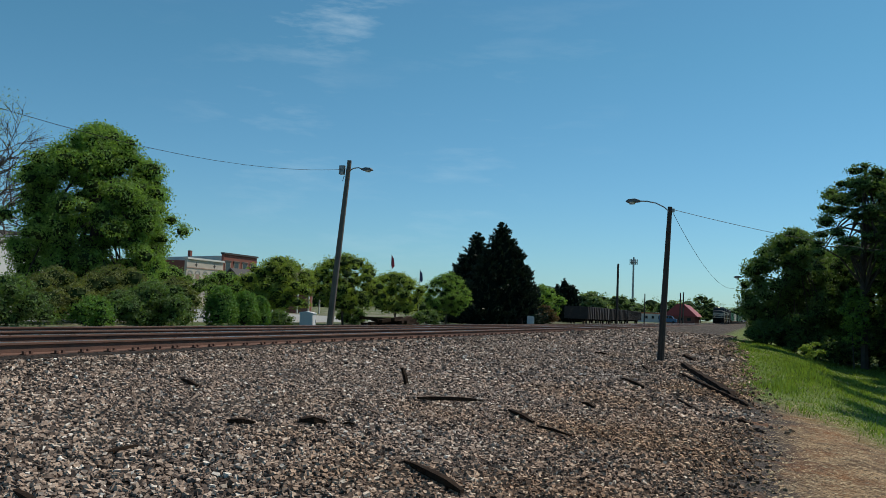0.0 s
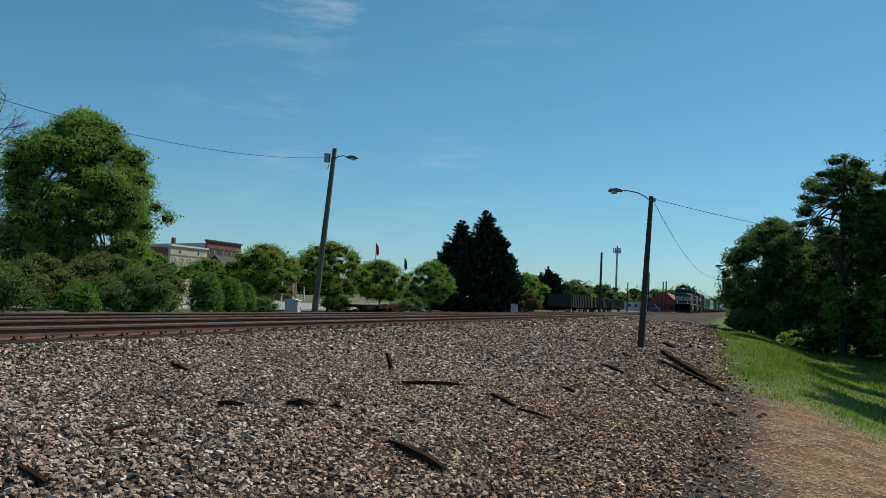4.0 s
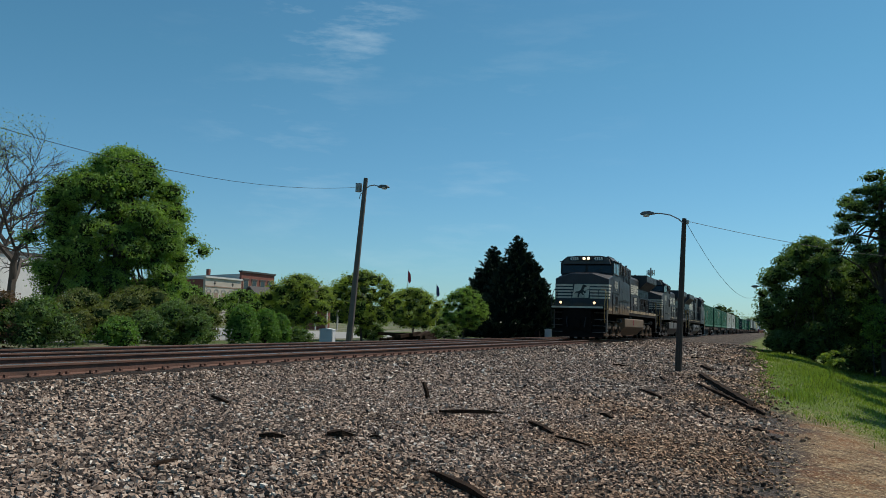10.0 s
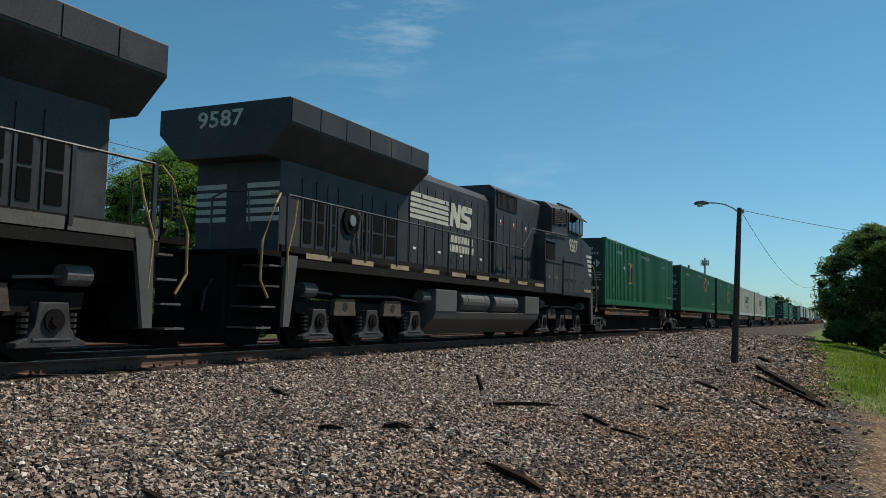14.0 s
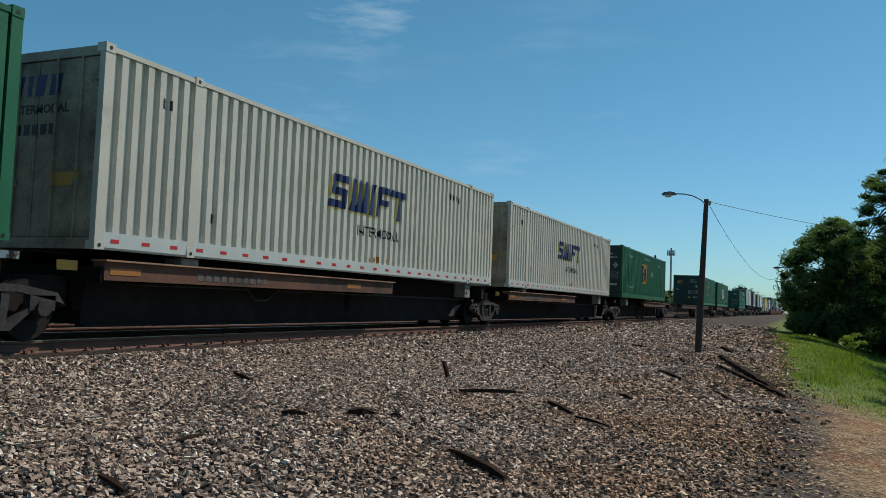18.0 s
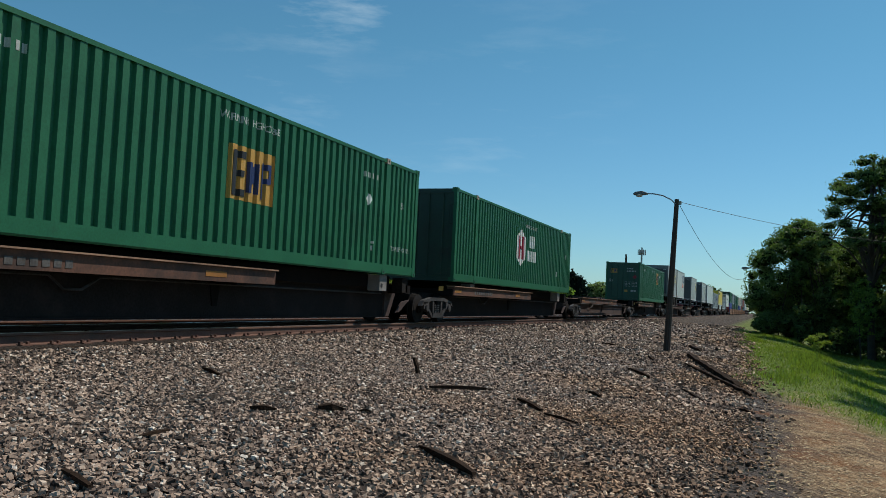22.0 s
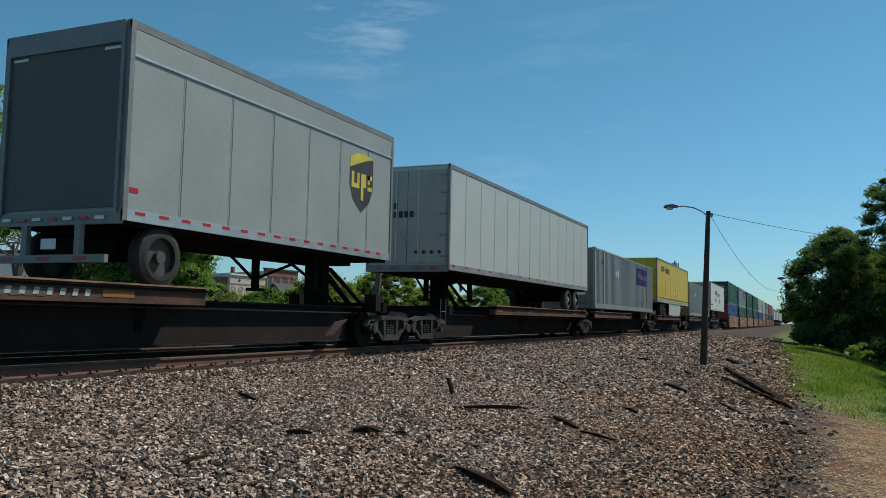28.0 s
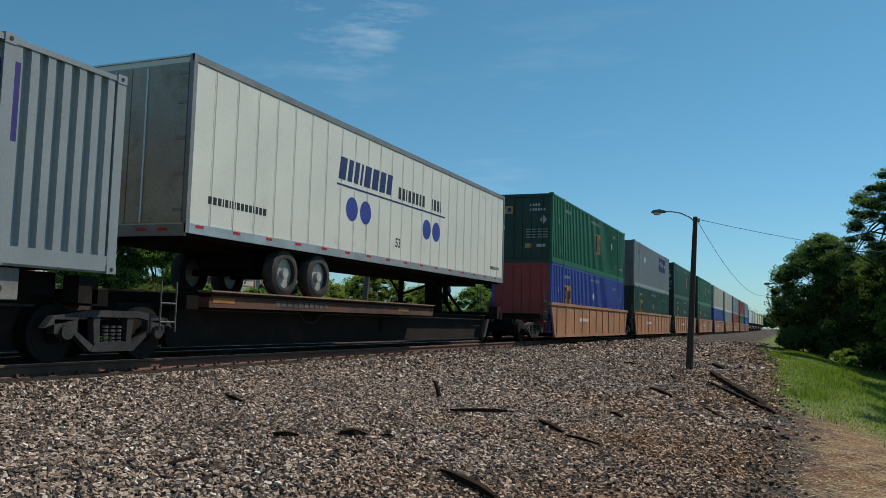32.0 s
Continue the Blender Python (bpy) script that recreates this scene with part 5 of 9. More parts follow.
def shop(label, x, y0, y1, z1, deep, wall, flank, cornice, arches=0, bays=0, slope=0.0):
    """A shop whose front looks over the street towards the tracks."""
    t = thing("shop_building", label, "building", "shops across the street")
    part("wall", Geo().box(x - 0.4, x, y0, y1, -0.6, z1), wall, t)
    part("flank_wall", Geo().prism([(x - deep, -0.6), (x - 0.4, -0.6), (x - 0.4, z1 - 0.25), (x - deep, z1 - 0.25 - slope)], "y", y0, y0 + 0.4), flank, t)
    part("flank_wall", Geo().prism([(x - deep, -0.6), (x - 0.4, -0.6), (x - 0.4, z1 - 0.25), (x - deep, z1 - 0.25 - slope)], "y", y1 - 0.4, y1), flank, t)
    part("back_wall", Geo().box(x - deep - 0.3, x - deep, y0, y1, -0.6, z1 - 0.3 - slope), flank, t)
    part("roof", Geo().prism([(x - deep, z1 - 0.5 - slope), (x - 0.4, z1 - 0.5), (x - 0.4, z1 - 0.4), (x - deep, z1 - 0.4 - slope)], "y", y0 + 0.4, y1 - 0.4), M["roof_dark"], t)
    part("cornice", Geo().box(x - 0.5, x + 0.22, y0 - 0.12, y1 + 0.12, z1, z1 + 0.28), cornice, t)
    part("chimney", Geo().box(x - deep * 0.6, x - deep * 0.6 + 0.5, y0 + 1.0, y0 + 1.5, z1 - 0.6, z1 + 0.55), M["brick"], t)
    for i in range(arches):
        c = y0 + (y1 - y0) * (i + 0.5) / arches
        g = Geo()
        for k in range(9):
            a, b = math.pi * k / 9, math.pi * (k + 1) / 9
            g.prism([(c + 0.62 * math.cos(a), z1 - 2.2 + 0.62 * math.sin(a)), (c + 0.62 * math.cos(b), z1 - 2.2 + 0.62 * math.sin(b)), (c + 0.42 * math.cos(b), z1 - 2.2 + 0.42 * math.sin(b)), (c + 0.42 * math.cos(a), z1 - 2.2 + 0.42 * math.sin(a))], "x", x, x + 0.06)
        part("arch", g, M["concrete"], t, "pale arched brick band")
        part("niche", Geo().box(x, x + 0.02, c - 0.42, c + 0.42, z1 - 3.2, z1 - 2.2), M["brick_tan"], t)
    if arches:
        part("string_course", Geo().box(x, x + 0.07, y0, y1, z1 - 1.35, z1 - 1.2), M["brick_tan"], t)
        for k in (0.25, 0.75):
            c = y0 + (y1 - y0) * k
            part("star_tie", Geo().prism([(c - 0.35, z1 - 0.75), (c - 0.1, z1 - 0.65), (c, z1 - 0.4), (c + 0.1, z1 - 0.65), (c + 0.35, z1 - 0.75), (c + 0.1, z1 - 0.85), (c, z1 - 1.1), (c - 0.1, z1 - 0.85)], "x", x, x + 0.05), M["roof_dark"], t, "dark star-shaped wall tie")
    for i in range(bays):
        c = y0 + (y1 - y0) * (i + 0.5) / bays
        w = (y1 - y0) / bays * 0.33
        f = part("window", Geo().box(x, x + 0.06, c - w, c + w, z1 - 3.4, z1 - 0.9), M["brick_tan"] if wall is not M["brick_tan"] else M["brick"], t)
        part("pane", Geo().box(x + 0.06, x + 0.07, c - w * 0.75, c + w * 0.75, z1 - 3.2, z1 - 1.25), M["window_dark"], f)
        part("lintel", Geo().box(x + 0.06, x + 0.12, c - w * 1.1, c + w * 1.1, z1 - 1.2, z1 - 0.95), cornice, f)
    return t


shop("pale brick shop front with arched brickwork and star wall ties", -80, 102, 111, 6.5, 14, M["wall_tan"], M["brick"], M["wall_white"], 5)
shop("red brick shop front with a dark cornice", -80, 111, 120.4, 7.9, 13, M["brick"], M["wall_white"], M["roof_dark"], 0, 4, 0.5)
shop("long low tan brick shop with small arches", -80, 126, 140, 6.6, 12, M["brick_tan"], M["concrete"], M["wall_white"], 0, 7)
building("shop_building", "pale building half hidden behind trees", -95, -75, 62, 12, 6.6, M["wall_white"], M["roof_dark"], 5, (2, 4))
building("orange_roof_shop", "low pale shop with an orange roof band", -36, -26.5, 256, 10, 2.1, M["wall_white"], M["roof_orange"], 5, (0.6, 1.5))


def porch_house():
    t = thing("house", "low house with a dark shingled gable roof and white porch posts", "house")
    x0, x1, y0, y1 = -51.4, -47.6, 70, 86
    xm = (x0 + x1) / 2
    part("wall", Geo().box(x0 + 0.5, x1 - 1.3, y0 + 0.8, y1 - 0.5, -0.6, 2.3), M["brick"], t)
    for s in (-1, 1):
        e = x0 if s < 0 else x1
        part("roof", Geo().prism([(e, 2.05), (xm, 3.72), (xm, 3.88), (e, 2.2)], "y", y0, y1), M["roof_dark"], t)
    part("gable", Geo().prism([(x0 + 0.3, 2.2), (x1 - 0.3, 2.2), (xm, 3.66)], "y", y0 + 0.3, y0 + 0.45), M["roof_dark"], t)
    for i in range(7):
        part("porch_post", Geo().box(x1 - 0.25, x1 - 0.1, y0 + 0.3 + i * 2.5, y0 + 0.45 + i * 2.5, -0.6, 2.08), M["wall_white"], t)
    part("porch_beam", Geo().box(x1 - 0.27, x1 - 0.08, y0 + 0.2, y1 - 0.2, 2.0, 2.12), M["wall_white"], t)
    for a in (x0 + 0.8, x0 + 1.7):
        w = part("window", Geo().box(a, a + 0.7, y0 + 0.74, y0 + 0.8, 0.4, 1.9), M["wall_white"], t)
        part("pane", Geo().box(a + 0.08, a + 0.62, y0 + 0.72, y0 + 0.74, 0.5, 1.8), M["window_dark"], w)


porch_house()


def gable(name, label, x, y, w, d, h, rh, wall, roof, yaw=0):
    t = thing(name, label, "building", m=pose(x, y, -0.5, 0, 0, yaw))
    part("wall", Geo().box(-w / 2, w / 2, -d / 2, d / 2, 0, h), wall, t)
    part("roof", Geo().prism([(-w / 2 - 0.9, h - 0.25), (w / 2 + 0.9, h - 0.25), (w * 0.12, h + rh), (-w * 0.12, h + rh)], "y", -d / 2 - 0.8, d / 2 + 0.8), roof, t)
    for i in (-1, 0, 1):
        part("window", Geo().box(i * w / 3.2 - 0.5, i * w / 3.2 + 0.5, -d / 2 - 0.04, -d / 2, 1, h - 0.7), M["window_dark"], t)
    return t


gable("depot", "old railway depot with a flared red hipped roof", -20.4, 256, 7.6, 24, 2.5, 3.2, M["brick"], M["roof_red"])


def van(x, y):
    t = thing("van", "blue van parked before the depot", "van", m=pose(x, y, ground_z(x, y)))
    part("body", Geo().prism([(-2.4, 0.35), (2.4, 0.35), (2.4, 1.2), (1.6, 1.35), (1.1, 2.1), (-2.3, 2.15), (-2.4, 1.9)], "y", -0.95, 0.95), M["blue_van"], t, bevel=0.08)
    part("window", Geo().prism([(1.45, 1.38), (1.02, 2.0), (0.3, 2.0), (0.3, 1.38)], "y", -0.965, -0.95), M["window_dark"], t)
    part("window", Geo().box(-2.1, 0.15, -0.965, -0.95, 1.38, 1.95), M["window_dark"], t)
    for a in (-1.5, 1.5):
        for b in (-0.85, 0.85):
            part("wheel", Geo().cyl((a, b, 0.33), "y", 0.33, 0.22, 14), M["rubber"], t)


van(-23.0, 236)


def flag_pole(label, x, y, h, cols):
    t = thing("flagpole", label, "flagpole", "flagpoles")
    part("pole", Geo().tube([(x, y, -0.6), (x, y, h)], 0.07, 8, 0.04), M["metal_grey"], t)
    g = Geo()
    g.prism([(x, h - 0.1), (x + 0.45, h - 0.7), (x + 0.6, h - 1.9), (x + 0.25, h - 2.3), (x, h - 1.6)], "y", y - 0.02, y + 0.02)
    part("flag", g, M[cols], t, "drooping flag")


flag_pole("tall flagpole with a drooping red and blue flag", -56, 123, 9.2, "crimson")
flag_pole("flagpole with a drooping dark flag", -55, 133, 7.4, "navy")
street = part("street", Geo().box(-90, -25.5, -30, 70, -0.52, -0.44), M["concrete"])
tagged(street, "pale concrete street and parking lot behind the shrubs", "street", kind="structure")


def gondola(y0, y1):
    t = thing("gondola_car", "dark empty gondola car parked on the siding", "rail car", "parked gondola cars", m=pose(TRACK - 10.3, y0, -0.36))
    n = y1 - y0
    part("body", Geo().box(-1.45, 1.45, 0, n, 0.62, 0.85).box(-1.45, -1.38, 0, n, 0.85, 2.15).box(1.38, 1.45, 0, n, 0.85, 2.15).box(-1.38, 1.38, 0, 0.07, 0.85, 2.15).box(-1.38, 1.38, n - 0.07, n, 0.85, 2.15), M["gondola"], t)
    for i in range(int(n / 1.2)):
        part("rib", Geo().box(1.45, 1.56, 0.4 + i * 1.2, 0.52 + i * 1.2, 0.62, 2.1), M["gondola_rib"], t)
    for c in (1.8, n - 1.8):
        part("bogie", Geo().box(-1.0, 1.0, c - 1.1, c + 1.1, 0.4, 0.7), M["under"], t)
        for a in (-0.85, 0.85):
            for w in (-0.75, 0.75):
                part("wheel", Geo().cyl((w, c + a, 0.42), "x", 0.42, 0.12, 14), M["wheel"], t)


gondola(100, 115.5)
gondola(116.7, 132.5)
gondola(133.7, 149.5)
for i in range(26):
    a = random.Random(i).uniform(-0.5, 0.5)
    ob = part("old_tie", Geo().box(-1.25, 1.25, -0.11, 0.11, 0, 0.17), M["tie_wood"])
    ob.matrix_basis = pose(-20.0 + a * 1.2, 43.6 + (i % 9) * 0.36, -0.45 + 0.17 * (i // 9), 0, random.Random(i + 9).uniform(-6, 6), 75 + 60 * a)
    tagged(ob, "weathered dark railway tie in a stacked pile", "timber", "pile of old ties")

# ---- rolling stock: shared parts ----
def wheelset(parent, y, r=0.42, z=None, name="wheel", spread=0.76):
    z = r if z is None else z
    for s in (-1, 1):
        w = part(name, Geo().cyl((s * spread, y, z), "x", r, 0.13, 22).cyl((s * (spread + 0.08), y, z), "x", r * 0.35, 0.1, 12).cyl((s * (spread - 0.08), y, z), "x", r + 0.03, 0.03, 22), M["wheel"], parent)
        part("rim", Geo().cyl((s * (spread + 0.05), y, z), "x", r * 0.97, 0.05, 22).cyl((s * (spread + 0.062), y, z), "x", r * 0.8, 0.045, 22), [M["tread"]], w)


def side_frame(g, x, y, t):
    """A cast truck side with two triangular windows, built of bars."""
    s = 1 if x > 0 else -1
    top = [(-1.25, 0.50), (-1.12, 0.66), (-0.5, 0.76), (0.5, 0.76), (1.12, 0.66), (1.25, 0.50), (1.14, 0.54), (0.5, 0.66), (-0.5, 0.66), (-1.14, 0.54)]
    g.prism([(y + a, b) for a, b in top], "x", x, x + s * t)
    g.prism([(y - 0.42, 0.16), (y + 0.42, 0.16), (y + 0.34, 0.30), (y - 0.34, 0.30)], "x", x, x + s * t)
    for k in (-1, 1):
        g.prism([(y + k * 0.90, 0.60), (y + k * 1.0, 0.62), (y + k * 0.42, 0.16), (y + k * 0.30, 0.20)], "x", x, x + s * t * 0.9)
        g.prism([(y + k * 0.26, 0.26), (y + k * 0.36, 0.26), (y + k * 0.40, 0.66), (y + k * 0.27, 0.66)], "x", x, x + s * t * 0.9)
        g.cyl((x + s * t * 0.8, y + k * 0.89, 0.45), "x", 0.11, t * 1.1, 12)
        g.box(min(x, x + s * t), max(x, x + s * t), y + k * 0.89 - 0.2, y + k * 0.89 + 0.2, 0.42, 0.62)


def bogie(parent, y):
    b = part("bogie", Geo().box(-0.95, 0.95, y - 0.25, y + 0.25, 0.38, 0.62).box(-0.25, 0.25, y - 0.25, y + 0.25, 0.6, 0.85), M["under"], parent)
    for s in (-1, 1):
        g = Geo()
        side_frame(g, s * 0.98, y, 0.13)
        part("side_frame", g, M["truck_mid"], b, "dusty grey cast truck side")
        sp = Geo()
        for a in (-0.13, 0, 0.13):
            for q in range(5):
                sp.cyl((s * 1.05, y + a, 0.30 + q * 0.055), "z", 0.05, 0.032, 8)
        part("spring", sp, M["truck_grey"], b)
    for a in (-0.89, 0.89):
        wheelset(b, y + a, 0.42)
    return b


HW = 1.30
XO = HW - 0.008  # just proud of the outer rib faces
RIB, RIB_DEPTH, BOX_LEN = 0.28, 0.058, 16.15


def rib_profile(y0, y1):
    """Outline of a pressed panel: pairs of (y, depth)."""
    n = max(2, round((y1 - y0) / RIB))
    p = (y1 - y0) / n
    prof = []
    for i in range(n):
        a = y0 + i * p
        prof += [(a, 0), (a + p * 0.48, 0), (a + p * 0.58, -RIB_DEPTH), (a + p * 0.90, -RIB_DEPTH)]
    return prof + [(y1, 0)]


RIBS = rib_profile(0.07, 1.91) + rib_profile(2.05, BOX_LEN - 2.05) + rib_profile(BOX_LEN - 1.91, BOX_LEN - 0.07)


def slab(poly, a, b):
    """The part of a polygon (y, z) between y = a and y = b."""
    for lim, sg in ((a, 1), (b, -1)):
        out = []
        for i in range(len(poly)):
            p, q = poly[i - 1], poly[i]
            dp, dq = sg * (p[0] - lim), sg * (q[0] - lim)
            if (dp >= 0) != (dq >= 0):
                k = dp / (dp - dq)
                out.append((lim, p[1] + (q[1] - p[1]) * k))
            if dq >= 0:
                out.append(q)
        poly = out
        if len(poly) < 3:
            return []
    return poly


def drape(g, poly, lift):
    """Paint that follows the ribs of a container side."""
    lo, hi = min(p[0] for p in poly), max(p[0] for p in poly)
    for (ya, da), (yb, db) in zip(RIBS, RIBS[1:]):
        if yb <= lo or ya >= hi or yb - ya > 0.145:
            continue
        c = slab(poly, ya, yb)
        if c:
            g.add([(HW - 0.012 + lift + da + (db - da) * (y - ya) / (yb - ya), y, z) for y, z in c], [tuple(range(len(c)))])
    return g


def paint(t, polys, material, name="painted_shape", label="", x=None):
    g = Geo()
    for k, p in enumerate(polys):
        if x is None or x < XO + 0.02 and x >= XO and t.name.startswith("shipping"):
            drape(g, p, 0.003 + 0.0004 * k + (0 if x is None else (x - XO) * 2.5))
        else:
            g.prism(p, "x", x, x + 0.004)
    return part(name, g, M[material], t, label)


def stencil(word, height, y, z, t, material, sx=1.0):
    """Letters painted over the ribs of a container side."""
    vs, fs = text_mesh(word, height)
    top = max(v.z for v in vs)
    g = Geo()
    for f in fs:
        if all(vs[i].z > top - 1e-4 for i in f):
            drape(g, [(y + vs[i].x * sx, z + vs[i].y) for i in f], 0.003)
    return part("lettering", g, material, t)


def bars(t, y, z, h, widths, material, gap=0.06, slant=0.0, x=None, name="name_marking"):
    polys = []
    for w in widths:
        polys.append(rect(y, y + w, z, z + h, slant))
        y += w + gap
    return tagged(paint(t, polys, material, name, "", x), kind="stuff")


# ---- locomotives ----
def six_wheel_truck(t, y, dusty=False):
    b = part("truck", Geo().box(-0.85, 0.85, y - 2.3, y + 2.3, 0.5, 0.95), M["under"], t)
    for s in (-1, 1):
        X = lambda a, c: (min(s * a, s * c), max(s * a, s * c))
        g = Geo()
        g.prism([(y - 2.6, 0.92), (y + 2.6, 0.92), (y + 2.55, 0.70), (y + 1.4, 0.60), (y + 0.9, 0.72), (y - 0.9, 0.72), (y - 1.4, 0.60), (y - 2.55, 0.70)], "x", s * 1.0, s * 1.14)
        part("side_frame", g, M["truck_brown"] if dusty else M["black_dusty"], b)
        for a in (-2.0, 0, 2.0):
            c = y + a
            bell = [(c - 0.52, 0.20), (c + 0.52, 0.20), (c + 0.52, 0.27), (c + 0.36, 0.33), (c + 0.27, 0.46), (c + 0.22, 0.78), (c - 0.22, 0.78), (c - 0.27, 0.46), (c - 0.36, 0.33), (c - 0.52, 0.27)]
            j = part("journal_box", Geo().prism(bell, "x", s * 1.12, s * 1.30), M["truck_brown"] if dusty else M["truck_mid"], b, "dusty brown axle box" if dusty else "worn grey axle box", 0.015)
            part("cap", Geo().cyl((s * 1.31, c, 0.55), "x", 0.15, 0.05, 16).cyl((s * 1.34, c, 0.55), "x", 0.07, 0.04, 10), M["under"], j)
            part("rib", Geo().box(*X(1.30, 1.315), c - 0.3, c + 0.3, 0.30, 0.325), M["truck_grey"], j)
            for q in (-0.36, 0.36):
                sp = Geo()
                for i in range(4):
                    sp.cyl((s * 1.18, c + q, 0.40 + i * 0.075), "z", 0.075, 0.045, 8)
                part("spring", sp, M["truck_dust"], b)
        for a in (-1.0, 1.0):
            part("cover_plate", Geo().prism([(y + a - 0.42, 0.66), (y + a + 0.42, 0.66), (y + a + 0.36, 1.0), (y + a - 0.36, 1.0)], "x", s * 1.14, s * 1.24), M["truck_tan"], b, "dusty tan cover plate")
            part("hole", Geo().cyl((s * 1.243, y + a, 0.84), "x", 0.09, 0.012, 12), M["ink"], b)
        for a in (-2.55, 2.35):
            k = part("brake_cylinder", Geo().cyl((s * 1.2, y + a, 1.14), "y", 0.145, 0.42, 14), M["truck_grey"], b)
            part("push_rod", Geo().tube([(s * 1.2, y + a - 0.2, 1.12), (s * 1.2, y + a - 0.9, 1.08)], 0.025, 6), M["truck_grey"], k)
        part("air_pipe", Geo().tube([(s * 1.15, y - 2.4, 1.02), (s * 1.24, y - 1, 1.10), (s * 1.24, y + 1.2, 1.06)], 0.025, 6), M["truck_grey"], b)
    for a in (-2.0, 0, 2.0):
        wheelset(b, y + a, 0.53)
    return b


def railing(t, x, y0, y1, z0, z1, gap, mat_="rail_grey", r=0.022):
    h = part("handrail", Geo().tube([(x, y0, z1), (x, (y0 + y1) / 2, z1), (x, y1, z1)], r, 6), M[mat_], t)
    n = max(1, round((y1 - y0) / gap))
    for i in range(n + 1):
        y = y0 + (y1 - y0) * i / n
        part("stanchion", Geo().box(x - 0.02, x + 0.02, y - 0.035, y + 0.035, z0, z1), M[mat_], h)


S_SHAPE = [(0, 0), (0.6, 0), (0.72, 0.1), (0.74, 0.27), (0.66, 0.36), (0.26, 0.40), (0.26, 0.47), (0.76, 0.47), (0.79, 0.64), (0.15, 0.64), (0.05, 0.55), (0.04, 0.34), (0.1, 0.26), (0.48, 0.23), (0.48, 0.16), (0, 0.16)]
N_SHAPE = [(0, 0), (0.2, 0), (0.25, 0.3), (0.44, 0), (0.64, 0), (0.72, 0.64), (0.52, 0.64), (0.47, 0.32), (0.3, 0.64), (0.09, 0.64)]
MANE = [(-0.42, 0), (-0.14, 0.03), (-0.03, 0.2), (0.03, 0.64), (-0.34, 0.64), (-0.22, 0.36), (-0.34, 0.2)]
PRANCE = [(-0.20, 0.0), (-0.13, 0.0), (-0.10, 0.20), (-0.02, 0.30), (0.06, 0.18), (0.16, 0.16), (0.17, 0.21), (0.10, 0.26), (0.10, 0.36), (0.20, 0.30), (0.28, 0.34), (0.27, 0.39), (0.16, 0.44), (0.13, 0.52), (0.20, 0.70), (0.30, 0.74), (0.31, 0.80), (0.20, 0.84), (0.12, 0.88), (0.06, 0.80), (0.0, 0.58), (-0.12, 0.42), (-0.26, 0.40), (-0.38, 0.26), (-0.34, 0.24), (-0.24, 0.32), (-0.17, 0.28), (-0.19, 0.14)]


def emblem_on(t, y, d):
    """White panel with a dark prancing figure on an end that faces d along y."""
    a, b = sorted((y + d * 0.004, y + d * 0.010))
    part("emblem_panel", Geo().prism([(-0.5, 2.36), (0.42, 2.36), (0.5, 3.14), (-0.38, 3.14)], "y", a, b), M["white"], t)
    part("emblem", Geo().prism([(p * 1.05, 2.38 + q * 0.84) for p, q in PRANCE], "y", a + d * 0.007, b + d * 0.007), M["ink"], t, "dark prancing emblem")


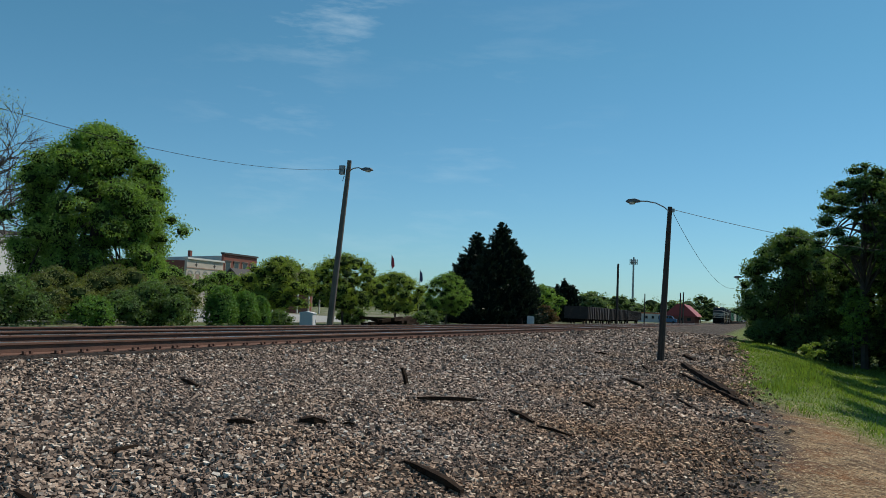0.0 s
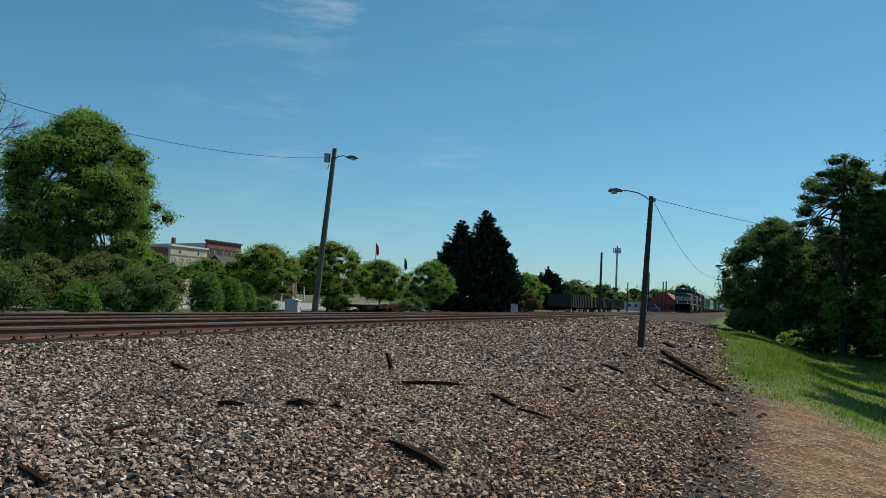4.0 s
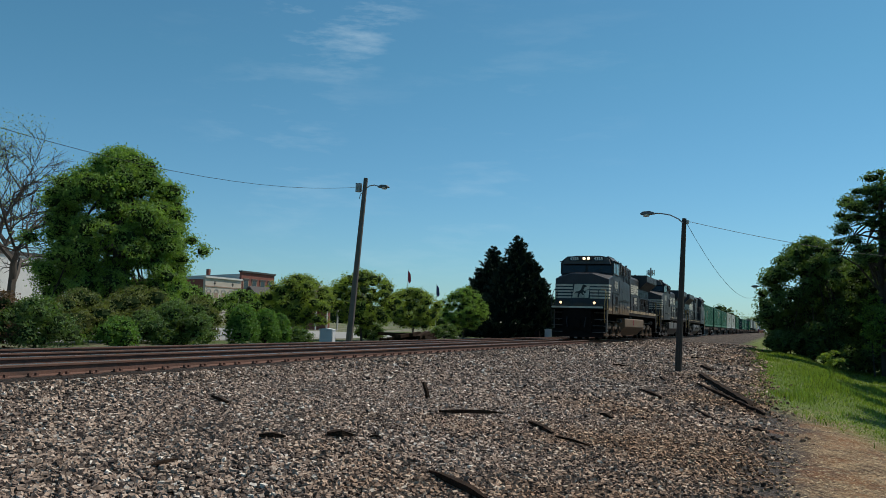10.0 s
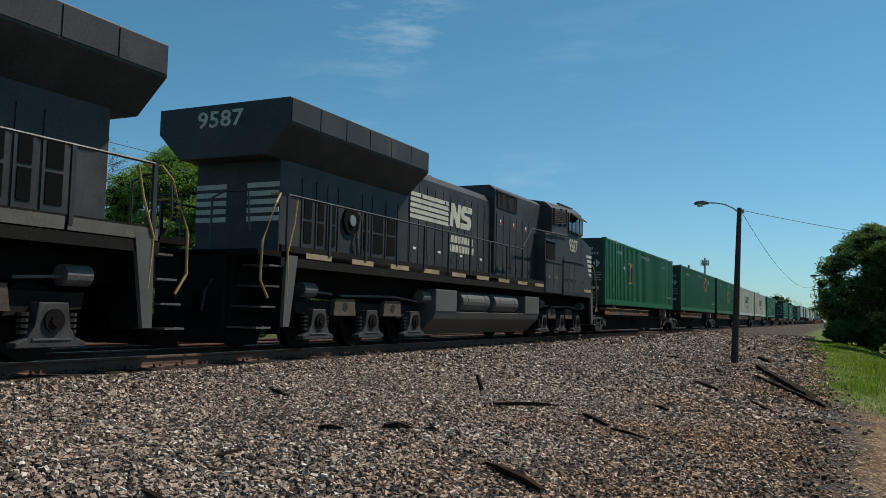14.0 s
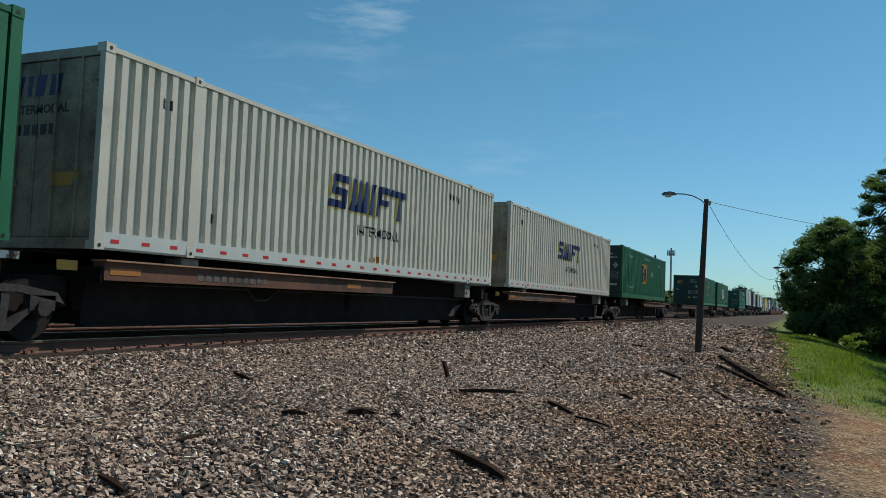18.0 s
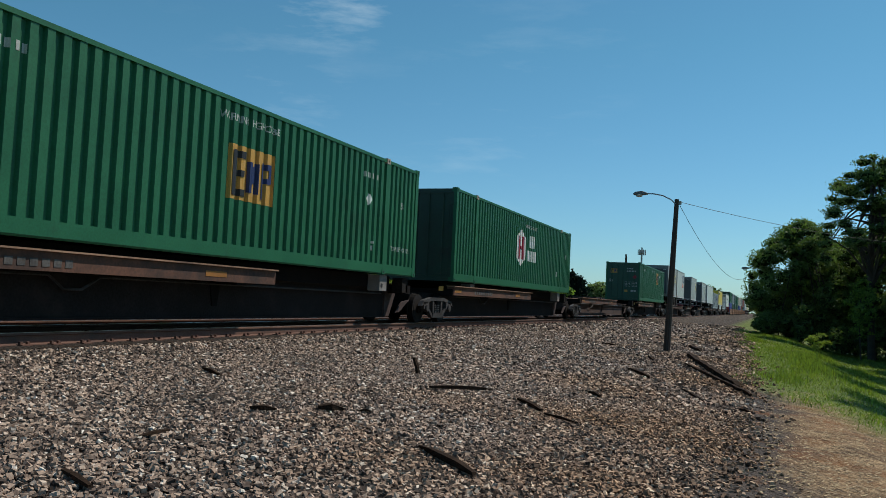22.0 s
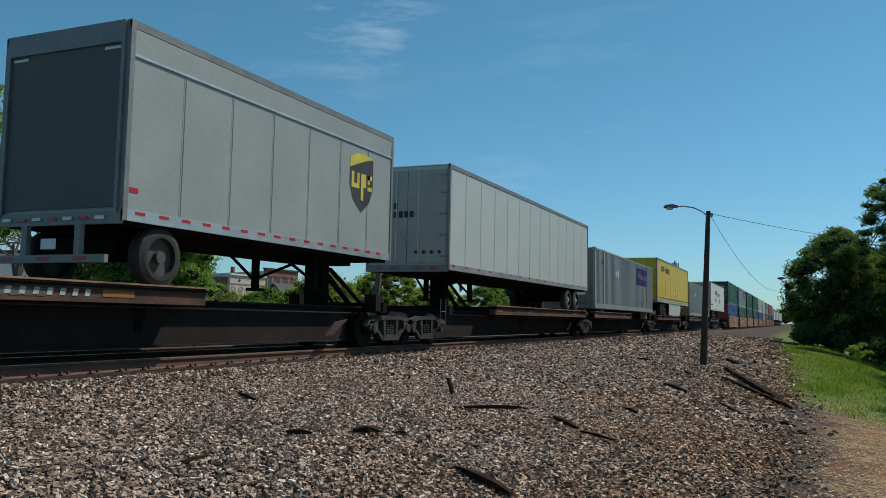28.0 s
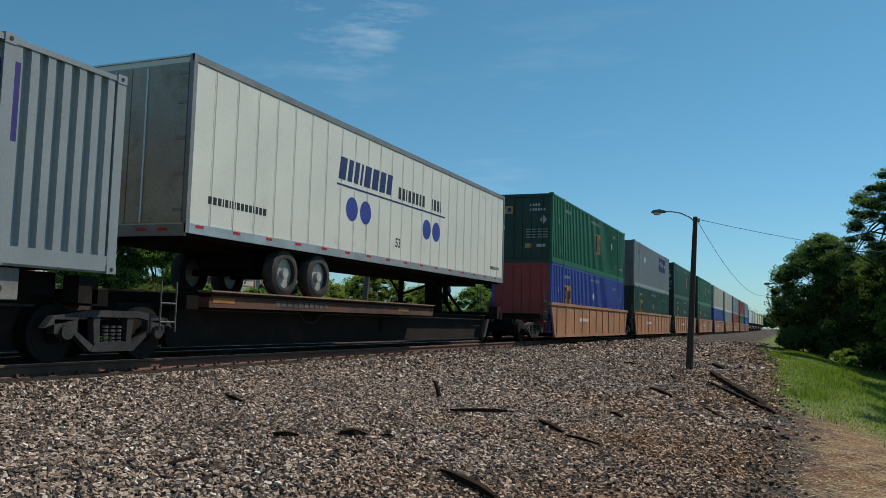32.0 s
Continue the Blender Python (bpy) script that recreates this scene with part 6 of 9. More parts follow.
def locomotive(s, number, dusty, reverse, label, lights, stripes, initials, sill_mat):
    """A six-axle wide-nose diesel. Local y runs from the coupler at the nose back to the rear; x is across."""
    t = keyed(thing("locomotive", label, "locomotive", "locomotives"), s)
    K = M["black_road"] if dusty else M["black"]
    B = M["black"]
    n0, LEN = 1.35, 22.6
    U = lambda u: u + n0 + 0.1
    seen = -1 if reverse else 1
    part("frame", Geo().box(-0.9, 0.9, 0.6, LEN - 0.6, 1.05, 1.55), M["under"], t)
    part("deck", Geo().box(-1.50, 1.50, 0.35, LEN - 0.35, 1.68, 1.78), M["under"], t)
    W, BX, HX = 1.54, 1.40 if dusty else 1.14, 1.0
    ce = 7.1 if dusty else 5.7  # end of the wide boxes
    # nose and cab
    g = Geo()
    g.add([(x * W, U(0), 1.78) for x in (-1, 1)] + [(x * W, U(0), 3.38) for x in (-1, 1)] + [(x * 0.62, U(-0.12), 1.78) for x in (-1, 1)] + [(x * 0.62, U(-0.12), 3.62) for x in (-1, 1)] +
          [(x * W, U(1.5), 1.78) for x in (-1, 1)] + [(x * W, U(1.5), 3.62) for x in (-1, 1)] + [(x * 0.6, U(1.5), 3.80) for x in (-1, 1)],
          [(4, 5, 7, 6), (0, 4, 6, 2), (5, 1, 3, 7), (0, 2, 10, 8), (1, 9, 11, 3), (6, 7, 13, 12), (2, 6, 12, 10), (7, 3, 11, 13), (8, 10, 12, 13, 11, 9), (0, 8, 9, 1, 5, 4)])
    part("nose", g, K, t, bevel=0.05)
    cab = [(-W, 1.78), (W, 1.78), (W, 4.44), (1.30, 4.66), (0.7, 4.76), (-0.7, 4.76), (-1.30, 4.66), (-W, 4.44)]
    yb, n = U(3.3 if dusty else 5.05), len(cab)
    front = [(x, U(1.32) + (0.0 if z < 3.7 else 0.12 * (z - 3.62)), z) for x, z in cab]
    part("cab", Geo().add(front + [(x, yb, z) for x, z in cab], [tuple(range(n))[::-1], tuple(range(n, 2 * n))] + [(i, (i + 1) % n, n + (i + 1) % n, n + i) for i in range(n)]), K, t, bevel=0.03)
    for sx in (-1, 1):
        ws = Geo().add([(sx * 0.08, U(1.31), 3.80), (sx * 1.46, U(1.31), 3.72), (sx * 1.42, U(1.37), 4.20), (sx * 0.08, U(1.37), 4.26), (sx * 0.08, U(1.28), 3.80), (sx * 1.46, U(1.28), 3.72), (sx * 1.42, U(1.34), 4.20), (sx * 0.08, U(1.34), 4.26)],
                       [(0, 1, 2, 3), (4, 5, 6, 7), (0, 1, 5, 4), (1, 2, 6, 5), (2, 3, 7, 6), (3, 0, 4, 7)])
        part("windscreen", ws, M["glass"], t)
        part("wiper", Geo().tube([(sx * 0.5, U(1.26), 3.80), (sx * 0.9, U(1.25), 4.0)], 0.012, 5), M["ink"], t)
    brow = part("brow", Geo().prism([(-1.42, 4.24), (1.42, 4.24), (1.30, 4.54), (1.0, 4.70), (-1.0, 4.70), (-1.30, 4.54)], "y", U(1.22), U(1.45)), M["brow_grey"], t, "grey brow over the windscreen", 0.02)
    part("visor", Geo().box(-1.4, 1.4, U(1.12), U(1.24), 4.24, 4.27), B, t)
    for sx in (-1, 1):
        X = lambda a, b: (min(sx * a, sx * b), max(sx * a, sx * b))
        nb = part("number_board", Geo().box(*X(0.38, 1.04), U(1.18), U(1.24), 4.44, 4.68), M["ink"], t)
        for za in (4.43, 4.675):
            part("board_frame", Geo().box(*X(0.36, 1.06), U(1.17), U(1.23), za, za + 0.018), M["brow_grey"], nb)
        for xa in (0.36, 1.045):
            part("board_frame", Geo().box(*X(xa, xa + 0.018), U(1.17), U(1.23), 4.448, 4.675), M["brow_grey"], nb)
        lettering_end(number, 0.17, 0.43 if sx > 0 else -0.99, 4.475, U(1.175), nb, M["pwhite"], 1.05)
        for i in range(7):
            part("roof_cleat", Geo().box(*X(1.12, 1.24), U(1.6 + i * 0.26), U(1.7 + i * 0.26), 4.67, 4.73), M["truck_grey"], t)
        part("grab_iron", Geo().tube([(sx * 0.9, U(0.9), 3.62), (sx * 0.9, U(0.9), 3.80), (sx * 1.25, U(0.9), 3.76), (sx * 1.25, U(0.9), 3.58)], 0.015, 5), M["rail_grey"], t)
    hl = part("headlight", Geo().box(-0.30, 0.30, U(1.12), U(1.3), 4.44, 4.70), B, t)
    for sx in (-0.13, 0.13):
        part("lens", Geo().cyl((sx, U(1.105), 4.57), "y", 0.085, 0.04, 14), M["lamp"] if lights else M["lamp_lens"], hl)
    for sx in (-0.95, 0.95):
        d = part("ditch_light", Geo().cyl((sx, 0.46, 2.06), "y", 0.11, 0.14, 12), M["under"], t)
        part("lens", Geo().cyl((sx, 0.38, 2.06), "y", 0.075, 0.03, 14), M["ditch"] if lights else M["lamp_lens"], d)
    # nose stripes wrap from face to side
    for i in range(5):
        z = 2.33 + i * 0.175
        for sx in (-1, 1):
            e = 0.34 + i * 0.09
            g = Geo()
            g.add([(sx * 0.50, U(-0.124), z), (sx * 0.62, U(-0.127), z), (sx * 1.545, U(-0.006), z), (sx * 1.545, U(-0.006), z + 0.105), (sx * 0.62, U(-0.127), z + 0.105), (sx * 0.50, U(-0.124), z + 0.105)],
                  [(0, 1, 4, 5), (1, 2, 3, 4)])
            g.prism([(U(-0.006), z), (U(e), z), (U(e + 0.06), z + 0.105), (U(-0.006), z + 0.105)], "x", sx * 1.543, sx * 1.547)
            part("nose_stripe", g, M["white"], t)
    emblem_on(t, U(-0.125), -1)
    part("front_stripe", Geo().box(-1.45, 1.45, 0.285, 0.292, 1.76, 1.86), M["white"], t)
    part("deck_edge", Geo().box(-1.5, 1.5, 0.292, 0.40, 1.70, 1.88), M["under"], t)
    for sx in (-1, 1):
        X = lambda a, b: (min(sx * a, sx * b), max(sx * a, sx * b))
        # cab windows
        wf = part("cab_window", Geo().box(*X(1.54, 1.555), U(1.38), U(3.18), 3.66, 4.36), B, t)
        for a, b in ((1.42, 1.74), (1.84, 2.24), (2.30, 2.72), (2.84, 3.14)):
            part("pane", Geo().box(*X(1.555, 1.568), U(a), U(b), 3.72, 4.30), M["glass"], wf)
        for a in (1.40, 1.79, 2.265, 2.76, 3.15):
            part("window_post", Geo().box(*X(1.555, 1.58), U(a - 0.018), U(a + 0.018), 3.68, 4.34), M["metal_grey"] if dusty else M["truck_grey"], wf)
        part("window_sill", Geo().box(*X(1.555, 1.60), U(1.80), U(2.76), 3.66, 3.70), M["metal_grey"] if dusty else M["truck_grey"], wf)
        if not dusty:
            part("sunshade", Geo().prism([(sx * 1.55, 4.36), (sx * 1.84, 4.14), (sx * 1.84, 4.17), (sx * 1.55, 4.40)], "y", U(1.7), U(2.9)), M["louver"], wf)
        else:
            part("rain_gutter", Geo().box(*X(1.54, 1.62), U(1.3), U(3.2), 4.40, 4.44), B, wf)
        # lower cab box with its doors
        bx = part("cab_box", Geo().box(*X(1.40, 1.565), U(1.08), U(3.28 if dusty else 3.78), 1.50, 2.72), K, t, bevel=0.012)
        part("drip_rail", Geo().box(*X(1.56, 1.61), U(1.05), U(3.30 if dusty else 3.80), 2.72, 2.75), B, bx)
        for a, b in (((1.16, 1.86), (1.9, 2.62), (2.66, 3.24)) if dusty else ((1.14, 2.46), (2.5, 3.1), (3.14, 3.74))):
            dr = part("side_door", Geo().box(*X(1.565, 1.578), U(a), U(b), 1.58, 2.66), K, bx)
            for q in (a + 0.12, b - 0.2):
                part("latch", Geo().box(*X(1.578, 1.592), U(q), U(q + 0.07), 2.0, 2.09), M["ink"], bx)
        if dusty:
            part("grille", Geo().box(*X(1.578, 1.588), U(1.97), U(2.53), 2.02, 2.54), M["grille"], bx)
            part("rung", Geo().box(*X(1.58, 1.66), U(1.88), U(2.95), 1.90, 1.925), M["truck_grey"], bx)
        for a, b in ((0.02, 1.0),):
            part("sill_stripe", Geo().box(*X(1.53, 1.552), U(a), U(b), 1.68, 1.80), M["cream_sill"], t, "faded cream stripe")
        part("nose_sill", Geo().box(*X(1.44, 1.53), U(-0.05), U(1.08), 1.50, 1.80), K, t)
        # wide boxes behind the cab
        a0 = 3.3 if dusty else 3.8
        eq = part("equipment_cab", Geo().box(*X(1.0, 1.53), U(a0), U(ce), 1.52, 3.50 if dusty else 3.52), K, t, bevel=0.02)
        k = 4 if dusty else 2
        for i in range(k):
            ua, ub = a0 + 0.28 + i * (ce - a0 - 0.3) / k, a0 + 0.28 + (i + 1) * (ce - a0 - 0.3) / k - 0.04
            d2 = part("side_door", Geo().box(*X(1.53, 1.548), U(ua), U(ub), 1.54, 2.30 if dusty else 2.55), K, eq)
            part("notice", Geo().box(*X(1.548, 1.552), U((ua + ub) / 2 - 0.05), U((ua + ub) / 2 + 0.06), 2.02, 2.12), M["cream_sill"], eq)
            part("latch", Geo().box(*X(1.548, 1.56), U(ub - 0.14), U(ub - 0.08), 1.9, 1.99), M["ink"], eq)
        part("ledge", Geo().box(*X(1.53, 1.575), U(a0 + 0.2), U(ce), 2.32 if dusty else 2.57, 2.35 if dusty else 2.60), B, eq)
        if dusty:
            for a, b in ((3.40, 4.28), (4.34, 5.7), (5.74, 7.06)):
                part("cover_panel", Geo().box(*X(1.53, 1.545), U(a), U(b), 2.40, 3.42), K, eq)
            part("cream_patch", Geo().box(*X(1.55, 1.553), U(6.02), U(7.06), 1.98, 2.08), M["cream_sill"], eq)
        else:
            part("grille", Geo().box(*X(1.53, 1.546), U(4.72), U(5.58), 2.68, 3.26), M["grille"], eq)
            part("frame", Geo().box(*X(1.53, 1.575), U(4.66), U(5.64), 3.26, 3.30), B, eq)
            part("cover_panel", Geo().box(*X(1.53, 1.545), U(3.9), U(4.62), 2.66, 3.44), K, eq)
            for q in range(4):
                part("slat", Geo().box(*X(1.53, 1.56), U(3.62), U(3.78), 2.70 + q * 0.06, 2.73 + q * 0.06), B, eq)
        # dynamic brake louvres above
        runs = ((3.68, 4.46), (4.62, 5.42), (5.56, 6.30)) if dusty else ((3.50, 4.05), (4.16, 4.90))
        lx, la, lb = (BX, 3.95, 4.56) if dusty else (1.54, 3.86, 4.40)
        for ua, ub in runs:
            lv = part("louver", Geo().box(*X(lx, lx + 0.012), U(ua), U(ub), la, lb), M["ink"], t)
            for q in range(8):
                z = la + 0.03 + q * (lb - la - 0.05) / 8
                part("slat", Geo().prism([(sx * (lx + 0.012), z + 0.02), (sx * (lx + 0.05), z), (sx * (lx + 0.05), z + 0.022), (sx * (lx + 0.012), z + 0.058)], "y", U(ua + 0.04), U(ub - 0.04)), M["louver"], lv)
            for yy in (ua - 0.03, ub - 0.02):
                part("louver_frame", Geo().box(*X(lx, lx + 0.06), U(yy), U(yy + 0.045), la - 0.03, lb + 0.03), M["metal_grey"] if dusty else B, lv)
        if dusty:
            h = part("handrail", Geo().tube([(sx * 1.50, U(3.42), 4.05), (sx * 1.50, U(5.2), 4.03), (sx * 1.50, U(7.0), 4.0), (sx * 1.50, U(7.35), 3.6), (sx * 1.50, U(7.75), 2.8)], 0.022, 6), M["rail_grey"], t)
            for yy in (3.42, 5.02, 6.35, 7.05):
                part("stanchion", Geo().box(*X(1.47, 1.52), U(yy - 0.035), U(yy + 0.035), 3.5, 4.36 if yy > 5 else 4.05), M["rail_grey"], h)
            part("hatch", Geo().box(*X(BX, BX + 0.02), U(7.5), U(8.1), 3.93, 4.42), M["grille"], t)
        elif sx == seen and not reverse:
            part("handrail", Geo().tube([(sx * 1.6, U(3.4), 4.36), (sx * 1.6, U(5.5), 4.40), (sx * 1.58, U(5.72), 4.34), (sx * 1.54, U(5.78), 3.9), (sx * 1.52, U(5.78), 3.1), (sx * 1.5, U(5.95), 2.84)], 0.024, 7), M["rail_grey"], t)
        else:
            part("handrail", Geo().tube([(sx * 1.6, U(3.5), 3.50), (sx * 1.58, U(7.2), 3.50), (sx * 1.5, U(7.8), 2.86)], 0.024, 7), M["rail_grey"], t)
        # road number
        if (sx > 0) != reverse:
            vs, fs = text_mesh(number, 0.34)
            if not reverse:
                part("lettering", Geo().add([(1.552 + v.z, U(1.74 if dusty else 1.88) + v.x * (1.10 if dusty else 1.24), (3.02 if dusty else 3.12) + v.y) for v in vs], fs), M["white"], t)
                bars(t, U(2.22), 2.88, 0.07, [0.08, 0.08], "white", 0.02, 0.02, 1.553, "initial_marking")
                bars(t, U(2.85), 2.86, 0.05, [0.05] * 6, "truck_grey", 0.015, 0, 1.553, "class_marking")
            else:
                part("lettering", Geo().add([(-1.552 - v.z, U(3.05) - v.x * 1.05, 3.12 + v.y) for v in vs], fs), M["white"], t)
    # blower housing and hood
    blower = [(-BX, 1.78), (BX, 1.78), (BX, 4.50), (BX - 0.18, 4.64), (0.18 - BX, 4.64), (-BX, 4.50)]
    be = 8.45 if dusty else 9.3
    part("blower_box", Geo().prism(blower, "y", U(3.2) if dusty else U(4.9), U(be)), B, t, bevel=0.02)
    hood = [(-HX, 1.78), (HX, 1.78), (HX, 4.10), (HX - 0.12, 4.28), (HX - 0.4, 4.36), (0.4 - HX, 4.36), (0.12 - HX, 4.28), (-HX, 4.10)]
    part("hood", Geo().prism(hood, "y", U(be), U(14.5)), B, t, bevel=0.03)
    for sx in (-1, 1):
        X = lambda a, b: (min(sx * a, sx * b), max(sx * a, sx * b))
        part("shoulder", Geo().prism([(U(14.45), 3.7), (U(14.75), 4.30), (U(14.45), 4.30)], "x", sx * (HX - 0.3), sx * (HX + 0.01)), B, t)
        if not dusty:
            ig = part("intake_grille", Geo().box(*X(BX, BX + 0.025), U(7.45), U(9.15), 3.96, 4.44), M["ink"], t)
            part("frame", Geo().box(*X(BX, BX + 0.05), U(7.38), U(9.22), 4.44, 4.49), B, ig)
            for q in range(17):
                part("slat", Geo().box(*X(BX + 0.025, BX + 0.035), U(7.5 + q * 0.1), U(7.53 + q * 0.1), 3.98, 4.42), M["louver"], ig)
            for i in range(6):
                y = U(5.85 + i * 0.56)
                d = part("hood_door", Geo().box(*X(BX, BX + 0.018), y, y + 0.51, 1.92, 3.80), B, t)
                part("latch", Geo().box(*X(BX + 0.018, BX + 0.034), y + 0.40, y + 0.46, 2.1, 2.2), M["ink"], d)
                if i in (1, 3, 5):
                    part("notice", Geo().box(*X(BX + 0.018, BX + 0.022), y + 0.14, y + 0.28, 3.46, 3.54), M["red"], d, "red and white warning notice")
                    part("notice", Geo().box(*X(BX + 0.018, BX + 0.022), y + 0.16, y + 0.26, 3.54, 3.62), M["pwhite"], d)
        else:
            for i in range(2):
                y = U(7.2 + i * 0.6)
                part("hood_door", Geo().box(*X(BX, BX + 0.016), y, y + 0.54, 1.92, 3.80), B, t)
        nd = int((14.4 - be) / 0.43)
        for i in range(nd):
            y = U(be + 0.08) + i * (14.4 - be) / nd
            d = part("hood_door", Geo().box(*X(HX, HX + 0.016), y, y + (14.4 - be) / nd - 0.045, 1.92, 3.92), B, t)
            part("latch", Geo().box(*X(HX + 0.016, HX + 0.032), y + 0.28, y + 0.34, 2.12 if i % 3 else 3.6, 2.21 if i % 3 else 3.69), M["truck_grey"], d)
            if i % 3 == 1:
                part("notice", Geo().box(*X(HX + 0.016, HX + 0.019), y + 0.08, y + 0.24, 2.30, 2.36), M["pwhite"], d)
        # stripes, initials as plain shapes, road name as bars
        x0 = sx * (HX + 0.019)
        u0, u1 = stripes
        su, ui = (1, initials[0]) if sx > 0 else (-1, initials[1])
        for i in range(5):
            z = 3.06 + i * 0.137
            if (sx > 0):
                poly = [(U(u0), z), (U(u1 - 0.45 + i * 0.1), z), (U(u1 - 0.40 + i * 0.1), z + 0.098), (U(u0 + 0.05), z + 0.098)]
            else:
                poly = [(U(u1), z), (U(u0), z), (U(u0 + 0.05), z + 0.098), (U(u1), z + 0.098)]
            part("hood_stripe", Geo().prism(poly, "x", x0, x0 + sx * 0.004), M["white"], t)
        for poly, off in ((MANE, 0.45), (N_SHAPE, 0.45), (S_SHAPE, 1.14)):
            if poly is MANE and reverse:
                continue
            part("initial", Geo().prism([(U(ui + su * (off - (0.45 if reverse else 0) + p)), 3.08 + q) for p, q in poly], "x", x0 + sx * 0.005, x0 + sx * 0.009), M["white"], t, "large white initial as a plain shape")
        for z, widths, o in ((2.66, [0.19, 0.19, 0.17, 0.15, 0.19, 0.14, 0.18], 0.08), (2.41, [0.17, 0.19, 0.18, 0.16, 0.17, 0.15, 0.16, 0.19], -0.06)):
            g, v = Geo(), ui + su * o
            for w in widths:
                g.prism([(U(v), z), (U(v + su * w), z), (U(v + su * (w + 0.03)), z + 0.19), (U(v + su * 0.03), z + 0.19)], "x", x0, x0 + sx * 0.004)
                v += su * (w + 0.045)
            tagged(part("name_marking", g, M["white"], t), kind="stuff")
    st = part("exhaust_stack", Geo().box(-0.36, 0.36, U(13.0), U(14.1), 4.34, 4.66), M["truck_grey"], t)
    part("lid", Geo().box(-0.42, 0.42, U(12.94), U(14.16), 4.66, 4.70), M["ink"], st)
    hn = part("horn_bracket", Geo().box(-0.3, 0.3, U(11.95), U(12.05), 4.35, 4.42), M["ink"], t)
    for q, ln in ((-0.2, 0.36), (0.0, 0.5), (0.2, 0.42)):
        part("horn", Geo().cyl((q, U(12.0), 4.46), "y", 0.10, ln, 8, 0.05), M["ink"], hn)
    for q in (4.9, 6.9, 9.2):
        part("lifting_eye", Geo().box(BX - 0.12 if q < be else HX - 0.2, BX - 0.02 if q < be else HX - 0.1, U(q), U(q + 0.08), 4.34 if q > be else 4.6, 4.44 if q > be else 4.72), M["ink"], t)
    # radiator end with wings
    re_, we = (19.2, 19.7) if dusty else (19.6, 20.1)
    part("radiator_hood", Geo().box(-HX, HX, U(14.5), U(re_), 1.78, 3.8), B, t, bevel=0.02)
    part("radiator", Geo().prism([(-HX, 3.55), (HX, 3.55), (1.55, 4.08), (1.55, 4.57), (-1.55, 4.57), (-1.55, 4.08)], "y", U(14.55), U(we)), B, t, bevel=0.02)
    for sx in (-1, 1):
        X = lambda a, b: (min(sx * a, sx * b), max(sx * a, sx * b))
        for i in range(6):
            part("wing_panel", Geo().box(*X(1.55, 1.566), U(14.6 + i * (we - 14.6) / 6), U(14.57 + (i + 1) * (we - 14.6) / 6), 4.12, 4.53), B, t)
        for i, (a, b) in enumerate(((14.62, 15.05), (15.12, 15.62), (15.70, 16.24), (16.32, 16.66), (16.74, 17.62), (17.68, 18.02), (18.1, 18.42), (18.52, 18.9))):
            d = part("radiator_door", Geo().box(*X(HX, HX + 0.02), U(a), U(b), 1.92, 3.3), B, t)
            if i in (1, 2, 3, 5, 6, 7):
                part("vent", Geo().box(*X(HX + 0.02, HX + 0.032), U(a + 0.06), U(b - 0.06), 2.06, 2.48), M["grille"], d)
                part("vent", Geo().box(*X(HX + 0.02, HX + 0.032), U(a + 0.06), U(b - 0.06), 2.54, 2.92), M["grille"], d)
            if i == 4:
                part("fan_guard", Geo().cyl((sx * (HX + 0.05), U(17.18), 2.66), "x", 0.3, 0.06, 18), M["grille"], d)
                part("fan_hub", Geo().cyl((sx * (HX + 0.09), U(17.18), 2.66), "x", 0.12, 0.05, 12), M["metal_grey"], d)
                part("pipe", Geo().tube([(sx * (HX + 0.08), U(16.9), 1.95), (sx * (HX + 0.1), U(17.0), 2.3), (sx * (HX + 0.08), U(16.85), 2.8)], 0.035, 6), M["truck_grey"], d)
    for i in range(5):
        z = 2.40 + i * 0.16
        for xa, xb in ((-0.99, -0.42), (0.42, 0.99)) if not reverse else ((-0.99, -0.25), (0.25, 0.99)):
            part("rear_stripe", Geo().box(xa, xb, U(re_), U(re_ + 0.01), z, z + 0.095), M["white"], t)
    if not reverse:
        emblem_on(t, U(re_), 1)
    if reverse:
        vs, fs = text_mesh(number, 0.30)
        part("lettering", Geo().add([(0.6 - v.x * 1.25, U(we + 0.004) + v.z, 4.14 + v.y) for v in vs], fs), M["white"], t)
    # fuel tank
    if not reverse:
        tank = [(-1.46, 0.78), (-1.46, 1.28), (-1.40, 1.33), (1.40, 1.33), (1.46, 1.28), (1.46, 0.78), (0.95, 0.22), (-0.95, 0.22)]
        part("fuel_tank", Geo().prism(tank, "y", U(5.95), U(13.75)), M["tank_tan"] if dusty else M["tank"], t, "dusty tan fuel tank" if dusty else "dusty grey fuel tank", bevel=0.04)
        for sx in (-1, 1):
            part("gauge", Geo().box(min(sx * 1.46, sx * 1.48), max(sx * 1.46, sx * 1.48), U(9.1), U(9.22), 0.88, 1.28), M["crimson" if dusty else "ink"], t)
            part("filler", Geo().cyl((sx * 1.40, U(8.2), 1.40), "x", 0.07, 0.12, 10), M["metal_grey"], t)
    else:
        low = [(-1.42, 0.80), (1.42, 0.80), (1.36, 0.62), (0.95, 0.22), (-0.95, 0.22), (-1.36, 0.62)]
        part("fuel_tank", Geo().prism(low, "y", U(5.95), U(13.75)), M["tank"], t, bevel=0.02)
